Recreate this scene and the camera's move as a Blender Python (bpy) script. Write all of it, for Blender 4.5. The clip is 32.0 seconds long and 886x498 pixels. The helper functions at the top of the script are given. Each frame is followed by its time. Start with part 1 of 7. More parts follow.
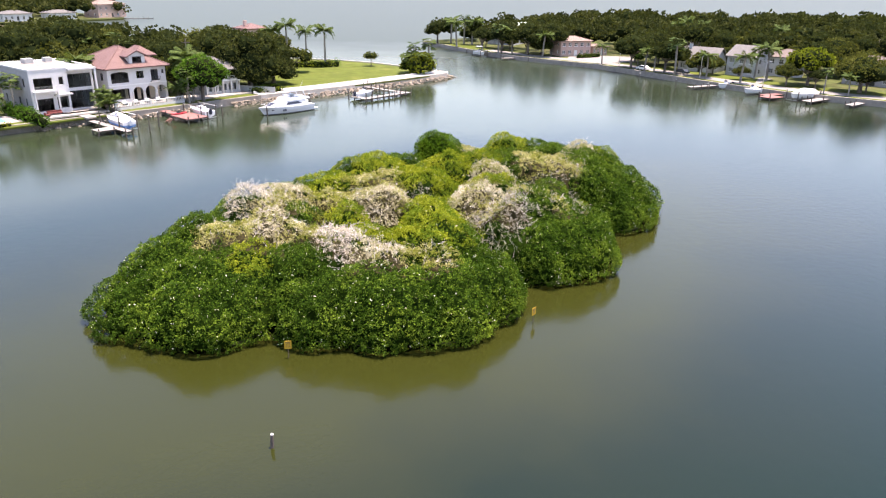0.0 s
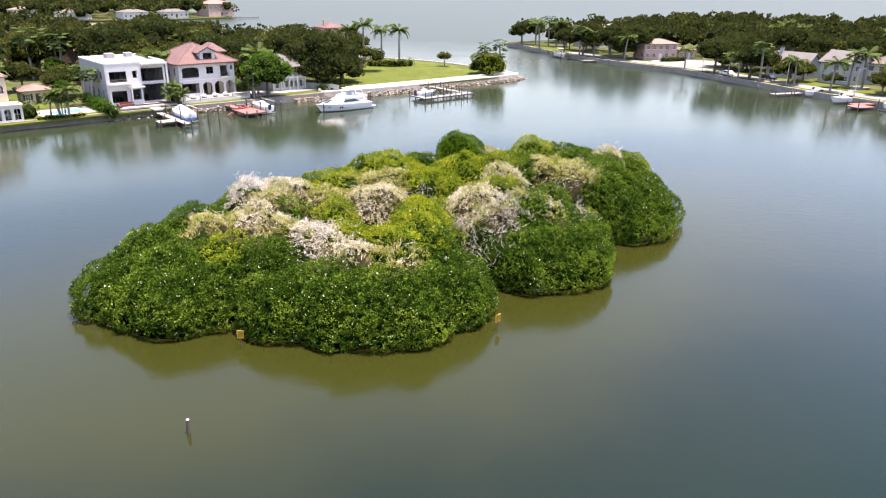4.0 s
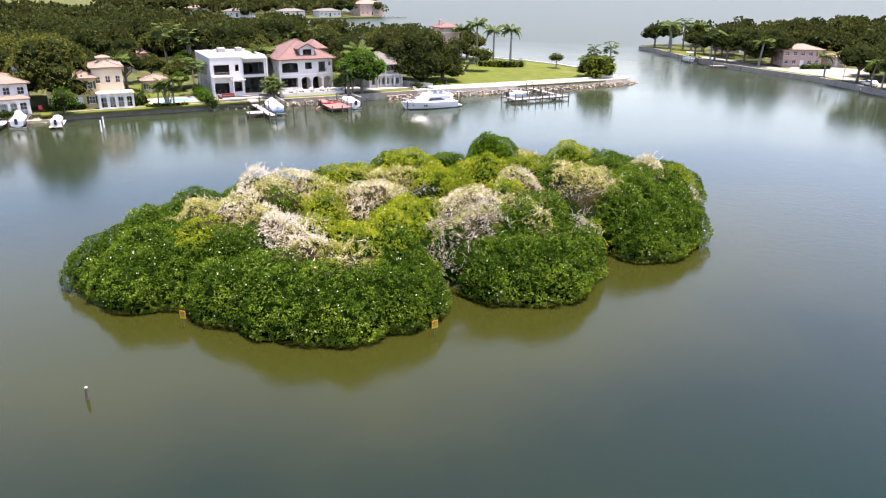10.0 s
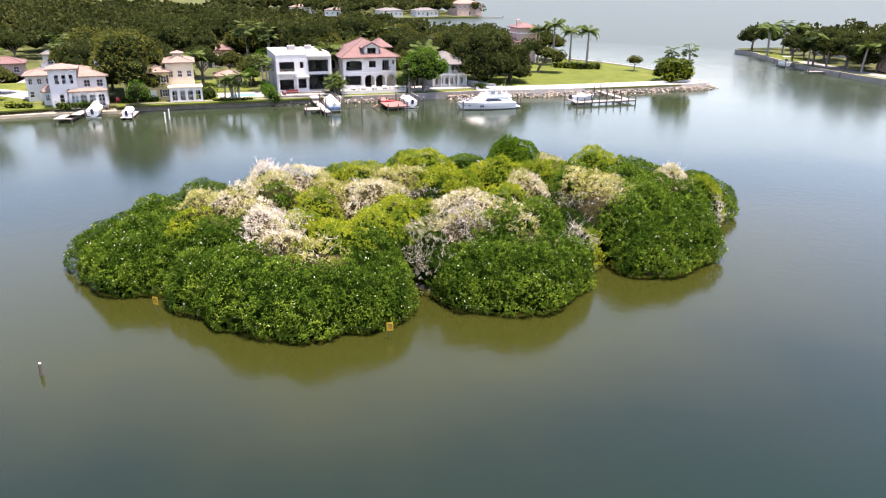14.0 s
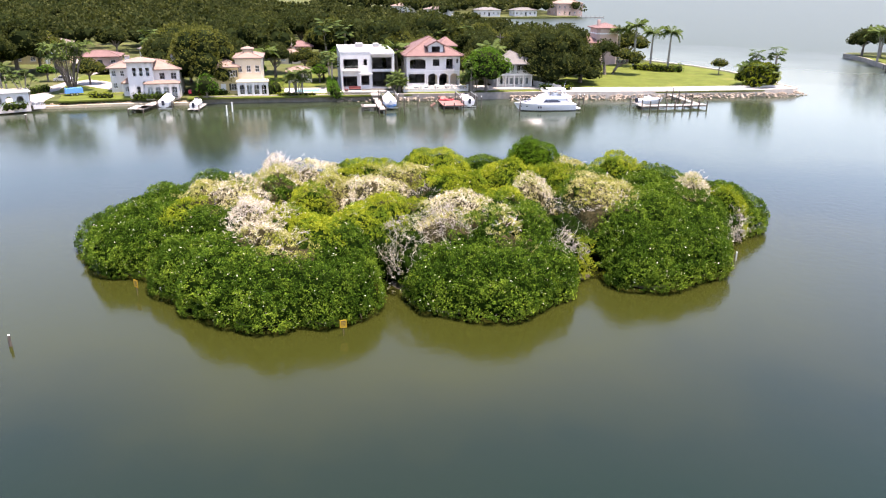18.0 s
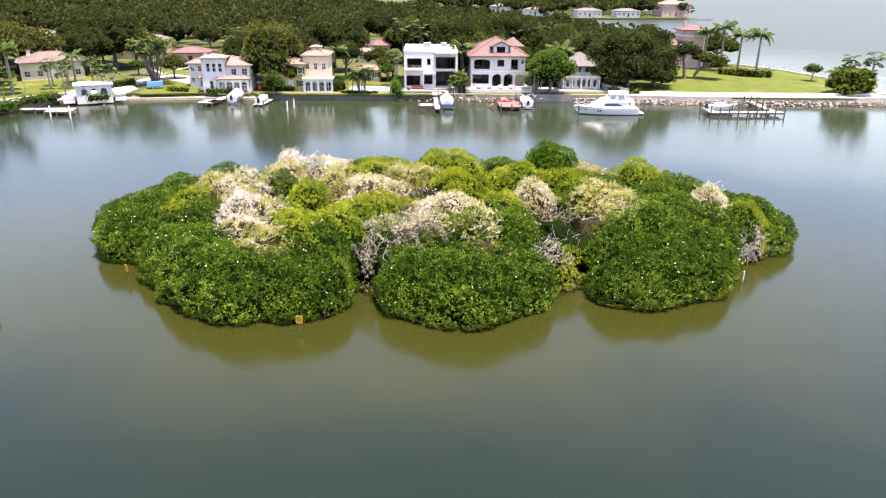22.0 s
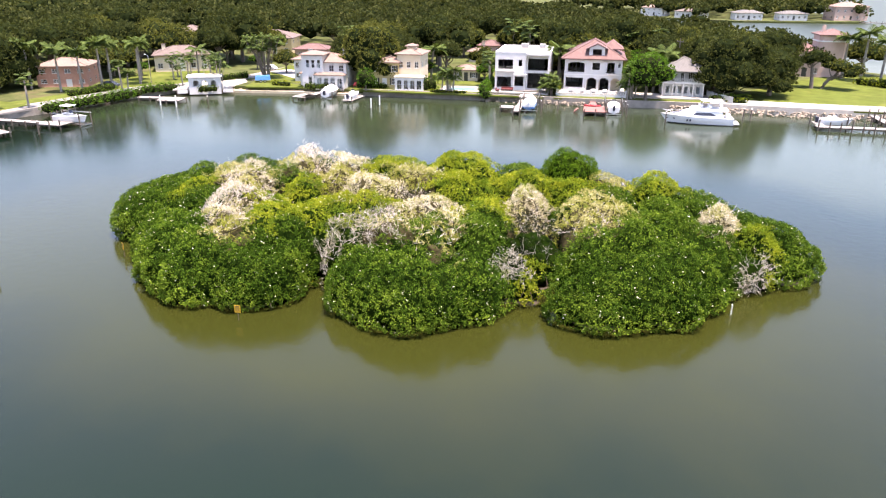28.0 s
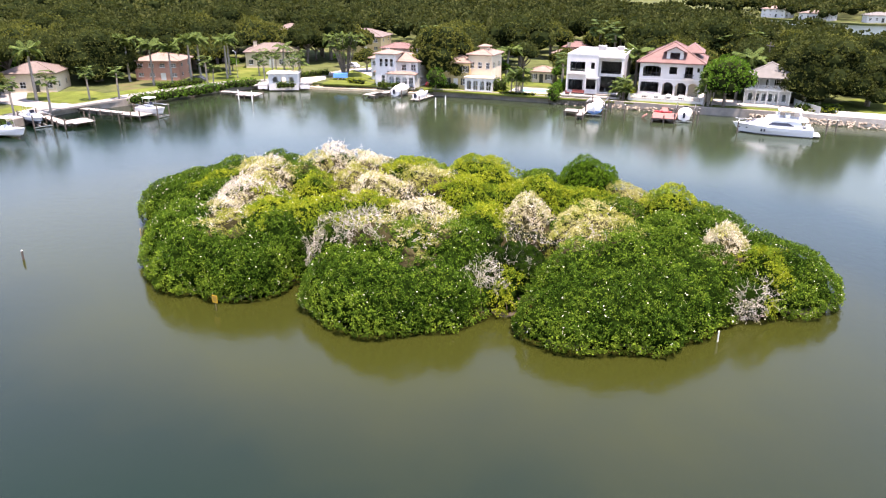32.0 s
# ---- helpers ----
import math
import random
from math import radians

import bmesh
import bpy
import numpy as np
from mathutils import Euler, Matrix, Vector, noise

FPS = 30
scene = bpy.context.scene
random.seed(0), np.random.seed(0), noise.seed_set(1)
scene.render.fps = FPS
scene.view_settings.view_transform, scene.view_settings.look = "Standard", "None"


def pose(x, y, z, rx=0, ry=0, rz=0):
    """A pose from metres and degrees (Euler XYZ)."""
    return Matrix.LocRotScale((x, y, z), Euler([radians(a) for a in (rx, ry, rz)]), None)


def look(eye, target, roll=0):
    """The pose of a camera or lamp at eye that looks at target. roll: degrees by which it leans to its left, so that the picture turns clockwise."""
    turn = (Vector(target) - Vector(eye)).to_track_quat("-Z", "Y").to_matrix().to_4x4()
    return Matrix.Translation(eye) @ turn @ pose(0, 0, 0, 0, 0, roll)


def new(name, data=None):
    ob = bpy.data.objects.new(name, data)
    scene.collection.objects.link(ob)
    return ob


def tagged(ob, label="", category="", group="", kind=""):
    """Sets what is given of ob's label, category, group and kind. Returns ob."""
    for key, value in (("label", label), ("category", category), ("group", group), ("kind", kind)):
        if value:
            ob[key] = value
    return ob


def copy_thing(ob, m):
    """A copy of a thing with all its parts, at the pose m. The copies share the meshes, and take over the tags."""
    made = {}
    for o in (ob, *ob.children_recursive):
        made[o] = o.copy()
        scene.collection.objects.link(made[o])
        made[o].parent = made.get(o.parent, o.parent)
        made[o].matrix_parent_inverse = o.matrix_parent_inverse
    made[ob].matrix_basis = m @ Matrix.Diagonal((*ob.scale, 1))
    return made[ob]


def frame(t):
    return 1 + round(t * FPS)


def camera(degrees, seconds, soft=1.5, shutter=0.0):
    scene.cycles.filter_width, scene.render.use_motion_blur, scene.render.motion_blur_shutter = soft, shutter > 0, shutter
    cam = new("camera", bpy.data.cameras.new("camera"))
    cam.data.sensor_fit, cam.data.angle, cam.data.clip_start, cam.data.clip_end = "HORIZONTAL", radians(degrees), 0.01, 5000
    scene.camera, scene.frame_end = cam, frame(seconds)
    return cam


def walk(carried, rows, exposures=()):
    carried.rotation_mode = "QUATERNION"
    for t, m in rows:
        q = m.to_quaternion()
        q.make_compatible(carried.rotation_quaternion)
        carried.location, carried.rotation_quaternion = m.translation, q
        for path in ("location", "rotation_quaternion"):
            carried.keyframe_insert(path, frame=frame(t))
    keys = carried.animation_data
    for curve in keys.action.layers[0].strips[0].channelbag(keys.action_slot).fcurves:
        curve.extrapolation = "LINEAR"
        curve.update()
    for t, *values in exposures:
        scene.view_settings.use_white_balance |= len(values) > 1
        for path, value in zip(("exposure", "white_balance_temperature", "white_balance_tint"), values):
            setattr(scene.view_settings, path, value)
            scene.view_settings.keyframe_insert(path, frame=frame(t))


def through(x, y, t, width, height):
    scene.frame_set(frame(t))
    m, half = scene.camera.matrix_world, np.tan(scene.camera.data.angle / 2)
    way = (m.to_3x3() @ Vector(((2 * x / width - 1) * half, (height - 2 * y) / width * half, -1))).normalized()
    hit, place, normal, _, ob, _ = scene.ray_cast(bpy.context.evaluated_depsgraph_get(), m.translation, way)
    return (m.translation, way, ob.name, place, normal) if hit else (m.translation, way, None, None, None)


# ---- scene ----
cam = camera(64.1, 32.0, soft=1.2)
METRES, EYE, TILT, LEAN, TURN = 90.0, 27.0, -20.9, -0.8, 0.0
ROWS = [
    (0.0, 0.0, 0.0, 0.0, 0.0, 0.0, -0.0),
    (0.5, 0.0152, 0.0013, 0.0002, 0.96, 0.01, -0.37),
    (1.0, 0.0304, 0.0027, 0.0004, 1.95, 0.01, -0.77),
    (1.5, 0.0455, 0.0044, 0.0005, 2.92, 0.01, -1.13),
    (2.0, 0.0608, 0.0061, 0.0008, 3.94, 0.01, -1.5),
    (2.5, 0.076, 0.0085, 0.0012, 4.98, -0.01, -1.9),
    (3.0, 0.091, 0.0109, 0.0018, 5.95, -0.04, -2.27),
    (3.5, 0.1061, 0.0137, 0.0024, 6.97, -0.07, -2.66),
    (5.5, 0.1672, 0.0266, 0.0062, 11.04, -0.28, -4.16),
    (6.0, 0.1819, 0.031, 0.0075, 12.08, -0.36, -4.55),
    (6.5, 0.1966, 0.0354, 0.0091, 13.06, -0.45, -4.93),
    (7.0, 0.2113, 0.0402, 0.0106, 14.0, -0.51, -5.24),
    (7.5, 0.2258, 0.0451, 0.0124, 14.99, -0.59, -5.59),
    (8.0, 0.2401, 0.0504, 0.0141, 16.07, -0.7, -6.01),
    (8.5, 0.2547, 0.056, 0.0155, 17.18, -0.8, -6.37),
    (9.0, 0.269, 0.0618, 0.0172, 18.19, -0.91, -6.73),
    (9.5, 0.283, 0.0681, 0.0189, 19.2, -1.02, -7.08),
    (10.0, 0.297, 0.0743, 0.0209, 20.21, -1.14, -7.45),
    (10.5, 0.3109, 0.0808, 0.023, 21.25, -1.27, -7.82),
    (11.0, 0.3247, 0.0874, 0.0253, 22.25, -1.4, -8.18),
    (11.5, 0.3383, 0.0944, 0.0278, 23.2, -1.54, -8.49),
    (12.0, 0.3518, 0.1014, 0.0307, 24.19, -1.7, -8.86),
    (12.5, 0.3651, 0.1089, 0.0335, 25.27, -1.87, -9.21),
    (13.0, 0.3781, 0.1168, 0.0365, 26.31, -2.04, -9.55),
    (13.5, 0.391, 0.1249, 0.0395, 27.41, -2.23, -9.89),
    (14.0, 0.4037, 0.1334, 0.0427, 28.52, -2.43, -10.27),
    (14.5, 0.4162, 0.1422, 0.0456, 29.67, -2.64, -10.63),
    (16.5, 0.4656, 0.1796, 0.0586, 33.88, -3.46, -11.95),
    (17.0, 0.4775, 0.1894, 0.0615, 34.98, -3.69, -12.28),
    (17.5, 0.4892, 0.1995, 0.0646, 36.07, -3.93, -12.59),
    (18.0, 0.5005, 0.2095, 0.0683, 37.09, -4.16, -12.93),
    (18.5, 0.5119, 0.2198, 0.072, 38.13, -4.39, -13.21),
    (19.0, 0.523, 0.2302, 0.0759, 39.2, -4.63, -13.5),
    (19.5, 0.5338, 0.2409, 0.0799, 40.29, -4.89, -13.8),
    (20.0, 0.5444, 0.2517, 0.084, 41.37, -5.15, -14.11),
    (20.5, 0.5549, 0.2629, 0.088, 42.55, -5.44, -14.42),
    (21.0, 0.5653, 0.2745, 0.092, 43.69, -5.72, -14.67),
    (21.5, 0.5751, 0.2861, 0.0961, 44.78, -6.0, -14.97),
    (22.0, 0.5847, 0.298, 0.1002, 45.94, -6.29, -15.26),
    (22.5, 0.594, 0.3099, 0.1048, 47.16, -6.6, -15.55),
    (23.0, 0.6032, 0.3221, 0.1093, 48.4, -6.93, -15.85),
    (23.5, 0.6121, 0.3344, 0.1139, 49.56, -7.26, -16.12),
    (24.0, 0.6209, 0.3468, 0.1184, 50.63, -7.57, -16.38),
    (24.5, 0.6293, 0.3594, 0.123, 51.77, -7.89, -16.63),
    (25.0, 0.6376, 0.3721, 0.1274, 52.9, -8.21, -16.85),
    (25.5, 0.6458, 0.3849, 0.1321, 53.93, -8.52, -17.07),
    (27.5, 0.6754, 0.4381, 0.152, 58.18, -9.77, -17.88),
    (28.0, 0.6817, 0.4505, 0.1567, 59.25, -10.09, -18.07),
    (28.5, 0.6881, 0.4638, 0.1619, 60.46, -10.48, -18.27),
    (29.0, 0.694, 0.4773, 0.1671, 61.77, -10.89, -18.48),
    (29.5, 0.6997, 0.4908, 0.1724, 63.01, -11.29, -18.68),
    (30.0, 0.7053, 0.5044, 0.1777, 64.13, -11.66, -18.86),
    (30.5, 0.7103, 0.5182, 0.1829, 65.31, -12.04, -19.04),
    (31.0, 0.7151, 0.532, 0.1883, 66.57, -12.46, -19.21),
    (31.5, 0.7197, 0.546, 0.1939, 67.83, -12.87, -19.39),
    (32.0, 0.7241, 0.5599, 0.1996, 69.1, -13.3, -19.55),
]
walk(cam, [(t, pose(0, 0, EYE, TILT, LEAN, TURN) @ pose(METRES * x, METRES * y, METRES * z, 90 + pitch, roll, yaw)) for t, x, y, z, yaw, pitch, roll in ROWS],
     exposures=[(0.0, 1.55, 7100, 28), (32.0, 1.80, 7100, 29)])

# ---- light ----
SUN_FROM = Vector((0.90, 0.35, 0.0)).normalized()
SUN_ELEV = radians(79)
world = bpy.data.worlds.new("sky")
world.use_nodes = True
scene.world = world
wn = world.node_tree.nodes
sky = wn.new("ShaderNodeTexSky")
sky.sky_type = "NISHITA"
sky.sun_disc = False
sky.sun_elevation = SUN_ELEV
sky.sun_rotation = math.atan2(SUN_FROM.x, SUN_FROM.y)
sky.air_density, sky.dust_density, sky.ozone_density = 1.3, 1.2, 1.5
wn["Background"].inputs["Strength"].default_value = 0.15
world.node_tree.links.new(sky.outputs["Color"], wn["Background"].inputs["Color"])
sun = new("sun", bpy.data.lights.new("sun", "SUN"))
sun.data.energy, sun.data.angle, sun.data.color = 5.0, radians(0.5), (1.0, 0.95, 0.86)
sun_dir = SUN_FROM * math.cos(SUN_ELEV) + Vector((0, 0, math.sin(SUN_ELEV)))
sun.matrix_world = look(sun_dir * 200, (0, 0, 0))

# ---- materials ----


class Nodes:
    """A node material under construction."""

    def __init__(self, name):
        self.mat = bpy.data.materials.new(name)
        self.mat.use_nodes = True
        self.tree = self.mat.node_tree
        self.bsdf = self.tree.nodes["Principled BSDF"]

    def add(self, kind, **values):
        node = self.tree.nodes.new("ShaderNode" + kind)
        for key, value in values.items():
            node.inputs[key].default_value = value
        return node

    def link(self, a, b):
        self.tree.links.new(a, b)

    def coords(self, space="Object"):
        return self.add("TexCoord").outputs[space]

    def noise(self, scale, detail=3.0, rough=0.55, space="Object", stretch=None):
        n = self.add("TexNoise", Scale=scale, Detail=detail, Roughness=rough)
        src = self.coords(space)
        if stretch:
            m = self.add("Mapping", Scale=stretch)
            self.link(src, m.inputs["Vector"])
            src = m.outputs["Vector"]
        self.link(src, n.inputs["Vector"])
        return n.outputs["Fac"]

    def ramp(self, fac, *stops):
        r = self.add("ValToRGB")
        els = r.color_ramp.elements
        while len(els) < len(stops):
            els.new(0.5)
        for e, (p, c) in zip(els, stops):
            e.position, e.color = p, (*c, 1.0) if len(c) == 3 else c
        self.link(fac, r.inputs["Fac"])
        return r.outputs["Color"]

    def mix(self, fac, a, b, mode="MIX"):
        m = self.tree.nodes.new("ShaderNodeMix")
        m.data_type, m.blend_type = "RGBA", mode
        for sock, val in ((0, fac), (6, a), (7, b)):
            if isinstance(val, (int, float)):
                m.inputs[sock].default_value = val
            elif isinstance(val, tuple):
                m.inputs[sock].default_value = (*val, 1.0)
            else:
                self.link(val, m.inputs[sock])
        return m.outputs[2]

    def math(self, op, a, b=0.0, c=0.0):
        m = self.add("Math")
        m.operation = op
        for i, val in enumerate((a, b, c)):
            if isinstance(val, (int, float)):
                m.inputs[i].default_value = val
            else:
                self.link(val, m.inputs[i])
        return m.outputs[0]

    def colour(self, socket):
        self.link(socket, self.bsdf.inputs["Base Color"])

    def bump(self, fac, strength=0.3, distance=0.05):
        b = self.add("Bump", Strength=strength, Distance=distance)
        self.link(fac, b.inputs["Height"])
        self.link(b.outputs["Normal"], self.bsdf.inputs["Normal"])

    def set(self, **values):
        names = {"rough": "Roughness", "metal": "Metallic", "spec": "Specular IOR Level", "ior": "IOR", "trans": "Transmission Weight", "coat": "Coat Weight"}
        for key, value in values.items():
            self.bsdf.inputs[names[key]].default_value = value
        return self


def surface(name, col, var=0.25, rough=0.7, scale=3.0, metal=0.0, bump=0.2, stain=None, fine=40.0, spec=0.5):
    """A weathered matt surface: a base colour that varies at two scales, with fine relief."""
    n = Nodes(name)
    lo, hi = tuple(c * (1 - var) for c in col), tuple(min(1.0, c * (1 + var * 0.6)) for c in col)
    a = n.ramp(n.noise(scale, 4.0), (0.3, lo), (0.7, hi))
    f = n.noise(fine, 3.0)
    out = n.mix(n.math("MULTIPLY", f, 0.35), a, lo)
    if stain:
        out = n.mix(n.ramp(n.noise(scale * 0.35, 5.0, 0.7), (0.52, (0, 0, 0)), (0.75, (1, 1, 1))), out, stain)
    rnd = n.add("ObjectInfo").outputs["Random"]
    out = n.mix(n.math("MULTIPLY", rnd, 0.18), out, tuple(c * 0.75 for c in col))
    n.colour(out)
    n.set(rough=rough, metal=metal, spec=spec)
    if bump:
        n.bump(f, bump, 0.02)
    return n.mat


def foliage(name, dark, mid, light, patch=0.35, white=0.0, through=0.3, rough=0.6, clump=2.2, gloss=0.03, other=None):
    """Leaves: each one takes its own tone, and the crown has lighter and darker patches."""
    n = Nodes(name)
    isl = n.add("NewGeometry").outputs["Random Per Island"]
    tone = n.math("ADD", n.math("MULTIPLY", n.math("SUBTRACT", isl, 0.5), 0.18), n.math("ADD", n.math("MULTIPLY", n.noise(patch, 2.0), 0.55), n.math("MULTIPLY", n.noise(clump, 2.0), 0.57)))
    col = n.ramp(tone, (0.33, dark), (0.54, mid), (0.78, light))
    rnd = n.add("ObjectInfo").outputs["Random"]
    col = n.mix(n.math("MULTIPLY", rnd, 0.5), col, tuple((a + b) * 0.5 for a, b in zip(dark, mid)))
    if white:
        n2 = n.noise(0.9, 3.0, 0.6)
        pick = n.math("MULTIPLY", n.math("GREATER_THAN", n2, 0.58), n.math("GREATER_THAN", isl, 1.0 - white))
        splash = n.math("MULTIPLY", n.math("GREATER_THAN", n.noise(2.4, 2.0, 0.5), 0.715), n.math("GREATER_THAN", isl, 0.3))
        pick = n.math("MAXIMUM", pick, splash)
        col = n.mix(pick, col, (0.75, 0.72, 0.62))
    if other:
        pos = n.add("NewGeometry").outputs["Position"]
        big = n.add("TexNoise", Scale=0.45, Detail=4.0, Roughness=0.65)
        n.link(pos, big.inputs["Vector"])
        share = n.ramp(n.math("ADD", big.outputs["Fac"], n.math("MULTIPLY", n.math("SUBTRACT", isl, 0.5), 0.16)), (0.50, (0, 0, 0)), (0.58, (1, 1, 1)))
        col = n.mix(share, col, n.ramp(tone, (0.3, tuple(c * 0.4 for c in other)), (0.7, other)))
    n.colour(col)
    n.set(rough=rough, spec=gloss)
    t = n.add("BsdfTranslucent")
    n.link(n.mix(1.0, col, (1.0, 1.0, 0.45), "MULTIPLY"), t.inputs["Color"])
    m = n.add("MixShader", Fac=through)
    n.link(n.bsdf.outputs[0], m.inputs[1])
    n.link(t.outputs[0], m.inputs[2])
    n.link(m.outputs[0], n.tree.nodes["Material Output"].inputs["Surface"])
    return n.mat


def bark(name, col, var=0.4):
    n = Nodes(name)
    f = n.noise(6.0, 5.0, 0.7, stretch=(1, 1, 0.25))
    n.colour(n.ramp(f, (0.3, tuple(c * (1 - var) for c in col)), (0.7, tuple(c * (1 + var) for c in col))))
    n.set(rough=0.9)
    n.bump(f, 0.6, 0.05)
    return n.mat


def roof_tiles(name, lo, hi, pitch=2.6):
    """Barrel tiles: rows of relief, each course of its own tone."""
    n = Nodes(name)
    big = n.noise(0.7, 4.0, 0.6)
    w = n.add("TexWave", Scale=pitch, Distortion=0.6, Detail=1.0)
    w.bands_direction = "X"
    n.link(n.coords(), w.inputs["Vector"])
    speck = n.noise(9.0, 3.0, 0.6)
    c = n.mix(n.math("MULTIPLY", speck, 0.8), n.ramp(big, (0.3, lo), (0.7, hi)), tuple(v * 0.6 for v in lo))
    c = n.mix(n.math("MULTIPLY", w.outputs["Fac"], 0.25), c, tuple(v * 0.5 for v in lo))
    n.colour(c)
    n.set(rough=0.75)
    n.bump(w.outputs["Fac"], 0.5, 0.06)
    return n.mat


def glass(name, tint=(0.75, 0.82, 0.85)):
    n = Nodes(name)
    n.bsdf.inputs["Base Color"].default_value = (*tint, 1.0)
    n.set(rough=0.02, trans=1.0, ior=1.1, spec=0.6)
    return n.mat


def water_material():
    """Murky bay water: dark green where deep, olive and tan over the shoal round the mangroves."""
    n = Nodes("bay_water")
    pos = n.add("NewGeometry").outputs["Position"]
    m = n.add("Mapping")
    m.vector_type = "TEXTURE"
    m.inputs["Location"].default_value = (2.0, 68.0, 0.0)
    m.inputs["Rotation"].default_value = (0.0, 0.0, radians(43))
    m.inputs["Scale"].default_value = (42.0, 20.5, 1.0)
    n.link(pos, m.inputs["Vector"])
    flat = n.add("VectorMath")
    flat.operation = "MULTIPLY"
    flat.inputs[1].default_value = (1, 1, 0)
    n.link(m.outputs["Vector"], flat.inputs[0])
    ln = n.add("VectorMath")
    ln.operation = "LENGTH"
    n.link(flat.outputs[0], ln.inputs[0])
    wob = n.add("TexNoise", Scale=0.045, Detail=4.0, Roughness=0.55)
    n.link(pos, wob.inputs["Vector"])
    d = n.math("MULTIPLY", n.math("ADD", ln.outputs["Value"], n.math("MULTIPLY", n.math("SUBTRACT", wob.outputs["Fac"], 0.5), 0.9)), 0.3)
    deep = n.ramp(wob.outputs["Fac"], (0.3, (0.0007, 0.0040, 0.0016)), (0.7, (0.0012, 0.0058, 0.0022)))
    # silty channel towards the houses, paled further to paint in the sky's sheen
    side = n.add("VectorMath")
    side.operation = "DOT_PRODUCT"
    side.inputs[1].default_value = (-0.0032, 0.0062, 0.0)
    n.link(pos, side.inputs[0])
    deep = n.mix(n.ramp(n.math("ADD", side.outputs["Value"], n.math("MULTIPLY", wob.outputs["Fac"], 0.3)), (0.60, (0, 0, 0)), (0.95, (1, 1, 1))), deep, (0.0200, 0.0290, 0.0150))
    shoal = n.ramp(d, (0.28, (0.019, 0.022, 0.004)), (0.35, (0.014, 0.0175, 0.005)), (0.45, (0.006, 0.0110, 0.0045)), (0.60, (0.0020, 0.0090, 0.004)))
    far = n.ramp(d, (0.6, (0, 0, 0)), (0.75, (1, 1, 1)))
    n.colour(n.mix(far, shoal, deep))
    n.set(rough=0.13, ior=1.333, spec=0.5)
    # the open bay beyond the points is ruffled by wind
    away = n.add("VectorMath")
    away.operation = "DISTANCE"
    away.inputs[1].default_value = (0.0, 70.0, 0.0)
    n.link(pos, away.inputs[0])
    wind = n.ramp(n.math("MULTIPLY", n.math("ADD", away.outputs["Value"], n.math("MULTIPLY", wob.outputs["Fac"], 60.0)), 0.002), (0.30, (0.13, 0.13, 0.13)), (0.60, (0.40, 0.40, 0.40)))
    n.link(wind, n.bsdf.inputs["Roughness"])
    r1 = n.add("TexNoise", Scale=1.1, Detail=5.0, Roughness=0.6)
    n.link(pos, r1.inputs["Vector"])
    n.bump(r1.outputs["Fac"], 0.15, 0.12)
    return n.mat


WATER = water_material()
GRASS = surface("lawn_grass", (0.078, 0.100, 0.020), 0.3, 0.95, 0.4, bump=0.5, stain=(0.125, 0.13, 0.035), fine=12, spec=0.05)
EARTH = surface("woodland_floor", (0.07, 0.085, 0.03), 0.5, 0.95, 0.25, bump=0.6, stain=(0.11, 0.09, 0.05), fine=6, spec=0.05)
SAND = surface("beach_sand", (0.42, 0.36, 0.26), 0.25, 0.95, 0.8, bump=0.4, stain=(0.2, 0.19, 0.1))
ROAD = surface("pale_road", (0.21, 0.20, 0.185), 0.2, 0.95, 0.5, stain=(0.17, 0.165, 0.15), spec=0.2)
PAVE = surface("pale_paving", (0.34, 0.32, 0.29), 0.18, 0.9, 0.8, stain=(0.26, 0.245, 0.21), spec=0.2)
SEAWALL = surface("seawall_concrete", (0.24, 0.22, 0.19), 0.3, 0.9, 0.7, stain=(0.12, 0.11, 0.085), bump=0.4)
PALEWALL = surface("pale_seawall_concrete", (0.44, 0.41, 0.36), 0.25, 0.9, 0.7, stain=(0.24, 0.22, 0.18), bump=0.4)
ROCK = surface("riprap_rock", (0.25, 0.21, 0.16), 0.4, 0.95, 1.5, stain=(0.20, 0.17, 0.12), bump=0.6)
WHITE = surface("white_stucco", (0.56, 0.555, 0.545), 0.08, 0.75, 1.2, stain=(0.52, 0.51, 0.49))
TRIM = surface("white_trim", (0.66, 0.66, 0.64), 0.05, 0.5, 2.0, bump=0.0)
# Stucco greyed so that its colour carries the shade of unlit walls.
SHADEDWALL = surface("grey_stucco", (0.33, 0.325, 0.325), 0.12, 0.8, 1.2, stain=(0.31, 0.305, 0.30))
SIDING = surface("grey_siding", (0.42, 0.43, 0.42), 0.15, 0.7, 1.0)
YELLOW = surface("yellow_stucco", (0.50, 0.40, 0.20), 0.12, 0.8, 1.0, stain=(0.5, 0.4, 0.22))
CREAM = surface("cream_stucco", (0.56, 0.48, 0.36), 0.1, 0.8, 1.0, stain=(0.58, 0.5, 0.38))
PINK = surface("pink_stucco", (0.46, 0.33, 0.28), 0.12, 0.8, 1.0, stain=(0.5, 0.36, 0.3))
BRICKW = surface("rose_brick_wall", (0.42, 0.22, 0.16), 0.2, 0.85, 2.0)
RED_TILE = roof_tiles("red_barrel_tile", (0.13, 0.070, 0.060), (0.20, 0.112, 0.098))
TAN_TILE = roof_tiles("faded_pink_tile", (0.20, 0.14, 0.11), (0.29, 0.21, 0.165))
BROWN_TILE = roof_tiles("brown_shingle", (0.12, 0.09, 0.075), (0.19, 0.145, 0.12))
GREY_ROOF = roof_tiles("grey_shingle", (0.11, 0.106, 0.098), (0.165, 0.158, 0.146))
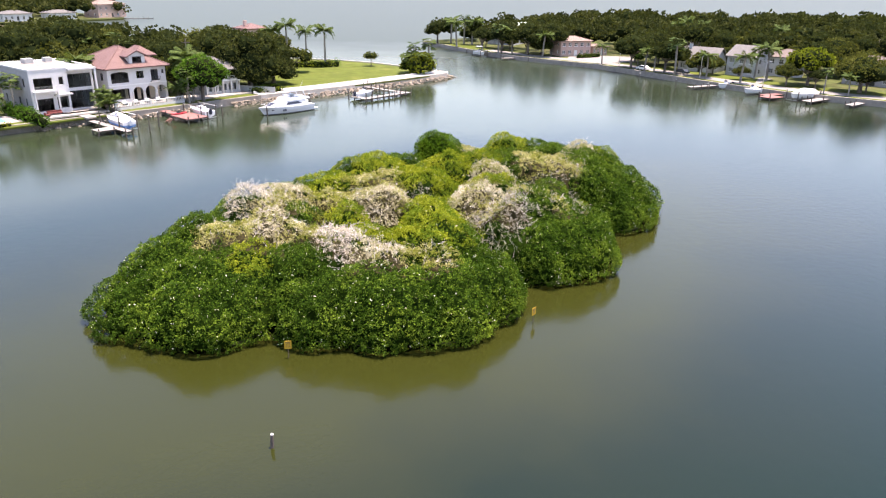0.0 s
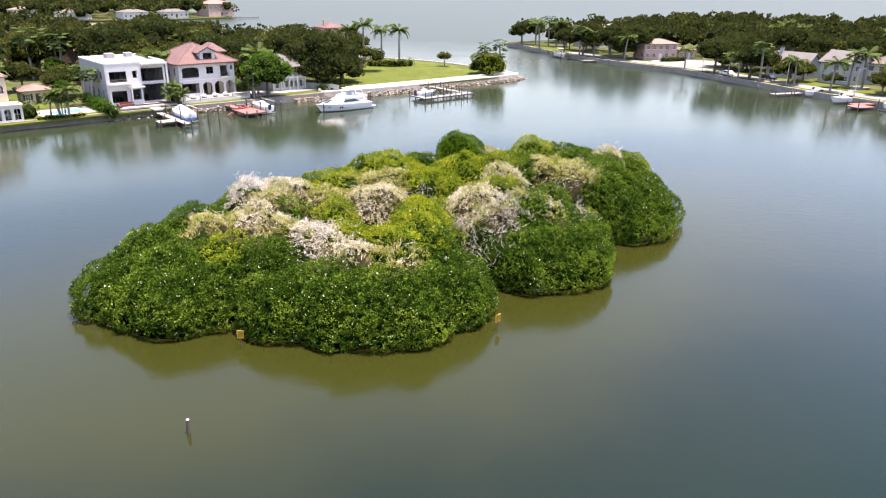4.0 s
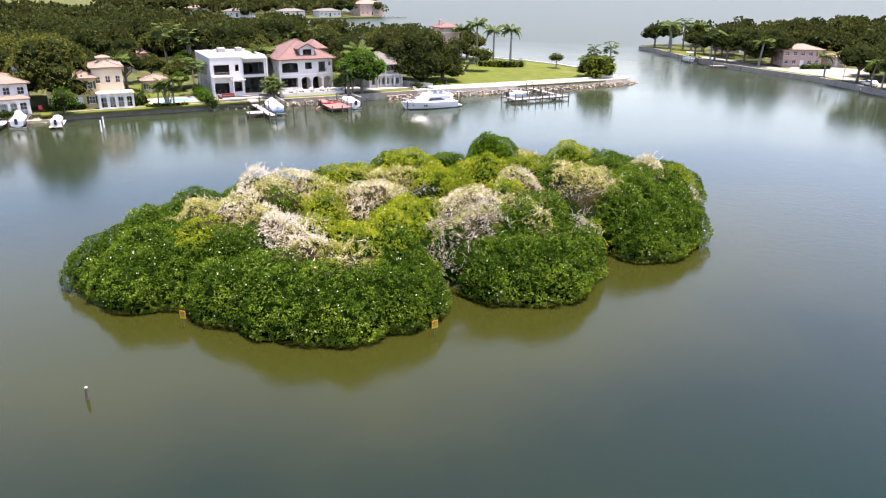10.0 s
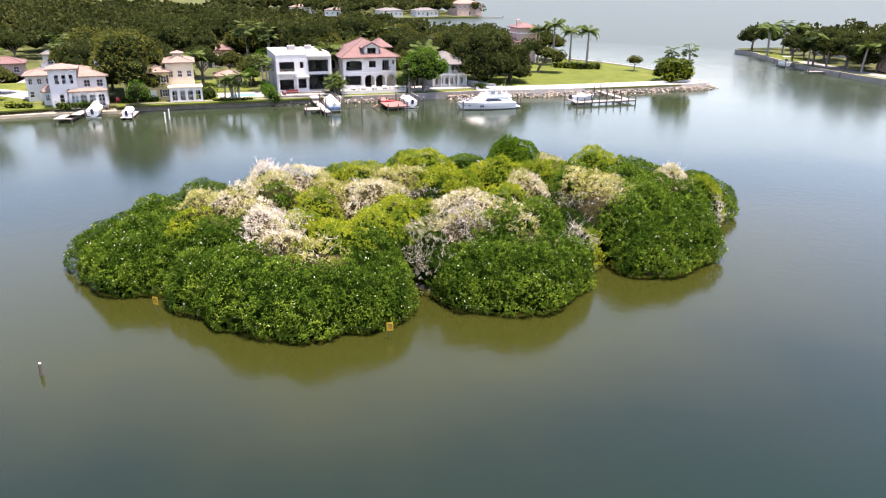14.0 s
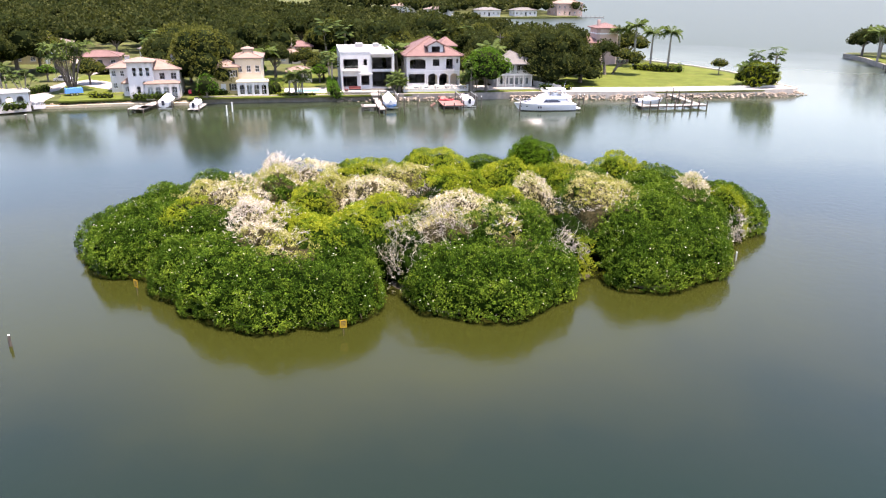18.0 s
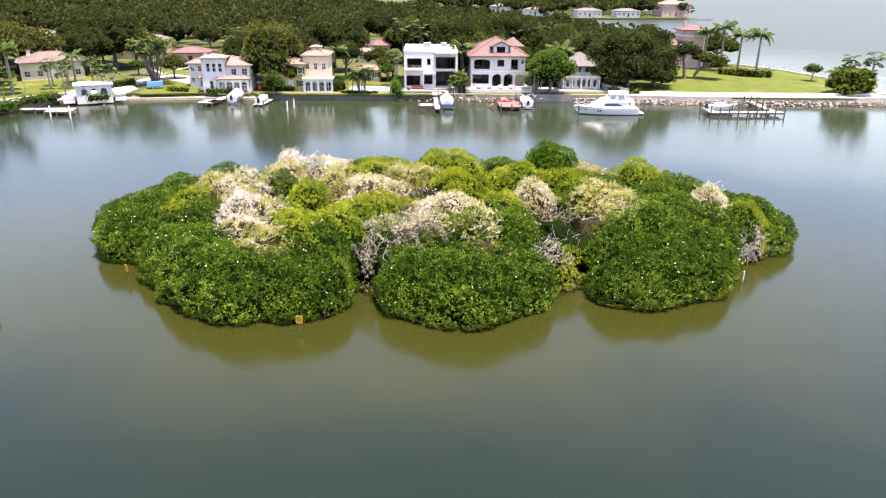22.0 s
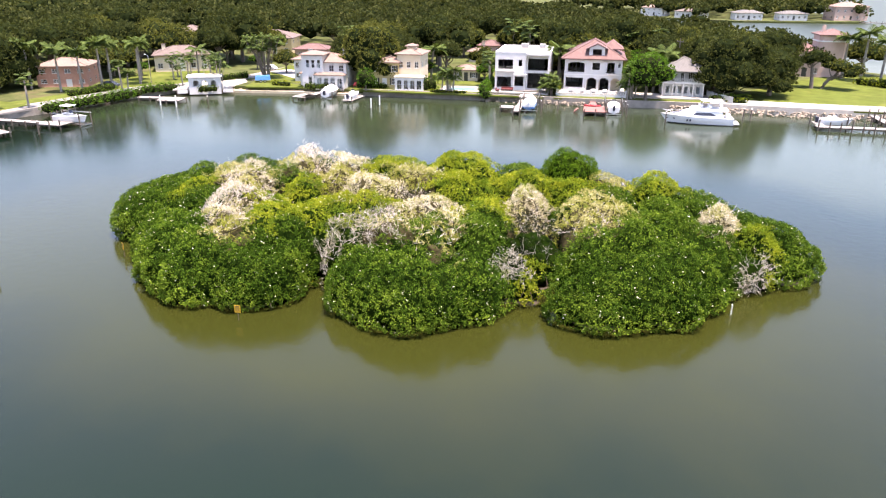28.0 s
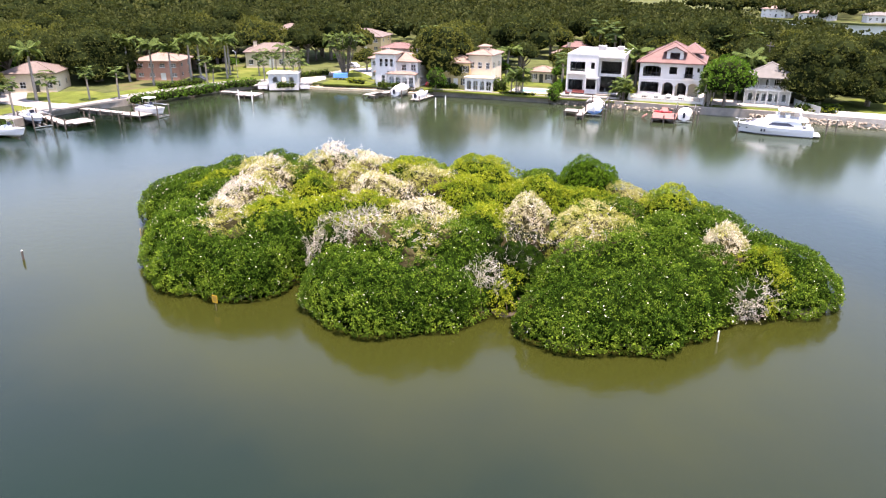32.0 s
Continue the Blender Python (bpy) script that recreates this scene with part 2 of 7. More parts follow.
FLAT_ROOF = surface("white_flat_roof", (0.36, 0.365, 0.36), 0.1, 0.85, 0.8, stain=(0.29, 0.29, 0.285), spec=0.2)
GLASS = glass("window_glass")
DARKFRAME = surface("dark_bronze_frame", (0.03, 0.03, 0.032), 0.2, 0.4, 3.0, bump=0.0)
SHUTTER = surface("dark_shutter", (0.02, 0.024, 0.022), 0.2, 0.5, 3.0, bump=0.0)
INSIDE = surface("dim_interior", (0.20, 0.18, 0.16), 0.3, 0.9, 1.0)
DECK = surface("weathered_deck", (0.25, 0.235, 0.215), 0.3, 0.9, 2.0, stain=(0.15, 0.135, 0.12), spec=0.2)
REDDECK = surface("red_stained_deck", (0.23, 0.115, 0.10), 0.25, 0.85, 2.0, stain=(0.16, 0.085, 0.075), spec=0.2)
PILE = surface("creosote_pile", (0.10, 0.08, 0.065), 0.4, 0.95, 3.0, stain=(0.2, 0.18, 0.15))
GEL = surface("white_gelcoat", (0.66, 0.67, 0.68), 0.04, 0.25, 1.5, bump=0.0)
BOOT = surface("dark_boot_stripe", (0.015, 0.02, 0.04), 0.2, 0.4, 2.0, bump=0.0)
BLUE = surface("blue_hull_paint", (0.06, 0.22, 0.55), 0.1, 0.3, 2.0, bump=0.0)
CANVAS = surface("white_canvas", (0.76, 0.77, 0.78), 0.08, 0.8, 2.0)
CHROME = surface("brushed_steel", (0.6, 0.6, 0.6), 0.1, 0.3, 3.0, metal=1.0, bump=0.0)
SIGNY = surface("faded_yellow_sign", (0.52, 0.30, 0.012), 0.12, 0.6, 4.0, bump=0.0)
INK = surface("black_lettering", (0.03, 0.03, 0.03), 0.1, 0.6, 3.0, bump=0.0)
POSTW = surface("white_pvc_post", (0.7, 0.7, 0.68), 0.1, 0.5, 2.0, stain=(0.4, 0.38, 0.3))
POOL = surface("pool_water", (0.16, 0.42, 0.48), 0.1, 0.1, 0.6, bump=0.1)
BARK = bark("grey_bark", (0.12, 0.10, 0.085))
PALMBARK = bark("pale_palm_trunk", (0.21, 0.19, 0.165), 0.25)
TWIG = bark("whitened_twigs", (0.56, 0.51, 0.46), 0.25)
GREYTWIG = bark("grey_twigs", (0.40, 0.37, 0.33), 0.35)
ROOTS = bark("mangrove_roots", (0.10, 0.075, 0.05))
MANGROVE = foliage("mangrove_leaves", (0.005, 0.019, 0.002), (0.038, 0.083, 0.007), (0.18, 0.262, 0.026), white=0.03, through=0.14, gloss=0.025)
# Yellow-green leaves, lightened to put the sun on the tops into the colour.
LIME = foliage("sunny_mangrove_leaves", (0.05, 0.09, 0.006), (0.22, 0.262, 0.018), (0.43, 0.46, 0.045), white=0.04, through=0.3, gloss=0.02, other=(0.11, 0.18, 0.016))
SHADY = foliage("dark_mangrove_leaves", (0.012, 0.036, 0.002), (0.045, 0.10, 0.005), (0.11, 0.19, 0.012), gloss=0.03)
PALE = foliage("guano_whitened_leaves", (0.20, 0.185, 0.10), (0.50, 0.45, 0.32), (0.86, 0.81, 0.72), white=0.4, through=0.2, rough=0.85, other=(0.30, 0.31, 0.08))
KHAKI = foliage("khaki_mangrove_leaves", (0.13, 0.13, 0.03), (0.36, 0.34, 0.13), (0.62, 0.58, 0.34), white=0.22, through=0.25, rough=0.85, other=(0.24, 0.27, 0.04))
WHITENED = foliage("whitened_mangrove_leaves", (0.20, 0.18, 0.13), (0.46, 0.415, 0.345), (0.80, 0.75, 0.68), white=0.5, through=0.1, rough=0.9, other=(0.46, 0.42, 0.24))
ASHEN = foliage("ashen_leaves", (0.08, 0.08, 0.05), (0.24, 0.22, 0.17), (0.50, 0.46, 0.40), white=0.35, through=0.1, rough=0.85, other=(0.10, 0.14, 0.02))
# Dark bush leaves, blackened further so their colour holds a hollow's shade.
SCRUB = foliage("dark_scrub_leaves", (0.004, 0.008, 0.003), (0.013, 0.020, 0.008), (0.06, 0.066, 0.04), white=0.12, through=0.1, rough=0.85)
# Near-black crown cores: the shade between leaves is put into the colour.
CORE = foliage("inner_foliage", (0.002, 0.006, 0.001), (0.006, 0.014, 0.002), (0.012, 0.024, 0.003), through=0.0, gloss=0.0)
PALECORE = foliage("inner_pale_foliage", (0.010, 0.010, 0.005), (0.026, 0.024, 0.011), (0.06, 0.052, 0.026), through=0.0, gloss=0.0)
# Cores of oaks, hedges and far woods; their dark colour paints in inner shade.
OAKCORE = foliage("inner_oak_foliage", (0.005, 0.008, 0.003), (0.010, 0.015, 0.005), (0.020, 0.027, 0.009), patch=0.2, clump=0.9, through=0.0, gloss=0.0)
OAK = foliage("oak_leaves", (0.014, 0.021, 0.008), (0.046, 0.058, 0.018), (0.095, 0.108, 0.034), patch=0.2, clump=0.9, gloss=0.02, rough=0.9)
OAK_LIGHT = foliage("light_oak_leaves", (0.042, 0.052, 0.014), (0.095, 0.106, 0.026), (0.165, 0.172, 0.048), patch=0.2, clump=0.9, gloss=0.02, rough=0.9)
WOODS = foliage("distant_leaves", (0.012, 0.018, 0.007), (0.038, 0.048, 0.016), (0.088, 0.096, 0.032), patch=0.085, clump=0.5, gloss=0.02, rough=0.9)
BRIGHT = foliage("bright_green_leaves", (0.02, 0.06, 0.006), (0.06, 0.14, 0.015), (0.13, 0.23, 0.03))
YELLOWG = foliage("yellow_green_leaves", (0.06, 0.09, 0.008), (0.16, 0.20, 0.015), (0.28, 0.31, 0.03))
PALMLEAF = foliage("palm_fronds", (0.022, 0.042, 0.012), (0.065, 0.10, 0.028), (0.14, 0.18, 0.05))
HEDGE = foliage("clipped_hedge_leaves", (0.02, 0.045, 0.006), (0.06, 0.11, 0.012), (0.12, 0.18, 0.025))

# ---- mesh building ----


class Geo:
    """Gathers vertices and faces for one mesh."""

    def __init__(self):
        self.v, self.f = [], []

    def poly(self, pts):
        i = len(self.v)
        self.v += [tuple(p) for p in pts]
        self.f.append(tuple(range(i, i + len(pts))))

    def hull8(self, low, high):
        """A closed solid between two rings with as many corners."""
        n, i = len(low), len(self.v)
        self.v += [tuple(p) for p in low] + [tuple(p) for p in high]
        self.f.append(tuple(range(i + n - 1, i - 1, -1)))
        self.f.append(tuple(range(i + n, i + 2 * n)))
        for k in range(n):
            m = (k + 1) % n
            self.f.append((i + k, i + m, i + n + m, i + n + k))
        return self

    def box(self, x0, x1, y0, y1, z0, z1, edge=0.0):
        if edge:
            ring = lambda e, z: [(x0 + e, y0, z), (x1 - e, y0, z), (x1, y0 + e, z), (x1, y1 - e, z), (x1 - e, y1, z), (x0 + e, y1, z), (x0, y1 - e, z), (x0, y0 + e, z)]
            return self.hull8(ring(edge, z0), ring(edge, z1))
        q = [(x0, y0), (x1, y0), (x1, y1), (x0, y1)]
        return self.hull8([(x, y, z0) for x, y in q], [(x, y, z1) for x, y in q])

    def prism(self, pts, z0, z1):
        area = sum(a[0] * b[1] - b[0] * a[1] for a, b in zip(pts, list(pts[1:]) + [pts[0]]))
        pts = list(pts) if area > 0 else list(pts)[::-1]
        return self.hull8([(x, y, z0) for x, y in pts], [(x, y, z1) for x, y in pts])

    def tube(self, path, radii, sides=6, cap=True):
        """A tapered tube along a path."""
        path = [Vector(p) for p in path]
        rings = []
        for k, p in enumerate(path):
            d = path[min(k + 1, len(path) - 1)] - path[max(k - 1, 0)]
            d = d.normalized() if d.length > 1e-6 else Vector((0, 0, 1))
            a = d.cross(Vector((0.31, 0.95, 0.05)) if abs(d.z) > 0.9 else Vector((0, 0, 1))).normalized()
            b = d.cross(a)
            r = radii[k] if isinstance(radii, (list, tuple)) else radii
            i = len(self.v)
            self.v += [tuple(p + (a * math.cos(2 * math.pi * j / sides) + b * math.sin(2 * math.pi * j / sides)) * r) for j in range(sides)]
            rings.append(i)
        for s, e in zip(rings, rings[1:]):
            for j in range(sides):
                m = (j + 1) % sides
                self.f.append((s + j, s + m, e + m, e + j))
        if cap:
            self.f.append(tuple(range(rings[0] + sides - 1, rings[0] - 1, -1)))
            self.f.append(tuple(range(rings[-1], rings[-1] + sides)))
        return self

    def post(self, x, y, z0, z1, r, sides=8, top=None):
        return self.tube([(x, y, z0), (x, y, z1)], [r, top if top is not None else r], sides)

    def blob(self, c, r, rng, rough=0.18, sub=2):
        """A lumpy ball."""
        bm = bmesh.new()
        bmesh.ops.create_icosphere(bm, subdivisions=sub, radius=1.0)
        off = Vector((rng.uniform(-50, 50), rng.uniform(-50, 50), rng.uniform(-50, 50)))
        i = len(self.v)
        for v in bm.verts:
            k = 1 + rough * 2 * noise.noise(v.co * 1.7 + off)
            self.v.append((c[0] + v.co.x * r[0] * k, c[1] + v.co.y * r[1] * k, c[2] + v.co.z * r[2] * k))
        self.f += [tuple(i + v.index for v in f.verts) for f in bm.faces]
        bm.free()
        return self

    def mesh(self, name):
        me = bpy.data.meshes.new(name)
        me.from_pydata(self.v, [], self.f)
        me.update()
        return me


def part(name, geo, material, parent=None, label="", smooth=False):
    """Links a Geo (or a mesh) as one mesh object under a thing or a part."""
    me = geo.mesh(name) if isinstance(geo, Geo) else geo
    if not me.materials:
        me.materials.append(material)
    if smooth:
        me.polygons.foreach_set("use_smooth", [True] * len(me.polygons))
    ob = new(name, me)
    ob.parent = parent
    return tagged(ob, label)


def thing(name, label, category, m=None, group=""):
    ob = new(name)
    ob.empty_display_size = 0.3
    if m is not None:
        ob.matrix_basis = m
    return tagged(ob, label, category, group)


def setting(name, geo, material, label):
    ob = part(name, geo, material)
    return tagged(ob, label, "", "", "structure")


def leaf_mesh(name, centres, normals, rng, count, length, width, spread=0.9, fold=0.25, lift=0.0, rosette=False):
    """Many small folded leaves round given points, as one mesh. In a rosette they spread sideways and face outwards."""
    n = len(centres)
    c = np.repeat(np.asarray(centres, float), count, axis=0)
    nor = np.repeat(np.asarray(normals, float), count, axis=0)
    k = n * count
    d = nor + spread * rng.normal(size=(k, 3))
    d[:, 2] += lift
    aside = rng.normal(size=(k, 3))
    if rosette:
        side = rng.normal(size=(k, 3))
        side -= nor * (side * nor).sum(axis=1)[:, None]
        side /= np.linalg.norm(side, axis=1)[:, None] + 1e-9
        d = side + nor * rng.uniform(0.0, 0.9, (k, 1))
        aside = nor + 0.4 * aside
        c = c + 0.08 * rng.normal(size=(k, 3))
    d /= np.linalg.norm(d, axis=1)[:, None] + 1e-9
    s = np.cross(d, aside)
    s /= np.linalg.norm(s, axis=1)[:, None] + 1e-9
    up = np.cross(s, d)
    ln = (length * rng.uniform(0.65, 1.3, k))[:, None]
    wd = (width * rng.uniform(0.7, 1.25, k))[:, None]
    base = c + d * ln * 0.08
    mid = c + d * ln * 0.55 + up * ln * fold * rng.uniform(-1, 1, (k, 1))
    v = np.stack([base, mid - s * wd * 0.5, c + d * ln, mid + s * wd * 0.5], axis=1).reshape(-1, 3)
    me = bpy.data.meshes.new(name)
    me.vertices.add(4 * k)
    me.vertices.foreach_set("co", v.astype(np.float32).ravel())
    me.loops.add(4 * k)
    me.loops.foreach_set("vertex_index", np.arange(4 * k, dtype=np.int32))
    me.polygons.add(k)
    me.polygons.foreach_set("loop_start", np.arange(0, 4 * k, 4, dtype=np.int32))
    me.update(calc_edges=True)
    me.validate()
    return me


def sphere_points(rng, n):
    p = rng.normal(size=(n, 3))
    return p / np.linalg.norm(p, axis=1)[:, None]


def bumps(p, scale, seed):
    """Cheap smooth lumpiness of points: a sum of sines."""
    q = p * scale
    return (np.sin(q[:, 0] * 1.7 + seed) + np.sin(q[:, 1] * 2.1 + seed * 2.3 + q[:, 2]) + np.sin(q[:, 2] * 1.9 + seed * 0.7 + q[:, 0] * 1.3)) / 3


def at(x, y, z=0.0, turn=0.0, scale=1.0):
    return pose(x, y, z, 0, 0, turn) @ Matrix.Diagonal((scale, scale, scale, 1))

# ---- water and land ----
U, V = Vector((0.618, 0.722)), Vector((-0.668, 0.598))
SHORE = math.degrees(math.atan2(U.y, U.x))


def S(s, n):
    """A place by its way along the north-west seawall and its distance inland."""
    return (-64.9 + s * U.x + n * V.x, 136.2 + s * U.y + n * V.y)


def SD(s, n):
    """The same for what stands in the water off the seawall."""
    return (-65.8 + s * 0.631 - n * 0.686, 137.0 + s * 0.731 + n * 0.610)


GROUND = 1.35
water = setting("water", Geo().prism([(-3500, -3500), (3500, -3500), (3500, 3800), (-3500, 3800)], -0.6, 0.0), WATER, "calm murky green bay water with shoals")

shore_nw = [(-37.0, -105.3), (-58.3, -23.2), (-69.8, 8.6), (-80.5, 21.2), (-83.7, 24.3), (-90.6, 26.1), (-95.3, 31.6), (-102.1, 44.9), (-108.7, 54.5), (-113.0, 61.6), (-116.8, 73.2), (-115.5, 78.0),
            (-111.5, 83.4), (-104.2, 94.4), (-92.2, 107.3), (-84.5, 116.7), (-74.5, 127.9), (-66.0, 136.7), (-58.0, 144.7), (-52.8, 150.7), (-47.1, 157.6), (-41.4, 164.1), (-33.7, 171.2),
            (-26.2, 178.6), (-19.0, 186.2), (-11.3, 195.1), (-3.3, 203.8), (1.5, 210.1), (1.7, 213.2), (-2.6, 216.3), (-11.7, 226.0), (-22.0, 234.7), (-35.1, 241.0), (-51.8, 245.0), (-72, 245.0),
            (-95, 252), (-120, 266), (-150, 282), (-200, 298), (-260, 312), (-400, 335), (-1200, 520), (-1200, -110)]
ground = setting("ground", Geo().prism(shore_nw, -0.5, GROUND), EARTH, "wooded bayside land with leaf litter and grass")
shore_e = [(-8.4, 317.0), (-3.7, 311.0), (1.1, 304.9), (5.6, 294.2), (12.4, 282.2), (19.2, 271.6), (27.1, 261.6), (38.0, 250.5), (50.1, 239.5), (57.7, 227.5), (65.4, 214.5), (71.7, 203.2), (79.0, 192.4), (87.6, 181.1),
           (104.6, 168.2), (127.0, 136.9), (194.6, 89.7), (291.1, 39.5), (1300, 40), (1300, 700), (406.9, 541.3), (203.9, 478.4), (89.1, 413.8), (29.9, 361.2), (-3.0, 329.5), (-8.4, 322.5)]
ground_east = setting("ground_east", Geo().prism(shore_e, -0.5, GROUND), EARTH, "wooded land along the eastern seawall road")
shore_far = [(-201.5, 469.1), (-214.9, 445.6), (-228.2, 425.4), (-241.3, 409.4), (-275.0, 398.0), (-340.9, 392.8), (-1200, 560), (-1200, 900), (-333.3, 584.8), (-241.9, 512.9), (-207.3, 484.3)]
ground_far = setting("ground_far", Geo().prism(shore_far, -0.5, 1.0), EARTH, "distant wooded point across the water")


def strip(line, n0, n1, z0, z1):
    """A band along a line of points, from n0 to n1 on its left side."""
    g = Geo()
    pts = [Vector(p) for p in line]
    side = []
    for k, p in enumerate(pts):
        d = (pts[min(k + 1, len(pts) - 1)] - pts[max(k - 1, 0)]).normalized()
        side.append(Vector((-d.y, d.x)))
    for (p, a), (q, b) in zip(zip(pts, side), zip(pts[1:], side[1:])):
        ring = [p + a * n0, q + b * n0, q + b * n1, p + a * n1]
        if n1 < n0:
            ring = ring[::-1]
        g.hull8([(*r, z0) for r in ring], [(*r, z1) for r in ring])
    return g


nw_wall = shore_nw[14:22]
setting("seawall", strip(nw_wall, -0.05, 0.55, -0.5, GROUND + 0.18), SEAWALL, "weathered concrete seawall with a flat cap")
setting("seawall_west", strip(shore_nw[2:12], -0.05, 0.5, -0.5, GROUND + 0.12), SEAWALL, "stained concrete seawall along the promenade")
setting("seawall_point", strip(shore_nw[21:34], -0.05, 0.55, -0.5, GROUND + 0.22), PALEWALL, "pale low seawall round the lawn point")
setting("seawall_east", strip(shore_e[:17], -0.05, 0.6, -0.5, GROUND + 0.15), SEAWALL, "long concrete seawall below the road")


def sheet(name, pts, z, material, label, depth=0.3):
    return setting(name, Geo().prism(pts, z - depth, z), material, label)


# lawns and paving, north-west shore
sheet("lawn_point", [(-38.4, 167.0), (-26.4, 178.5), (-19.0, 186.0), (-11.4, 194.6), (-3.7, 203.2), (0.5, 208.8), (0.5, 210.9), (-3.5, 213.8), (-12.2, 223.3), (-22.2, 231.9), (-35.1, 239.4), (-49.5, 240.0), (-57.0, 224.6), (-55.1, 204.7), (-48.9, 184.7)], GROUND + 0.06, GRASS, "bright mown lawn on the point")
sheet("lawn_modern", [S(-12, 0.7), S(2, 0.7), S(2, 6.4), S(-12, 6.4)], GROUND + 0.06, GRASS, "narrow strip of lawn before the modern house")
sheet("lawn_villa", [S(4.2, 0.7), S(20, 0.7), S(20, 4.4), S(4.2, 4.4)], GROUND + 0.06, GRASS, "narrow lawn below the villa balustrade")
sheet("lawn_yellow", [S(-45, 0.7), S(-12.6, 0.7), S(-12.6, 5.4), S(-24, 5.4), S(-24, 14), S(-29, 14), S(-29, 4.8), S(-45, 4.8)], GROUND + 0.06, GRASS, "green waterfront lawn of the yellow house")
sheet("lawn_tower", [(-109.2, 84.5), (-102.7, 95.1), (-95.6, 102.7), S(-47, 3.4), S(-60, 6.5), S(-66.0, 10.5), (-117.4, 88.9)], GROUND + 0.06, GRASS, "lawn with shrubs above the beach")
sheet("lawn_gable", [S(22, 0.7), S(38, 0.7), S(38, 5), S(22, 5)], GROUND + 0.06, GRASS, "small lawn behind the seawall")
sheet("lawn_back", [S(-33, 16), S(-16, 18), S(-12, 40), S(-38, 40)], GROUND + 0.05, GRASS, "garden lawn behind the yellow house")
sheet("beach", [(-116.0, 74.8), (-114.4, 76.3), (-110.4, 82.1), (-102.9, 93.2), (-91.1, 106.1), (-92.4, 107.4), (-103.4, 95.4), (-111.0, 84.5), (-116.8, 77.6)], 0.55, SAND, "sandy rubble beach", 0.9)
sheet("terrace_modern", [S(-11, 3.0), S(2.6, 3.0), S(2.6, 26), S(-11, 26)], GROUND + 0.55, PAVE, "pale paved terrace of the modern house")
sheet("terrace_villa", [S(4.2, 4.4), S(20, 4.4), S(20, 26), S(4.2, 26)], GROUND + 0.6, PAVE, "white paved terrace of the villa")
sheet("terrace_gable", [S(22, 5.0), S(39, 5.0), S(39, 12), S(22, 12)], GROUND + 0.3, PAVE, "pale patio before the grey house")
sheet("patio_pool", [S(-24, 5.4), S(-13, 5.4), S(-13, 14), S(-24, 14)], GROUND + 0.12, PAVE, "white pool deck")
sheet("pool", [S(-21.5, 7.4), S(-15.5, 7.4), S(-15.5, 11.4), S(-21.5, 11.4)], GROUND + 0.14, POOL, "small blue swimming pool", 0.2)
setting("path_point", strip(shore_nw[21:29], 0.55, 3.2, GROUND - 0.2, GROUND + 0.14), PAVE, "wide pale paved walk along the seawall of the point")
setting("parapet_point", strip(shore_nw[21:29], 3.2, 3.5, GROUND - 0.2, GROUND + 0.62), WHITE, "low white garden wall between the walk and the lawn")
sheet("path_modern", [S(-3.6, -0.4), S(-1.6, -0.4), S(-1.6, 3.2), S(-3.6, 3.2)], GROUND + 0.26, PAVE, "white steps down to the dock")

# western promenade
prom = [(-62.1, -28.1), (-73.7, 4.7), (-84.5, 21.5), (-93.5, 27.4), (-98.8, 33.8), (-104.9, 43.9), (-111.4, 53.4), (-117.0, 61.0), (-120.5, 71.9), (-122.8, 83.1), (-127.8, 93.3), (-136.2, 103.3), (-153.4, 120.7)]
setting("road_west", strip(prom, -2.6, 3.2, GROUND - 0.3, GROUND + 0.05), ROAD, "pale waterside promenade road")
setting("verge_west", strip(prom[1:9], 3.2, 8.5, GROUND - 0.3, GROUND + 0.03), GRASS, "grass verge beside the promenade")
sheet("plaza", [(-120.4, 73.8), (-112.1, 68.7), (-109.6, 80.6), (-116.6, 87.0), (-125.3, 88.7)], GROUND + 0.07, PAVE, "pale paved landing by the pavilion")
sheet("lawn_crossing", [(-123.2, 61.0), (-120.5, 70.0), (-127.3, 81.2), (-145.3, 86.4), (-152.4, 71.9), (-137.2, 59.0)], GROUND + 0.06, GRASS, "sunny lawn at the road bend")
sheet("lawn_drive", [(-124.4, 91.5), (-116.5, 88.9), (-106.8, 101.9), (-113.6, 112.9), (-136.2, 117.7), (-144.8, 106.8)], GROUND + 0.06, GRASS, "lawn beside the drive of the tower house")
sheet("drive_tower", [S(-60, 12), S(-57, 22), S(-75.1, 36.5), S(-78.9, 30.7)], GROUND + 0.10, PAVE, "pale drive of the tower house")
sheet("drive_west", [(-94.4, 25.0), (-104.6, 15.5), (-118.9, 13.8), (-118.8, 19.6), (-106.2, 21.3), (-97.0, 29.9)], GROUND + 0.07, ROAD, "pale curved drive")
sheet("lawn_west", [(-97.0, 31.3), (-106.2, 23.2), (-115.1, 23.4), (-114.9, 32.9), (-104.1, 40.1)], GROUND + 0.08, GRASS, "shaded front lawn")
sheet("street_back", [(-136.3, 99.6), (-149.2, 115.4), (-203.0, 119.5), (-274.5, 102.1), (-274.7, 107.4), (-204.3, 126.6), (-144.7, 123.8), (-131.3, 105.8)], GROUND + 0.05, ROAD, "street between the houses")

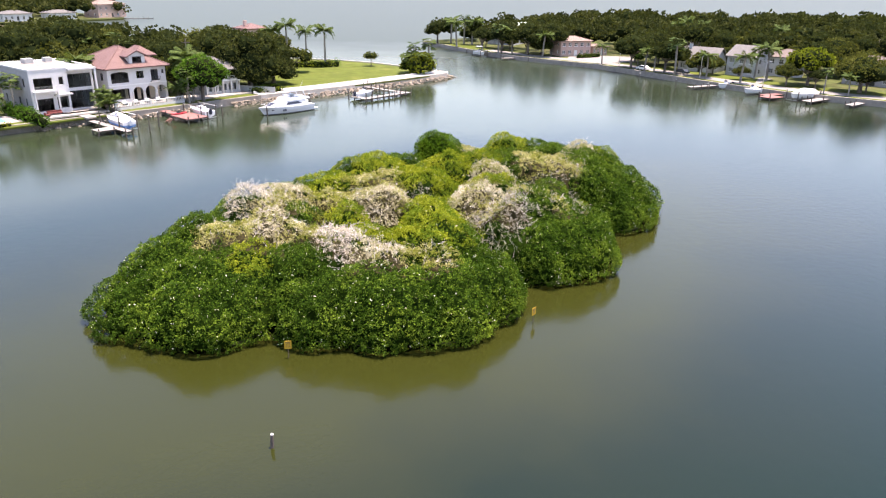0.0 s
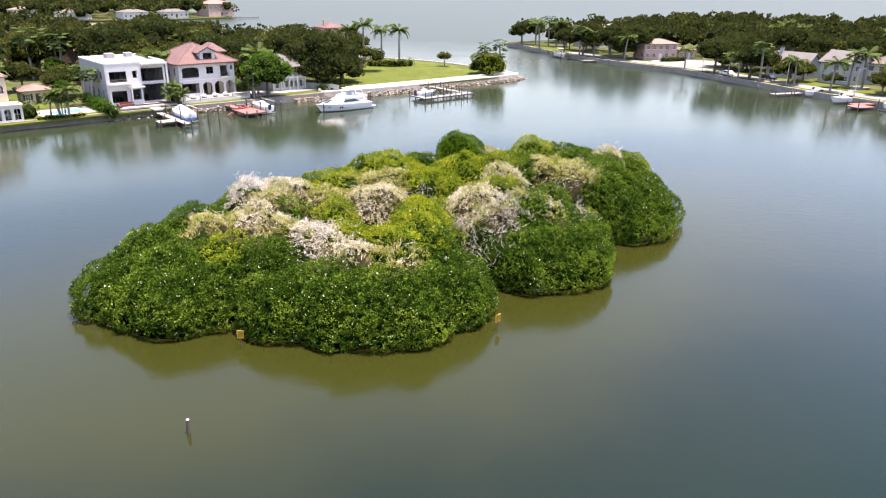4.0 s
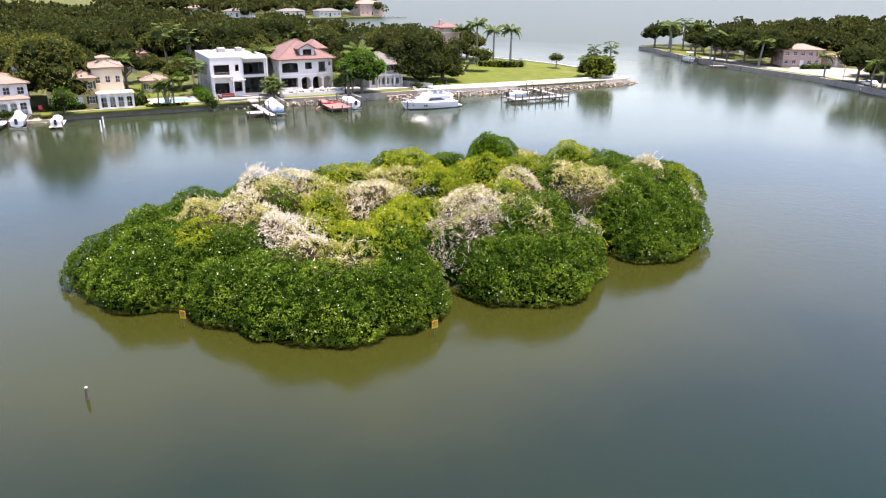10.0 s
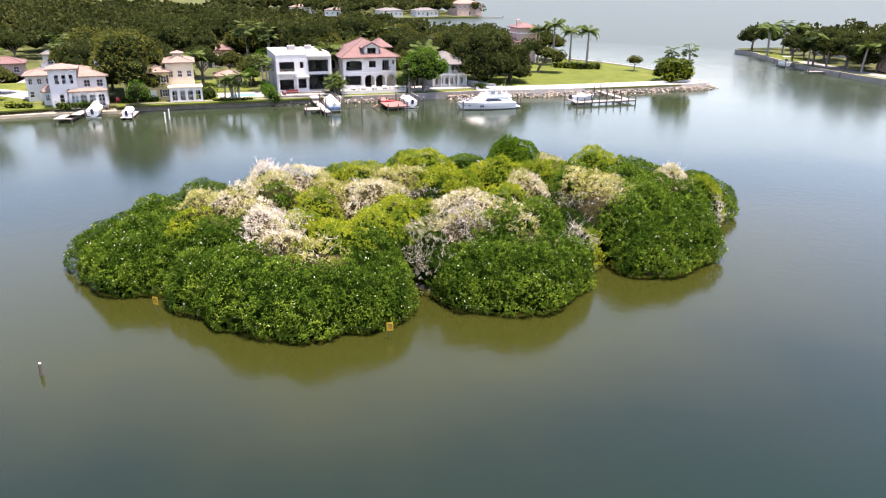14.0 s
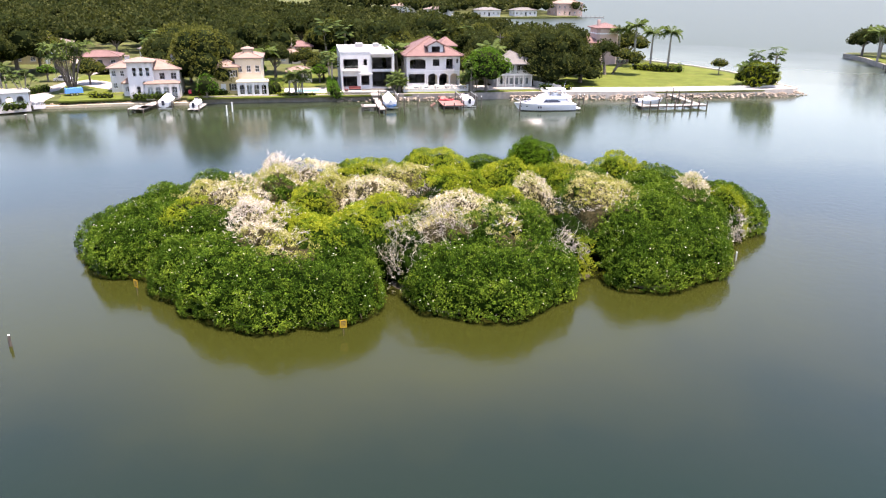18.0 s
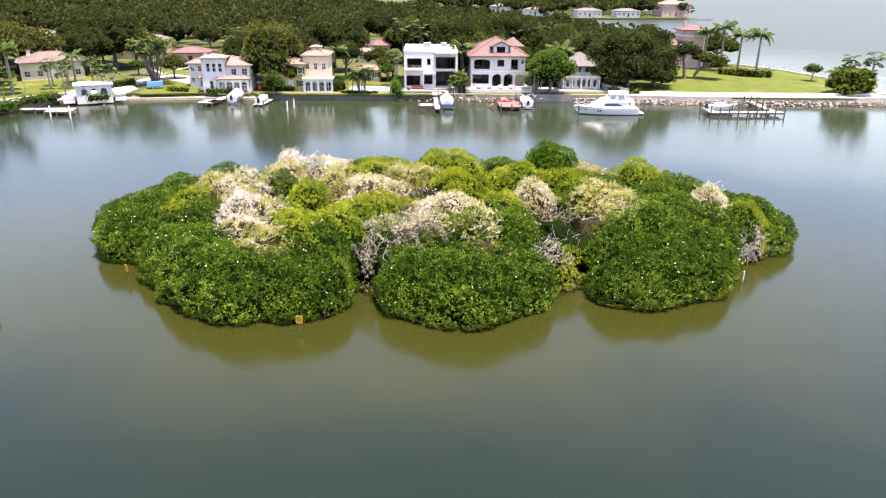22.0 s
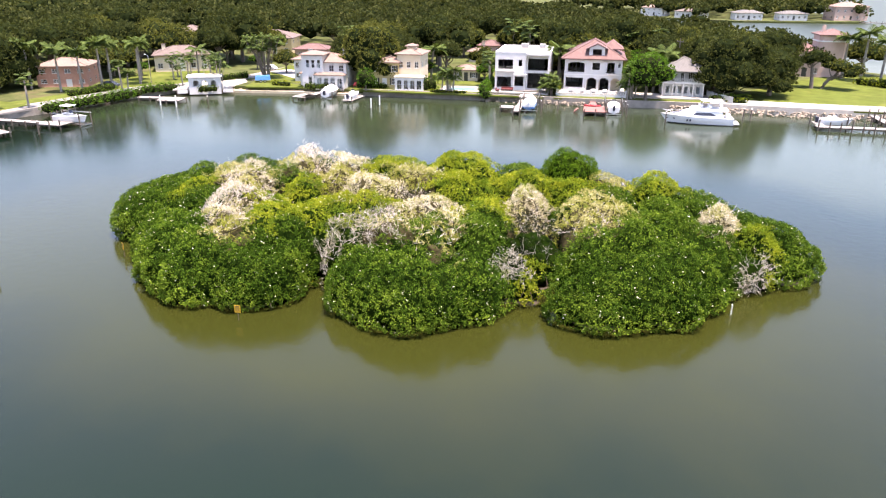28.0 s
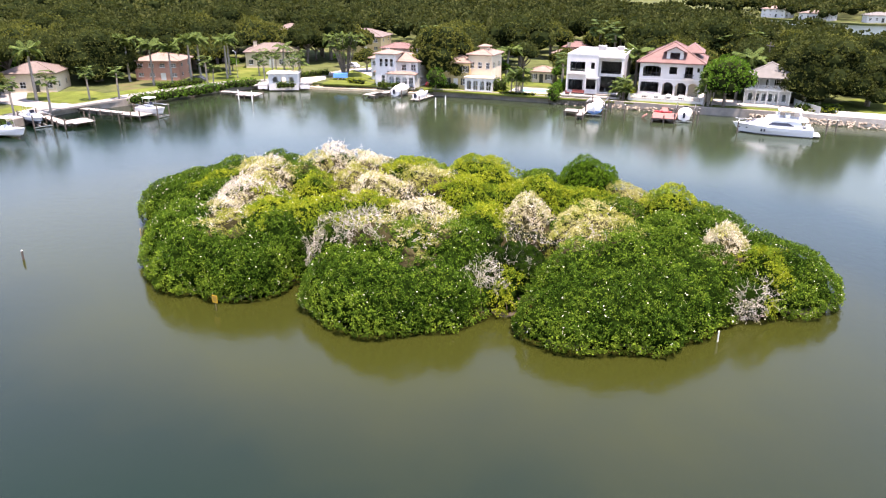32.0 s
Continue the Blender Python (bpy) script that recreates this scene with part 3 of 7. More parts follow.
# eastern road
setting("road_east", strip(shore_e[2:17], 3.4, 9.2, GROUND - 0.3, GROUND + 0.05), ROAD, "pale road along the eastern seawall")
setting("verge_east", strip(shore_e[1:17], 0.6, 3.4, GROUND - 0.3, GROUND + 0.04), GRASS, "narrow grass verge behind the seawall")
setting("lawn_east", strip(shore_e[9:16], 9.4, 17, GROUND - 0.3, GROUND + 0.05), GRASS, "front lawns behind the eastern road")
sheet("drive_east", [(43.8, 254.7), (55.8, 243.4), (65.8, 250.0), (69.7, 265.7), (57.7, 268.4), (45.8, 263.4)], GROUND + 0.07, ROAD, "wide pale drive before the pink house")
sheet("drive_east_small", [(84.8, 195.3), (87.9, 198.4), (95.1, 207.8), (91.9, 209.5)], GROUND + 0.08, ROAD, "concrete drive of the white house")
sheet("lawn_east_point", [(1.9, 307.4), (8.6, 293.4), (16.3, 283.0), (22.1, 288.3), (14.3, 301.4), (6.7, 313.5)], GROUND + 0.07, GRASS, "grassy corner by the point")

# ---- mangrove island ----
# kinds: g green, l lime with sunlight in its colour, d dark, p guano-pale, t khaki, a ashen, w bare white, k dark scrub
# with a hollow's shade in its colour
MANGROVES = [
    # western lobe
    (-24.4, 53.6, 4.6, 3.9, "g"), (-20.0, 51.5, 4.3, 4.3, "g"), (-16.8, 51.2, 3.7, 4.4, "g"), (-24.2, 58.0, 4.5, 5.0, "g"), (-19.6, 56.0, 4.0, 5.1, "g"), (-16.0, 55.4, 3.2, 5.2, "l"),
    (-22.8, 63.8, 4.4, 5.6, "g"), (-19.0, 60.8, 3.6, 6.5, "t"),
    # front lobe
    (-9.4, 52.2, 4.0, 4.6, "g"), (-5.0, 51.6, 4.4, 4.9, "g"), (0.0, 52.4, 4.6, 5.0, "g"), (3.9, 55.9, 4.0, 4.7, "g"), (-12.2, 56.4, 3.7, 5.4, "g"), (-8.6, 58.4, 3.2, 6.5, "w"), (-12.4, 60.2, 3.0, 6.2, "t"),
    (-5.2, 56.4, 2.7, 6.0, "p"), (-0.8, 55.2, 2.7, 5.7, "t"), (-4.6, 60.6, 3.7, 5.9, "l"), (0.4, 59.4, 3.6, 5.9, "l"), (2.6, 59.8, 2.7, 5.6, "g"), (-0.6, 64.8, 4.4, 6.6, "l"), (5.2, 64.7, 2.8, 6.3, "a"),
    # middle lobe
    (10.9, 64.3, 4.0, 4.6, "g"), (14.0, 67.0, 4.2, 4.8, "g"), (14.8, 71.0, 3.5, 4.7, "g"), (9.8, 67.0, 2.5, 5.1, "g"), (12.6, 70.4, 2.0, 5.5, "t"), (7.4, 66.6, 2.1, 5.6, "a"), (9.7, 70.3, 2.5, 6.3, "g"), (12.0, 74.0, 2.4, 6.2, "g"), (6.6, 68.4, 2.7, 5.8, "t"),
    (8.8, 73.4, 2.3, 5.9, "t"), (14.6, 75.0, 1.8, 3.8, "a"), (16.2, 76.5, 1.7, 3.4, "l"), (13.0, 79.7, 3.2, 5.9, "k"), (9.0, 76.6, 2.9, 6.0, "g"),
    # eastern lobe
    (21.2, 80.0, 4.2, 4.5, "g"), (23.0, 84.7, 4.2, 4.9, "g"), (18.2, 82.2, 3.2, 5.9, "g"), (18.6, 86.9, 4.2, 6.4, "g"), (22.2, 89.2, 3.6, 4.9, "g"), (12.8, 87.2, 4.3, 7.0, "t"), (16.0, 84.2, 2.4, 6.4, "t"),
    (18.4, 91.8, 3.3, 6.3, "g"), (21.4, 92.6, 2.7, 5.5, "g"), (23.3, 94.8, 1.6, 2.9, "a"), (21.8, 97.2, 2.8, 5.7, "l"), (23.0, 100.8, 3.7, 3.8, "g"), (21.2, 103.6, 3.2, 3.4, "g"), (18.8, 101.2, 4.0, 4.7, "g"),
    (19.3, 96.3, 3.0, 7.0, "p"),
    # inner thicket and far side
    (-18.8, 69.8, 3.5, 7.1, "w"), (-16.4, 73.4, 3.3, 6.4, "p"), (-13.2, 65.4, 2.3, 6.4, "g"), (-8.8, 65.2, 2.9, 6.5, "l"), (-15.4, 66.6, 3.1, 6.7, "t"), (-15.4, 61.0, 3.0, 6.5, "p"), (-6.2, 71.6, 3.9, 6.8, "p"), (-10.8, 70.4, 3.5, 6.7, "t"),
    (-1.8, 74.6, 2.0, 5.7, "k"), (3.8, 73.0, 3.8, 6.7, "p"), (-1.2, 69.8, 3.3, 6.3, "l"), (6.2, 78.6, 3.2, 6.4, "l"), (6.4, 83.4, 3.1, 6.5, "p"), (-7.8, 84.2, 4.6, 7.2, "l"), (-13.0, 77.4, 4.4, 6.4, "l"),
    (-7.4, 77.6, 4.1, 6.8, "t"), (-1.6, 80.2, 4.3, 6.8, "l"), (0.6, 86.8, 4.3, 6.7, "l"), (5.0, 90.2, 4.0, 6.6, "l"), (-0.5, 93.8, 3.3, 7.7, "d"), (9.5, 97.6, 3.8, 6.9, "l"), (3.4, 96.6, 3.5, 6.0, "t"),
    (9.4, 91.8, 3.4, 6.4, "g"), (9.8, 86.6, 2.7, 6.0, "g"), (10.4, 101.0, 4.0, 5.1, "g"), (14.8, 98.8, 4.2, 5.5, "g"), (14.4, 94.2, 3.5, 6.4, "g"), (-5.0, 91.0, 4.2, 5.7, "g"),
    (-11.6, 85.0, 4.2, 5.4, "g"), (-16.4, 78.4, 4.1, 5.1, "g"), (-21.2, 70.6, 3.7, 5.0, "g"),
]
LEAVES = {"g": MANGROVE, "l": LIME, "d": SHADY, "p": PALE, "t": KHAKI, "a": ASHEN, "w": WHITENED, "k": SCRUB}
LABELS = {"g": "dense glossy green mangrove overhanging the water", "l": "yellow-green mangrove in the thicket with sunlight put into its leaf colour", "d": "dark green rounded mangrove crown",
          "p": "mangrove whitened by bird droppings, pale cream leaves", "t": "khaki mangrove dusted with bird droppings", "a": "sparse ashen mangrove with grey twigs",
          "w": "bare whitened mangrove with pale dead twigs", "k": "dark mangrove scrub with a hollow's shade in its leaf colour and grey branches"}
tree_c = np.array([(x, y, (0.58 if k == "d" else 0.20) * h) for x, y, r, h, k in MANGROVES])
tree_r = np.array([(r * 1.03, r * 1.03, (0.44 if k == "d" else 0.80) * h) for x, y, r, h, k in MANGROVES])


def lobe_of(x, y, kind):
    """Which of the island's lobes a tree grows in; loners make small lobes of their own."""
    if (kind in "d" and h_of(x, y) > 5.5) or (kind == "p" and x > 18):
        return 100 + int(x * 7 + y)
    return 6


def h_of(x, y):
    return next(h for a, b, r, h, k in MANGROVES if a == x and b == y)


LOBES = np.array([lobe_of(x, y, k) for x, y, r, h, k in MANGROVES])


def depth_to(p, ids):
    """Rough distance of points from each crown's surface, below nought inside."""
    out = []
    for k in ids:
        q = (p - tree_c[k]) / tree_r[k]
        q[:, 2] = np.where(q[:, 2] < 0, q[:, 2] * 1.6, q[:, 2])
        out.append((np.linalg.norm(q, axis=1) - 1) * tree_r[k].min())
    return np.array(out)


def canopy(p, i, soft=0.8):
    """Distance from the closed canopy round tree i, in which neighbouring crowns of its lobe grow together."""
    ids = np.flatnonzero((LOBES == LOBES[i]) & (np.hypot(*(tree_c[:, :2] - tree_c[i, :2]).T) < 11.0))
    d = depth_to(p, ids)
    if len(ids) == 1:
        return d[0], ids, d
    m = d.min(axis=0)
    return m - soft * np.log(np.exp(-(d - m) / soft).sum(axis=0)), ids, d


def cells(p, size):
    """Distance to the nearest of many scattered points, in cells of the given size."""
    q = p / size
    low = np.floor(q)
    best = np.full(len(p), 9.0)
    for i in (-1, 0, 1):
        for j in (-1, 0, 1):
            for k in (-1, 0, 1):
                c = low + (i, j, k)
                h = np.stack([np.sin(c @ (127.1, 311.7, 74.7)), np.sin(c @ (269.5, 183.3, 246.1)), np.sin(c @ (113.5, 271.9, 124.6))], axis=1) * 4375.85
                best = np.minimum(best, np.linalg.norm(q - c - (h - np.floor(h)), axis=1))
    return best


def puffs(p):
    """Billowing clumps of leaf sprays, with deep creases between, and slow swells."""
    x, y, z = p[:, 0], p[:, 1], p[:, 2]
    swell = np.sin(0.8 * x + 1.4 * np.sin(0.53 * y)) * np.sin(0.72 * y + 0.8 + 0.9 * np.sin(0.6 * x))
    return 0.95 * np.sqrt(np.clip(1 - cells(p, 1.7) ** 2, 0, 1)) + 0.5 * np.sqrt(np.clip(1 - (1.15 * cells(p + 7.3, 0.72)) ** 2, 0, 1)) + 0.5 * swell - 1.0


def settle(p, d, i, inset=0.0):
    """Moves points along their directions until they lie on the canopy round tree i."""
    for k in range(7):
        f = canopy(p, i)[0] + 0.42 + inset
        if k > 3:
            f = f - puffs(p)
        p = p - d * np.clip(f, -1.2, 1.2)[:, None] * 0.8
    return p


def twigs(g, rng, pts, nor, size):
    """Crooked bare branches that fork outwards through the canopy."""
    for start, d in zip(pts, nor):
        d = (Vector(d) + Vector(rng.normal(size=3)) * 0.45).normalized()
        p = Vector(start) - d * size * 0.9
        path = [p]
        for _k in range(3):
            d = (d + Vector(rng.normal(size=3)) * 0.4).normalized()
            p = p + d * size * rng.uniform(0.35, 0.8)
            path.append(p)
        g.tube(path, [0.016, 0.013, 0.010, 0.005], 3, False)
        for _k in range(3):
            e = (d + Vector(rng.normal(size=3)) * 0.9).normalized()
            q = path[rng.integers(1, 4)]
            g.tube([q, q + e * size * 0.4, q + e * size * 0.7 + Vector((0, 0, 0.08))], [0.010, 0.008, 0.004], 3, False)


def mangrove(i):
    x, y, r, h, kind = MANGROVES[i]
    rng = np.random.default_rng(100 + i)
    c, rad = tree_c[i], tree_r[i]
    tree = thing("mangrove_tree", LABELS[kind], "mangrove", at(x, y), "mangroves of the island")
    base = np.array([x, y, 0.0])
    dirs = sphere_points(rng, int(420 * r * r))
    dirs = dirs[dirs[:, 2] > -0.35]
    pts = settle(c + dirs * rad, dirs, i)
    f, ids, d = canopy(pts, i)
    # neighbours meet along ragged lines
    d = np.array([d[k] + 1.1 * bumps(pts, 0.9, 5.0 + ids[k]) + 0.5 * bumps(pts, 2.3, 1.0 + ids[k]) for k in range(len(ids))])
    own = d[list(ids).index(i)]
    rest = np.min([d[k] for k in range(len(ids)) if ids[k] != i], axis=0) if len(ids) > 1 else own + 9
    keep = (pts[:, 2] > 0.25) & (own < rest + 0.2) & (np.abs(f) < 2.2)
    for other in set(LOBES) - {LOBES[i]}:
        near = [k for k in np.flatnonzero(LOBES == other) if np.hypot(*(tree_c[k, :2] - c[:2])) < 14]
        if near:
            keep &= depth_to(pts, near).min(axis=0) > -0.25
    pts, nor = pts[keep], dirs[keep]
    # one rosette to each small cell, so that the sprays stand apart
    cell = {"p": 0.28, "a": 0.34, "w": 0.32, "k": 0.40, "t": 0.28}.get(kind, 0.28)
    _, first = np.unique(np.floor(pts / cell).astype(int), axis=0, return_index=True)
    pts, nor = pts[first], nor[first] / rad
    bare = kind in "awk"
    if len(pts):
        # the outer sprays leave gaps, in which a second layer of leaves lies deeper
        gap = cells(pts + 7.3, 0.72)
        outer = (gap < 0.56 + 0.12 * rng.random(len(pts))) & (rng.random(len(pts)) < {"w": 0.9, "a": 0.8, "k": 0.45}.get(kind, 1.0))
        inner = rng.random(len(pts)) < (0.35 if bare else 0.6)
        count, size = (8, 0.14) if kind in "pawt" else (8, 0.17)
        deep = pts[inner] - nor[inner] * rng.uniform(0.28, 0.55, (inner.sum(), 1)) + rng.normal(0, 0.08, (inner.sum(), 3))
        where = np.concatenate([pts[outer] + nor[outer] * rng.normal(0, 0.07, (outer.sum(), 1)), deep])
        facing = np.concatenate([nor[outer], nor[inner]])
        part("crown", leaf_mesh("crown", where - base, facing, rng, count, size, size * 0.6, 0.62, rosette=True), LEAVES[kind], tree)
    # solid core under the leaves, coloured dark as shade
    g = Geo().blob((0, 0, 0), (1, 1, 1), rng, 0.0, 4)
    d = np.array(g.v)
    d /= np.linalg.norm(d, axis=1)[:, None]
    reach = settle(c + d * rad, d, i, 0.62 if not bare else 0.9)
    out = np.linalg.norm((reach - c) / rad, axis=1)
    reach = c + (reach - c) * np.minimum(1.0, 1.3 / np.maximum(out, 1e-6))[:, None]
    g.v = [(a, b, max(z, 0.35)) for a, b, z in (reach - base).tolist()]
    part("inner_foliage", g, PALECORE if kind in "pwt" else CORE, tree, "dim solid core of the crown with shade put into its colour" if kind in "pwt" else "near-black core of the crown, coloured as shade between the leaves")
    if kind in "pawtk":
        t = Geo()
        some = rng.permutation(len(pts))[:{"w": 150, "a": 90, "p": 60, "t": 25, "k": 45}[kind]]
        some = some[pts[some, 2] > h * (0.2 if kind in "ak" else 0.45)]
        twigs(t, rng, pts[some] - base, nor[some], 0.5)
        tagged(part("brushwood", t, GREYTWIG if kind in "ak" else TWIG, tree, "grey bare twigs" if kind in "ak" else "whitened bare twigs"), "", "", "", "stuff")
    t = Geo()
    t.tube([(0, 0, -0.4), (0.1, 0.1, h * 0.4), (0.0, 0.3, h * 0.75)], [0.16, 0.12, 0.06], 6)
    part("trunk", t, ROOTS, tree)
    for k in range(7):
        a = k * 0.9 + i
        o = rng.uniform(0.5, 0.86) * r
        t = Geo().tube([(0, 0, h * 0.3), (math.cos(a) * o * 0.5, math.sin(a) * o * 0.5, h * 0.32), (math.cos(a) * o * 0.85, math.sin(a) * o * 0.85, 0.9), (math.cos(a) * o, math.sin(a) * o, -0.4)], [0.06, 0.05, 0.04, 0.035], 4)
        part("prop_root", t, ROOTS, tree, "dark arching root standing in the water")


for i in range(len(MANGROVES)):
    mangrove(i)
mud = Geo()
for i, (x, y, r, h, k) in enumerate(MANGROVES):
    mud.tube([(x, y, -0.5), (x, y, 0.05 + 0.0007 * i)], [r * 0.8, r * 0.62], 14)
setting("mud_bank", mud, surface("dark_mud", (0.045, 0.035, 0.02), 0.3, 0.8, 1.0), "dark mud bank under the mangroves")


def warning_sign(x, y, turn, tilt, z):
    """A faded yellow plate on a stake, with lines of writing too small to read."""
    s = thing("warning_sign", "faded yellow warning sign on a stake at the mangroves' edge", "sign", at(x, y, 0, turn), "island warning signs")
    part("stake", Geo().post(0, 0.03, -0.5, z + 0.2, 0.035, 8), PILE, s)
    g = Geo().box(-0.27, 0.27, -0.012, 0.012, z - 0.34, z + 0.34, 0.006)
    board = part("board", g, SIGNY, s)
    for k, (w, zz, hh) in enumerate(((0.20, 0.23, 0.045), (0.18, 0.11, 0.035), (0.21, 0.01, 0.026), (0.17, -0.08, 0.026), (0.20, -0.17, 0.026))):
        part("text_bar", Geo().box(-w, w, -0.018, -0.013, z + zz - hh, z + zz + hh * 0.3), INK, board)
    s.rotation_mode = "XYZ"
    return s


warning_sign(-11.3, 47.1, 8, 0, 1.15)
warning_sign(8.0, 53.6, 48, 0, 1.05)
pole = thing("marker_pole", "white plastic marker pole in the water beside the mangroves", "pole", at(26.6, 90.0))
part("shaft", Geo().post(0, 0, -0.5, 0.95, 0.06, 10), POSTW, pole)
part("cap", Geo().post(0, 0, 0.95, 1.0, 0.07, 10, 0.04), TRIM, pole)
stake = thing("mooring_stake", "short dark wooden stake standing in open water", "stake", at(-10.1, 36.2))
part("shaft", Geo().tube([(0, 0, -0.5), (0.02, 0, 0.5), (0.05, 0.02, 0.95)], [0.12, 0.11, 0.09], 8), PILE, stake)
part("cap", Geo().post(0.05, 0.02, 0.95, 1.0, 0.1, 8, 0.06), POSTW, stake, "whitened stake top")

# ---- trees ----


def blob_tree(name, label, category, seed, blobs, leafmat, density, leaf, trunk_h, trunk_r, lean=(0, 0), count=4, limbs=True, wid=0.6):
    """A tree: tapered trunk, limbs to each clump, and clumps of leaves with gaps."""
    rng = np.random.default_rng(seed)
    tree = thing(name, label, category)
    t = Geo()
    top = Vector((lean[0], lean[1], trunk_h))
    t.tube([(0, 0, -0.3), (lean[0] * 0.3, lean[1] * 0.3, trunk_h * 0.4), tuple(top)], [trunk_r * 1.25, trunk_r, trunk_r * 0.75], 8)
    if limbs:
        for b in blobs:
            e = Vector(b[0])
            m = (top + e) * 0.5 + Vector(rng.normal(size=3)) * 0.3 - Vector((0, 0, 0.4))
            t.tube([top - Vector((0, 0, trunk_h * rng.uniform(0, 0.3))), m, e], [trunk_r * 0.55, trunk_r * 0.35, trunk_r * 0.12], 5, False)
    part("trunk", t, BARK, tree)
    cs = np.array([b[0] for b in blobs], float)
    rs = np.array([b[1] for b in blobs], float)
    P, N = [], []
    core = Geo()
    for k in range(len(cs)):
        n = int(density * (rs[k].mean() ** 2) * 4 * math.pi * 0.5)
        d = sphere_points(rng, n)
        p = cs[k] + d * rs[k] * (1 + 0.16 * bumps(d * rs[k], 1.3, seed + k))[:, None] * rng.uniform(0.86, 1.04, (n, 1))
        ok = d[:, 2] > -0.55
        for j in range(len(cs)):
            if j != k:
                ok &= np.linalg.norm((p - cs[j]) / rs[j], axis=1) > 0.86
        P.append(p[ok])
        N.append(d[ok])
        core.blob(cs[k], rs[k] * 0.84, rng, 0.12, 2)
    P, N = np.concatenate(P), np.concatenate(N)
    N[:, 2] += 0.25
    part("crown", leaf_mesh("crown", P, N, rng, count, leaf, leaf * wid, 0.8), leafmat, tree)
    part("inner_foliage", core, OAKCORE, tree, "dark core of the crown, its shade put into the colour")
    return tree


def oak_blobs(seed, r, h, n=9, flat=0.62):
    rng = np.random.default_rng(seed)
    out = [((0, 0, h - r * 0.5), (r * 0.62, r * 0.62, r * 0.5))]
    for k in range(n):
        a = 2 * math.pi * k / n + rng.uniform(-0.25, 0.25)
        o = r * rng.uniform(0.48, 0.72)
        b = r * rng.uniform(0.32, 0.46)
        out.append(((math.cos(a) * o, math.sin(a) * o, h - r * flat * rng.uniform(0.75, 1.25)), (b, b, b * 0.75)))
    return out


def dense_blobs(seed, r, h, low=2.0, n=18):
    """Clumps for a full crown that hangs down almost to the ground."""
    rng = np.random.default_rng(seed)
    out = [((0, 0, h - r * 0.45), (r * 0.6, r * 0.6, r * 0.45))]
    for k in range(n):
        a = 2.4 * k + rng.uniform(-0.3, 0.3)
        s = (k + 0.5) / n
        z = low + (h - low) * (0.85 - 0.75 * s)
        o = r * (0.34 + 0.36 * math.sqrt(s)) * rng.uniform(0.85, 1.15)
        b = r * rng.uniform(0.30, 0.44)
        out.append(((math.cos(a) * o, math.sin(a) * o, z), (b, b, b * 0.8)))
    return out


OAKS = []
for k, (r, h, mat_, lab) in enumerate(((6.0, 10.5, OAK, "broad dark green live oak"), (5.0, 9.0, OAK_LIGHT, "olive-green spreading oak"), (4.2, 9.5, OAK, "upright dark green oak"),
                                       (6.5, 9.0, OAK_LIGHT, "wide yellow-green shade tree"), (3.4, 6.5, BRIGHT, "small bright green tree"))):
    t = blob_tree("oak_tree", lab + " among the houses", "tree", 500 + k, oak_blobs(60 + k, r, h, 9 if r > 4 else 6), mat_, 6.0, 0.46, h * 0.42, 0.34)
    OAKS.append(t)


def frond_mesh(length, droop, leaflets, width, fan=False):
    """One feathered palm leaf along +x: an arching stem with two rows of hanging blades."""
    g = Geo()
    stem = []
    for k in range(7):
        s = k / 6
        stem.append(Vector((length * (s - 0.18 * s ** 3), 0, length * (0.42 * s - droop * s * s))))
    g.tube(stem, [0.05, 0.045, 0.04, 0.032, 0.025, 0.016, 0.008], 3, False)
    for k in range(leaflets):
        s = 0.16 + 0.82 * k / (leaflets - 1)
        i = min(int(s * 6), 5)
        p = stem[i].lerp(stem[i + 1], s * 6 - i)
        w = width * (1 - 0.75 * abs(s - 0.45))
        for side in (-1, 1):
            tip = p + Vector((0.35 * w, side * w * 0.85, -0.45 * w))
            b = Vector((length / leaflets * 0.55, 0, 0))
            g.poly([p - b, p + b, tip + b * 0.2, tip - b * 0.2])
    return g.mesh("frond")


def fan_mesh(length, droop):
    """One fan palm leaf: a stalk and a pleated round blade with split tips."""
    g = Geo()
    tip = Vector((length * 0.55, 0, length * (0.35 - droop * 0.5)))
    g.tube([(0, 0, 0), tip], [0.03, 0.02], 3, False)
    for k in range(9):
        a = radians(-80 + 20 * k)
        d = Vector((math.cos(a), math.sin(a), -0.35 - droop * 0.4)).normalized() * length * 0.5
        s = Vector((-math.sin(a), math.cos(a), 0)) * length * 0.085
        g.poly([tip, tip + d * 0.6 - s, tip + d, tip + d * 0.6 + s])
    return g.mesh("fan_leaf")


ROYAL = [frond_mesh(3.4, d, 24, 1.15) for d in (0.15, 0.55, 0.95)]
SMALLF = [frond_mesh(1.9, d, 11, 0.6) for d in (0.2, 0.6, 1.0)]
FANS = [fan_mesh(1.7, d) for d in (-0.3, 0.4, 1.1)]
for me in ROYAL + SMALLF + FANS:
    me.materials.append(PALMLEAF)


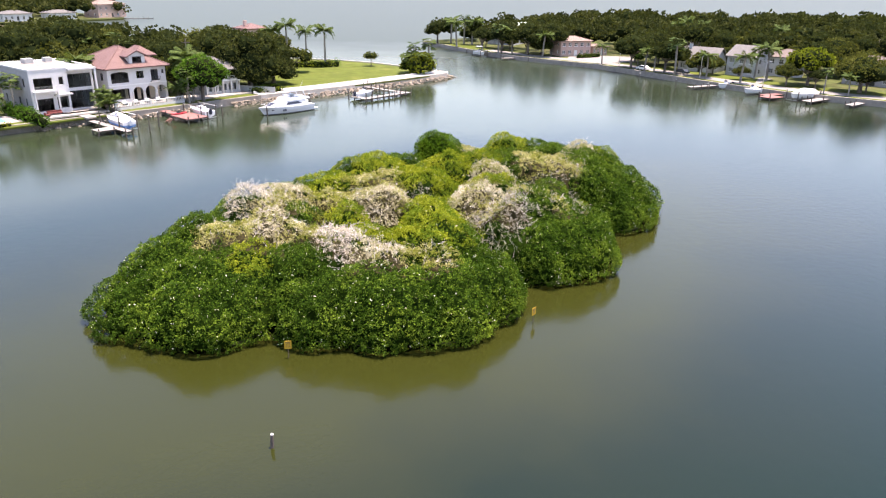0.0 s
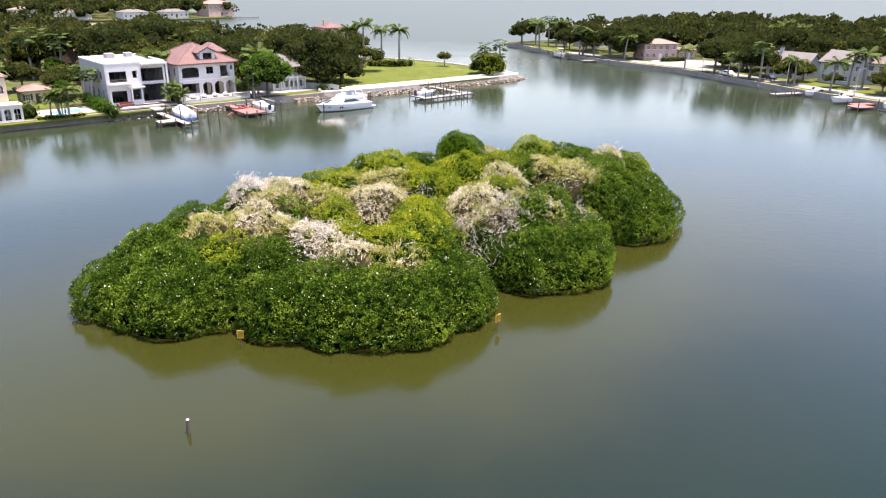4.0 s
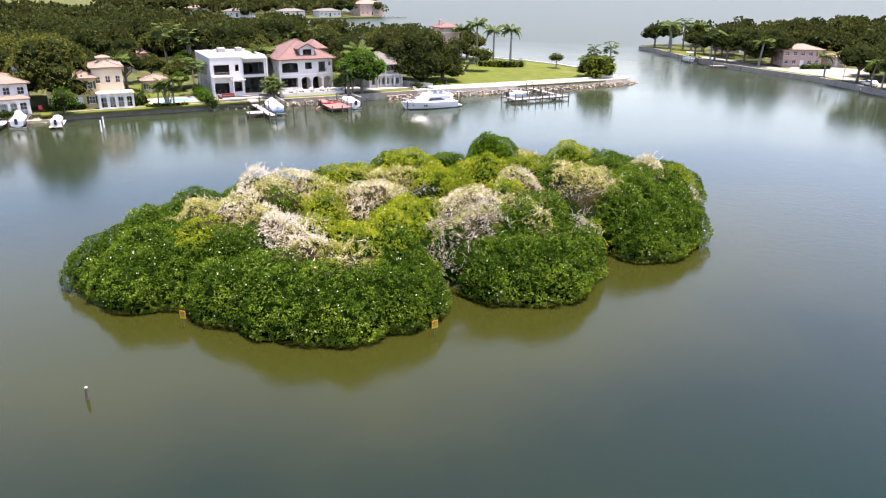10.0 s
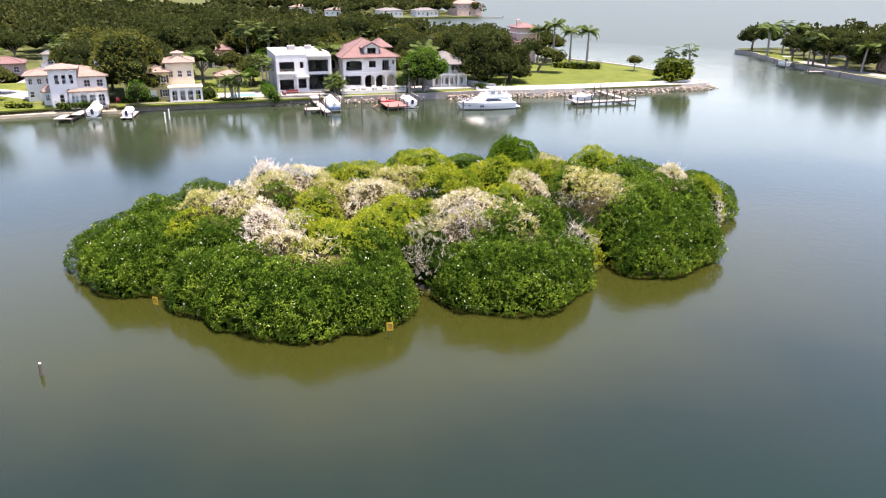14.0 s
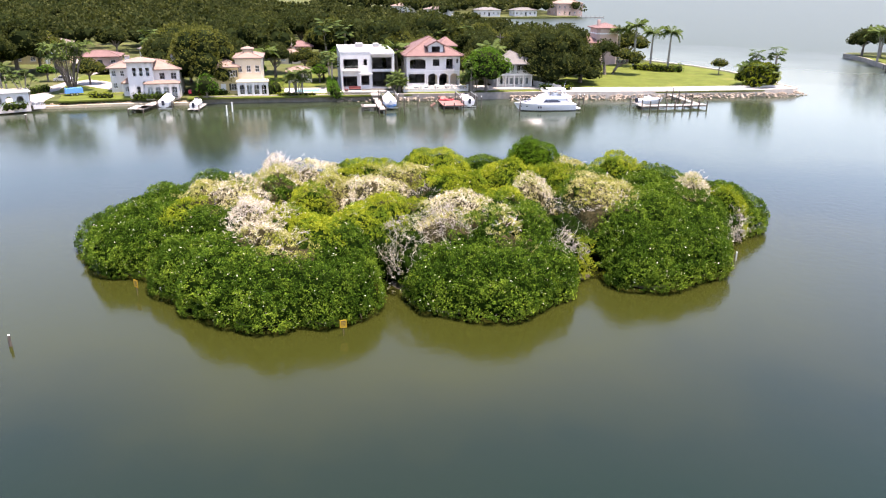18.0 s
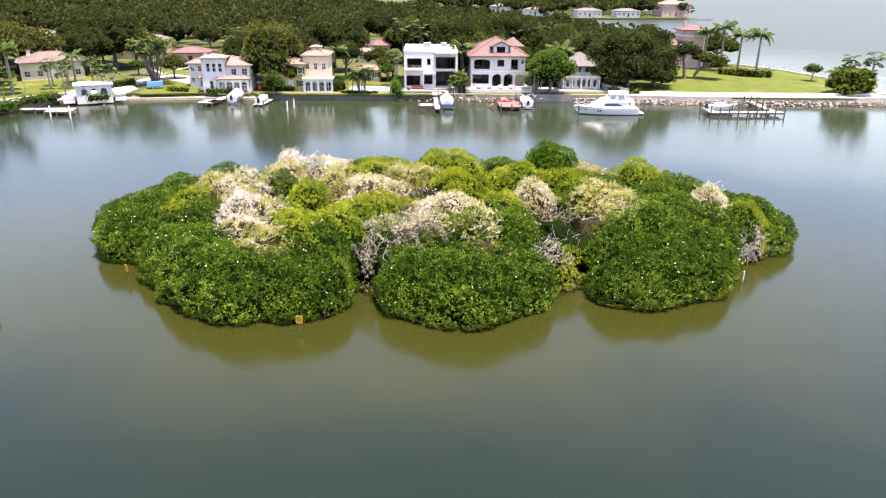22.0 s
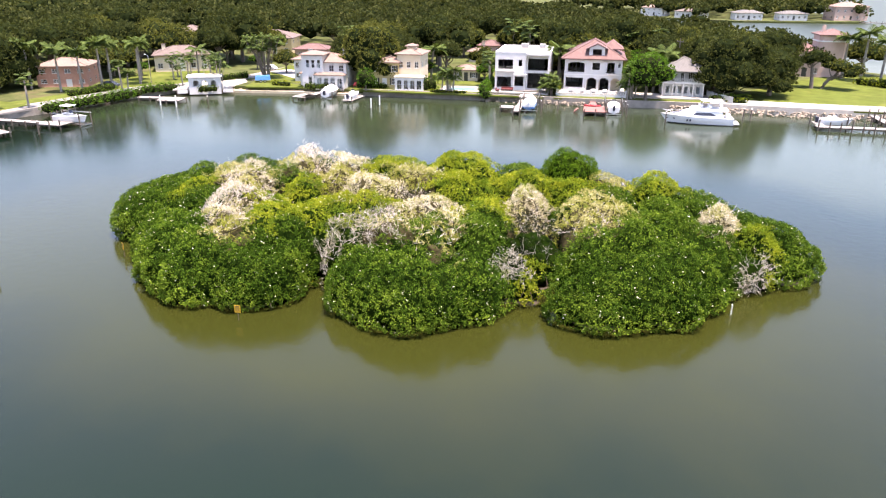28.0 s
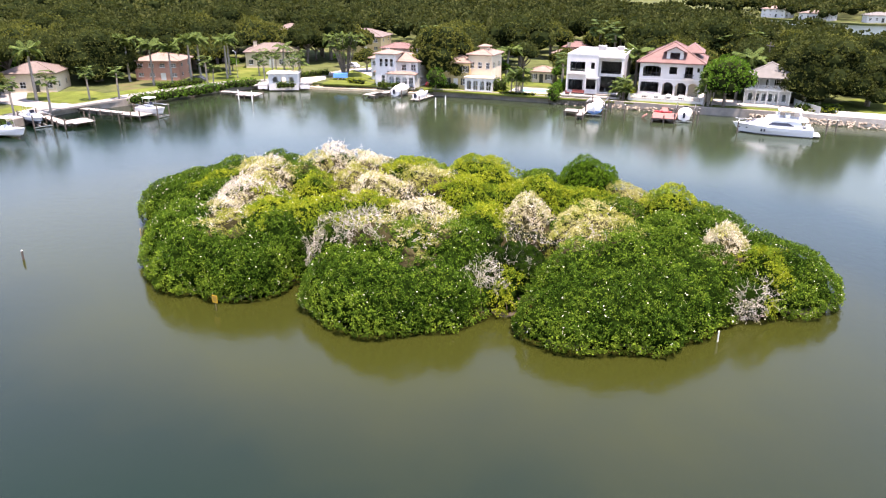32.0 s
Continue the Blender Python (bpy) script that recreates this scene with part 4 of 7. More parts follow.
def palm(name, label, leaves, height, r0, r1, n, seed, bulge=0.0, shaft=0.0, bend=0.0):
    """A palm: ringed trunk, crown shaft where it has one, and leaves that are parts of their own."""
    rng = np.random.default_rng(seed)
    tree = thing(name, label, "palm")
    g = Geo()
    m = 9
    path = [(bend * (k / m) ** 2, 0, height * k / m - 0.2) for k in range(m + 1)]
    rad = [r0 + (r1 - r0) * k / m + bulge * math.sin(math.pi * k / m) + 0.012 * (k % 2) for k in range(m + 1)]
    g.tube(path, rad, 8)
    part("trunk", g, PALMBARK, tree)
    if shaft:
        part("crownshaft", Geo().tube([(bend, 0, height - 0.25), (bend, 0, height + shaft)], [r1 * 1.15, r1 * 0.6], 8), HEDGE, tree, "smooth green crownshaft")
    for k in range(n):
        f = new("frond", leaves[min(int(3 * k / n), 2)])
        f.parent = tree
        f.matrix_basis = pose(bend, 0, height + shaft * 0.9 - 0.25 * (k / n), 0, rng.uniform(-18, 12), 137.5 * k + rng.uniform(-12, 12))
    return tree


ROYAL_PALM = palm("royal_palm", "tall royal palm with a pale trunk and drooping feathery fronds", ROYAL, 9.2, 0.30, 0.17, 23, 11, 0.05, 1.2)
SABAL_PALM = palm("cabbage_palm", "slim cabbage palm with a round fan-leaved head", FANS, 5.2, 0.17, 0.15, 22, 12, 0.0, 0.0, 0.2)
DATE_PALM = palm("date_palm", "small palm with arching sunlit fronds", SMALLF, 4.0, 0.15, 0.12, 16, 13, 0.0, 0.0, 0.3)

# ---- houses ----


def panel(g, axis, a0, a1, z0, z1, off, thick, openings=()):
    """A wall slab, in one piece, with openings that go through it. axis x runs along the front, axis y along the depth."""
    xs = sorted({a0, a1, *[v for o in openings for v in o[:2]]})
    zs = sorted({z0, z1, *[v for o in openings for v in o[2:4]]})
    nx, nz = len(xs) - 1, len(zs) - 1
    solid = {(i, j) for i in range(nx) for j in range(nz)
             if not any(o[0] <= xs[i] and xs[i + 1] <= o[1] and o[2] <= zs[j] and zs[j + 1] <= o[3] for o in openings)}
    index = {}

    def corner(i, j, k):
        if (i, j, k) not in index:
            index[i, j, k] = len(g.v)
            g.v.append((xs[i], off + thick * k, zs[j]) if axis == "x" else (off + thick * k, xs[i], zs[j]))
        return index[i, j, k]

    def face(*c):
        f = tuple(corner(*v) for v in c)
        g.f.append(f if axis == "x" else f[::-1])
    for i, j in solid:
        face((i, j, 0), (i + 1, j, 0), (i + 1, j + 1, 0), (i, j + 1, 0))
        face((i + 1, j, 1), (i, j, 1), (i, j + 1, 1), (i + 1, j + 1, 1))
        if (i - 1, j) not in solid:
            face((i, j, 1), (i, j, 0), (i, j + 1, 0), (i, j + 1, 1))
        if (i + 1, j) not in solid:
            face((i + 1, j, 0), (i + 1, j, 1), (i + 1, j + 1, 1), (i + 1, j + 1, 0))
        if (i, j - 1) not in solid:
            face((i, j, 1), (i + 1, j, 1), (i + 1, j, 0), (i, j, 0))
        if (i, j + 1) not in solid:
            face((i, j + 1, 0), (i + 1, j + 1, 0), (i + 1, j + 1, 1), (i, j + 1, 1))
    return g


def window(parent, axis, o, off, cols=2, rows=1, frame_mat=None, bar=0.07, depth=0.10, pane=True, name="window", out=-1):
    """A framed window set back in its opening, with one pane."""
    a0, a1, z0, z1 = o[:4]
    dx, dz = (a1 - a0 - bar) / cols, (z1 - z0 - bar) / rows
    holes = [(a0 + bar + dx * i, a0 + dx * (i + 1), z0 + bar + dz * j, z0 + dz * (j + 1)) for i in range(cols) for j in range(rows)]
    g = panel(Geo(), axis, a0, a1, z0, z1, off, depth, holes)
    w = part(name, g, frame_mat or TRIM, parent)
    if pane:
        p = Geo()
        mid = off + depth * 0.5
        if axis == "x":
            p.box(a0 + bar, a1 - bar, mid - 0.006, mid + 0.006, z0 + bar, z1 - bar)
        else:
            p.box(mid - 0.006, mid + 0.006, a0 + bar, a1 - bar, z0 + bar, z1 - bar)
        part("pane", p, GLASS, w).visible_shadow = False
    return w


def hip_roof(x0, x1, y0, y1, z, rise, over=0.6, thick=0.22):
    """A hipped roof with eaves, as one closed solid."""
    x0, x1, y0, y1 = x0 - over, x1 + over, y0 - over, y1 + over
    w, d = x1 - x0, y1 - y0
    if w >= d:
        r0, r1 = (x0 + d / 2, (y0 + y1) / 2), (x1 - d / 2, (y0 + y1) / 2)
    else:
        r0, r1 = ((x0 + x1) / 2, y0 + w / 2), ((x0 + x1) / 2, y1 - w / 2)
    g = Geo()
    b = [(x0, y0, z), (x1, y0, z), (x1, y1, z), (x0, y1, z)]
    t = [(x, y, z + thick) for x, y, _ in b]
    g.v = b + t + [(*r0, z + rise), (*r1, z + rise)]
    g.f = [(3, 2, 1, 0), (0, 1, 5, 4), (1, 2, 6, 5), (2, 3, 7, 6), (3, 0, 4, 7)]
    if w >= d:
        g.f += [(4, 5, 9, 8), (6, 7, 8, 9), (5, 6, 9), (7, 4, 8)]
    else:
        g.f += [(4, 5, 8), (5, 6, 9, 8), (6, 7, 9), (7, 4, 8, 9)]
    return g


def ridge_caps(roof_geo, r=0.12):
    g = Geo()
    v = roof_geo.v
    a, b = Vector(v[8]), Vector(v[9])
    g.tube([a, b], r, 6)
    for k in (4, 5, 6, 7):
        c = Vector(v[k])
        e = a if (c - a).length < (c - b).length else b
        g.tube([c, e], r, 6)
    return g


def gable_roof(x0, x1, y0, y1, z, rise, over=0.5, thick=0.2):
    """A gabled roof, ridge along x."""
    x0, x1, y0, y1 = x0 - over, x1 + over, y0 - over, y1 + over
    m = (y0 + y1) / 2
    prof = [(y0, z), (m, z + rise), (y1, z), (y1, z - thick), (m, z + rise - thick * 1.2), (y0, z - thick)]
    return Geo().hull8([(x1, y, zz) for y, zz in prof], [(x0, y, zz) for y, zz in prof])


def rooms(parent, w, d, levels, inset=0.35):
    """Floors and back walls inside, so that the windows look into dim rooms."""
    g = Geo()
    for z in levels:
        g.box(inset, w - inset, inset, d - inset, z - 0.2, z)
    g.box(inset, w - inset, d * 0.55, d * 0.55 + 0.15, levels[0], levels[-1] - 0.2)
    part("interior", g, INSIDE, parent, "dim rooms behind the windows")


def plain_house(label, m, w, d, h, storeys, wall, roof, rise, cols, style="hip", frame_mat=None, shutters=False, name="house", over=0.6, chimney=None, side_cols=2):
    """A house with storeys of windows on its front and sides, a roof with eaves and a door."""
    hs = thing(name, label, "house", m)
    sh = h / storeys
    ww = min(1.3, w / cols * 0.5)
    front, side = [], []
    for s in range(storeys):
        for c in range(cols):
            x = w * (c + 0.5) / cols
            door = s == 0 and c == cols // 2
            front.append((x - ww / 2, x + ww / 2, s * sh + (0.05 if door else 0.9), s * sh + min(sh - 0.5, 2.3), door))
        for c in range(side_cols):
            y = d * (c + 0.5) / side_cols
            side.append((y - 0.55, y + 0.55, s * sh + 0.9, s * sh + min(sh - 0.5, 2.2)))
    th = 0.25
    part("front_wall", panel(Geo(), "x", 0, w, -0.4, h, 0, th, front), wall, hs)
    part("back_wall", panel(Geo(), "x", 0, w, -0.4, h, d - th, th), wall, hs)
    part("side_wall", panel(Geo(), "y", th, d - th, -0.4, h, 0, th, side), wall, hs)
    part("side_wall", panel(Geo(), "y", th, d - th, -0.4, h, w - th, th, side), wall, hs)
    for o in front:
        if o[4]:
            dr = part("door", Geo().box(o[0], o[1], 0.08, 0.14, o[2], o[3]), frame_mat or SHUTTER, hs)
            part("handle", Geo().box(o[1] - 0.16, o[1] - 0.1, 0.03, 0.08, 1.0, 1.15), CHROME, dr)
        else:
            wd = window(hs, "x", o, 0.06, 2, 2, frame_mat)
            part("sill", Geo().box(o[0] - 0.1, o[1] + 0.1, -0.07, 0.05, o[2] - 0.1, o[2] - 0.01), TRIM, wd)
            if shutters:
                for a in (o[0] - 0.42, o[1] + 0.04):
                    part("shutter", Geo().box(a, a + 0.38, -0.05, -0.005, o[2] - 0.05, o[3] + 0.05), SHUTTER, wd)
    for o in side:
        window(hs, "y", o, 0.06, 1, 2, frame_mat)
        window(hs, "y", o, w - 0.16, 1, 2, frame_mat)
    rooms(hs, w, d, [s * sh for s in range(storeys)] + [h])
    if style == "hip":
        g = hip_roof(0, w, 0, d, h, rise, over)
        rf = part("roof", g, roof, hs)
        part("ridge", ridge_caps(g), roof, rf)
    elif style == "gable":
        rf = part("roof", gable_roof(0, w, 0, d, h + 0.15, rise, over), roof, hs)
        g = Geo()
        for x in (0, w - th):
            g.hull8([(x, 0, h), (x, d, h), (x, d / 2, h + rise - 0.1)], [(x + th, 0, h), (x + th, d, h), (x + th, d / 2, h + rise - 0.1)])
        part("gable_wall", g, wall, hs)
    else:
        rf = part("roof", Geo().box(-0.1, w + 0.1, -0.1, d + 0.1, h, h + 0.3, 0.03), roof, hs)
    if chimney:
        cx, cy, ch = chimney
        c = part("chimney", Geo().box(cx, cx + 0.9, cy, cy + 0.7, h, h + ch), wall, hs)
        part("chimney_cap", Geo().box(cx - 0.1, cx + 1.0, cy - 0.1, cy + 0.8, h + ch, h + ch + 0.15, 0.03), roof, c)
    return hs


def balcony_rail(parent, x0, x1, y, z, h=0.95, step=0.14, mat_=None, r=0.015):
    g = Geo()
    g.box(x0, x1, y - 0.03, y + 0.03, z + h - 0.05, z + h)
    g.box(x0, x1, y - 0.02, y + 0.02, z + 0.06, z + 0.10)
    n = max(2, int((x1 - x0) / step))
    for k in range(n + 1):
        x = x0 + (x1 - x0) * k / n
        g.box(x - r, x + r, y - r, y + r, z, z + h - 0.05)
    return part("railing", g, mat_ or DARKFRAME, parent)


def modern_house():
    x, y = S(-10.4, 7.2)
    w, d, h = 12.2, 17.0, 8.1
    hs = thing("modern_house", "flat-roofed white modern waterfront house with large windows and side walls greyed as shade", "house", at(x, y, GROUND + 0.55, SHORE))
    th = 0.3
    # left wing stands forward, the tall glazed hall lies back
    fl = [(0.7, 4.0, 4.6, 6.7), (0.5, 3.7, 0.6, 2.9), (5.2, 6.1, 5.2, 6.7), (4.4, 6.5, 0.9, 3.0)]
    part("front_wall", panel(Geo(), "x", 0, 6.9, -0.5, h, 0, th, fl), WHITE, hs)
    fr = [(7.3, 11.8, 4.3, 6.9), (7.3, 11.8, 0.3, 3.7)]
    part("front_wall", panel(Geo(), "x", 6.9, w, -0.5, h, 1.2, th, fr), WHITE, hs)
    sides = [(2.5 + k * 3.2, 3.3 + k * 3.2, z, z + 1.5) for k in range(4) for z in (1.4, 5.0)]
    # side and back walls get their shade from a greyer stucco
    part("side_wall", panel(Geo(), "y", th, d, -0.5, h, 0, th, sides), SHADEDWALL, hs)
    part("side_wall", panel(Geo(), "y", 1.5, d, -0.5, h, w - th, th, sides), SHADEDWALL, hs)
    part("back_wall", panel(Geo(), "x", th, w - th, -0.5, h, d - th, th), SHADEDWALL, hs)
    part("return_wall", Geo().box(6.6, 6.9, th, 1.2, -0.5, h), WHITE, hs)
    for o in sides:
        window(hs, "y", o, 0.08, 1, 2, DARKFRAME)
        window(hs, "y", o, w - 0.2, 1, 2, DARKFRAME)
    window(hs, "x", fl[0], 0.16, 3, 1, DARKFRAME)
    window(hs, "x", fl[1], 0.14, 4, 1, DARKFRAME)
    window(hs, "x", fl[2], 0.14, 1, 1, TRIM)
    window(hs, "x", fl[3], 0.14, 2, 1, DARKFRAME)
    window(hs, "x", fr[0], 1.34, 4, 1, DARKFRAME)
    window(hs, "x", fr[1], 1.34, 4, 2, DARKFRAME)
    rooms(hs, w, d, [0.25, 3.9, h], 1.75)
    rf = part("roof", Geo().box(0.3, w - 0.3, 0.3, d - 0.3, h - 0.25, h - 0.02), FLAT_ROOF, hs)
    par = Geo()
    for b in ((-0.05, 6.95, -0.05, 0.25), (6.95, w + 0.05, 0.95, 1.45), (-0.05, 0.3, 0.25, d + 0.05), (w - 0.3, w + 0.05, 1.45, d + 0.05), (0.3, w - 0.3, d - 0.3, d + 0.05)):
        par.box(*b, h, h + 0.28)
    part("parapet", par, WHITE, rf)
    part("roof_box", Geo().box(4.5, 6.2, 13, 15, h, h + 0.9, 0.05), FLAT_ROOF, rf)
    part("roof_box", Geo().box(8.8, 10.2, 14, 15.6, h, h + 0.8, 0.05), FLAT_ROOF, rf)
    bal = part("balcony", Geo().box(0.2, 4.5, -1.0, 0.0, 4.15, 4.4), WHITE, hs)
    balcony_rail(bal, 0.3, 4.4, -0.9, 4.4, 0.9, 0.2, CHROME)
    part("canopy", Geo().box(3.9, 7.2, -0.8, 0.0, 3.35, 3.6), WHITE, hs)
    for px in (0.2, 4.3):
        part("column", Geo().box(px, px + 0.25, -0.95, -0.7, -0.4, 4.15), WHITE, hs)
    part("column", Geo().box(11.85, 12.2, -0.6, -0.2, -0.4, h), WHITE, hs)
    part("canopy_roof", Geo().box(6.95, 12.25, -0.65, 1.2, h - 0.35, h), WHITE, hs)
    part("front_steps", Geo().box(4.0, 12.0, -2.6, -0.7, -0.55, -0.22).box(4.4, 11.6, -2.2, -0.7, -0.22, 0.0), PAVE, hs)
    return hs


def arch_fill(g, x0, x1, z0, z1, off, thick, n=8):
    """Fills the corners above a round arch in a square opening."""
    c, r = (x0 + x1) / 2, (x1 - x0) / 2
    rise = z1 - z0
    for k in range(n):
        a, b = math.pi * k / n, math.pi * (k + 1) / n
        p, q = (c + r * math.cos(a), z0 + rise * math.sin(a)), (c + r * math.cos(b), z0 + rise * math.sin(b))
        ring = [(p[0], p[1]), (p[0], z1 + 0.001), (q[0], z1 + 0.001), (q[0], q[1])]
        g.hull8([(x, off + thick, z) for x, z in ring], [(x, off, z) for x, z in ring])
    return g


def villa():
    x, y = S(5.8, 9.4)
    w, d, h = 12.6, 14.5, 6.9
    hs = thing("villa", "white stucco villa with red tile hip roof, dormer and arches", "house", at(x, y, GROUND + 0.6, SHORE))
    th = 0.3
    op = [(0.4, 4.2, 0.8, 2.9), (0.7, 4.4, 4.1, 6.3), (6.1, 7.7, 4.7, 6.2), (9.3, 10.9, 4.0, 6.3), (11.7, 12.2, 5.3, 6.2),
          (5.0, 7.2, 0.0, 3.0), (7.7, 9.9, 0.0, 3.0), (10.3, 12.3, 0.0, 3.0)]
    g = panel(Geo(), "x", 0, w, -0.5, h, 0, th, op)
    for o in op[5:]:
        arch_fill(g, o[0], o[1], 2.1, 3.0, 0, th)
    arch_fill(g, 0.7, 4.4, 5.9, 6.3, 0, th)
    part("front_wall", g, WHITE, hs)
    part("loggia_wall", panel(Geo(), "x", 4.6, w - th, 0, 3.4, 2.8, 0.2, [(5.2, 7.2, 0.0, 2.6), (8.0, 10.0, 0, 2.6)]), CREAM, hs)
    part("loggia_ceiling", Geo().box(4.3, w - th, th, 3.0, 3.3, 3.45), WHITE, hs)
    sides = [(2.0 + k * 4, 3.0 + k * 4, z, z + 1.6) for k in range(3) for z in (1.2, 4.5)]
    part("side_wall", panel(Geo(), "y", th, d - th, -0.5, h, 0, th, sides), WHITE, hs)
    part("side_wall", panel(Geo(), "y", th, d - th, -0.5, h, w - th, th, sides), WHITE, hs)
    part("back_wall", panel(Geo(), "x", 0, w, -0.5, h, d - th, th), WHITE, hs)
    for o in sides:
        window(hs, "y", o, 0.08, 1, 2, DARKFRAME)
        window(hs, "y", o, w - 0.2, 1, 2, DARKFRAME)
    window(hs, "x", op[0], 0.15, 3, 1, DARKFRAME)
    window(hs, "x", op[1], 0.15, 4, 1, DARKFRAME)
    window(hs, "x", op[2], 0.15, 2, 2, DARKFRAME)
    window(hs, "x", op[3], 0.15, 2, 1, DARKFRAME)
    window(hs, "x", op[4], 0.15, 1, 1, DARKFRAME)
    window(hs, "x", (5.2, 7.2, 0.0, 2.6), 2.86, 2, 1, DARKFRAME)
    window(hs, "x", (8.0, 10.0, 0.0, 2.6), 2.86, 2, 1, DARKFRAME)
    rooms(hs, w, d, [-0.05, 3.6, h - 0.1], 3.2)
    g = hip_roof(0, w, 0, d, h, 3.9, 0.8)
    rf = part("roof", g, RED_TILE, hs)
    part("ridge", ridge_caps(g, 0.16), RED_TILE, rf)
    # front gable with a dormer window
    dm = part("dormer", panel(Geo(), "x", 5.2, 8.6, h + 0.2, h + 2.5, 0.5, 0.2, [(5.9, 7.9, h + 0.6, h + 2.2)]).box(5.2, 5.4, 0.7, 4.0, h + 0.2, h + 2.4).box(8.4, 8.6, 0.7, 4.0, h + 0.2, h + 2.4), WHITE, hs)
    window(hs, "x", (5.9, 7.9, h + 0.6, h + 2.2), 0.6, 2, 1, DARKFRAME, name="dormer_window")
    prof = [(4.5, h + 2.3), (6.9, h + 3.5), (9.3, h + 2.3), (9.3, h + 2.1), (6.9, h + 3.25), (4.5, h + 2.1)]
    part("dormer_roof", Geo().hull8([(a, 0.1, b) for a, b in prof], [(a, 5.2, b) for a, b in prof]), RED_TILE, hs)
    part("dormer_gable", Geo().hull8([(5.2, 0.5, h + 2.45), (8.6, 0.5, h + 2.45), (6.9, 0.5, h + 3.25)], [(5.2, 0.7, h + 2.45), (8.6, 0.7, h + 2.45), (6.9, 0.7, h + 3.25)]), WHITE, hs)
    g2 = hip_roof(8.2, 12.4, 3.2, 9.5, h + 1.9, 2.0, 0.3)
    part("upper_roof", g2, RED_TILE, hs)
    part("string_course", Geo().box(-0.08, w + 0.08, -0.08, 0.0, 3.5, 3.7), TRIM, hs)
    balcony_rail(hs, 0.7, 4.4, 0.05, 4.1, 0.9, 0.16)
    balcony_rail(hs, 9.1, 11.1, -0.5, 4.0, 0.9, 0.16)
    part("balcony_slab", Geo().box(9.0, 11.2, -0.6, 0.0, 3.8, 4.0), WHITE, hs)
    for px in (4.7, 7.3, 10.0, 12.3):
        part("column", Geo().post(px + 0.15, -0.15, -0.5, 2.2, 0.16, 10), WHITE, hs)
    return hs


def balustrade():
    x, y = S(4.4, 4.6)
    b = thing("balustrade", "white stone balustrade along the villa terrace", "balustrade", at(x, y, GROUND + 0.0, SHORE))
    part("plinth", Geo().box(0, 15.2, -0.2, 0.2, 0.0, 0.55), WHITE, b)
    part("rail", Geo().box(0, 15.2, -0.2, 0.2, 1.25, 1.4), WHITE, b)
    base = Geo().tube([(0, 0, 0.55), (0, 0, 0.7), (0, 0, 0.9), (0, 0, 1.25)], [0.06, 0.11, 0.06, 0.07], 8).mesh("baluster")
    base.materials.append(WHITE)
    for k in range(42):
        o = new("baluster", base)
        o.parent = b
        o.matrix_basis = pose(0.25 + k * 0.36, 0, 0)
    for k in range(5):
        part("pier", Geo().box(0.05 + k * 3.7, 0.4 + k * 3.7, -0.24, 0.24, 0, 1.55), WHITE, b)


def gable_house():
    x, y = S(28.6, 8.6)
    w, d, h = 8.4, 9.5, 5.2
    hs = thing("lanai_house", "grey two-storey house with hip roof and white balcony gallery", "house", at(x, y, GROUND + 0.3, SHORE))
    th = 0.2
    low = [(0.5 + k * 1.28, 1.45 + k * 1.28, 0.5, 2.2) for k in range(6)]
    up = [(1.2, 2.4, 3.0, 4.9), (3.6, 4.4, 3.0, 4.9), (5.2, 6.0, 3.0, 4.9), (6.8, 7.7, 3.0, 4.9)]
    part("front_wall", panel(Geo(), "x", 0, w, -0.5, h, 1.4, th, up), SIDING, hs)
    part("porch_wall", panel(Geo(), "x", 0, w, -0.5, 2.7, 0, th, low), SIDING, hs)
    for o in low:
        window(hs, "x", o, 0.05, 1, 1, TRIM)
    for o in up:
        window(hs, "x", o, 1.45, 2, 1, TRIM)
    part("side_wall", panel(Geo(), "y", th, d, -0.5, h, 0, th, [(2.4, 3.4, 0.4, 2.2), (6, 7, 3.2, 4.6)]), SIDING, hs)
    part("side_wall", panel(Geo(), "y", th, d, -0.5, h, w - th, th, [(4, 5, 0.8, 2.2), (4, 5, 3.2, 4.6)]), SIDING, hs)
    window(hs, "y", (2.4, 3.4, 0.4, 2.2), 0.05)
    window(hs, "y", (6, 7, 3.2, 4.6), 0.05)
    part("back_wall", Geo().box(th, w - th, d - th, d, -0.5, h), SIDING, hs)
    part("porch_roof", Geo().box(-0.3, w + 0.3, -0.4, 1.4, 2.7, 2.9, 0.03), TRIM, hs)
    rail = part("balcony", Geo().box(-0.25, w + 0.25, -0.38, -0.25, 2.9, 3.05), TRIM, hs)
    balcony_rail(rail, -0.2, w + 0.2, -0.3, 3.0, 0.85, 0.18, TRIM, 0.03)
    for k in range(5):
        part("porch_post", Geo().box(-0.2 + k * 2.13, 0.0 + k * 2.13, -0.36, -0.18, -0.4, 2.7), TRIM, hs)
        part("gallery_post", Geo().box(-0.2 + k * 2.13, -0.06 + k * 2.13, -0.34, -0.2, 3.9, h), TRIM, hs)
    rooms(hs, w, d, [0.0, 2.8, h - 0.05], 1.8)
    g = hip_roof(-0.4, w + 0.9, -0.3, d + 1.4, h, 2.7, 0.7)
    rf = part("roof", g, GREY_ROOF, hs)
    part("ridge", ridge_caps(g, 0.1), GREY_ROOF, rf)


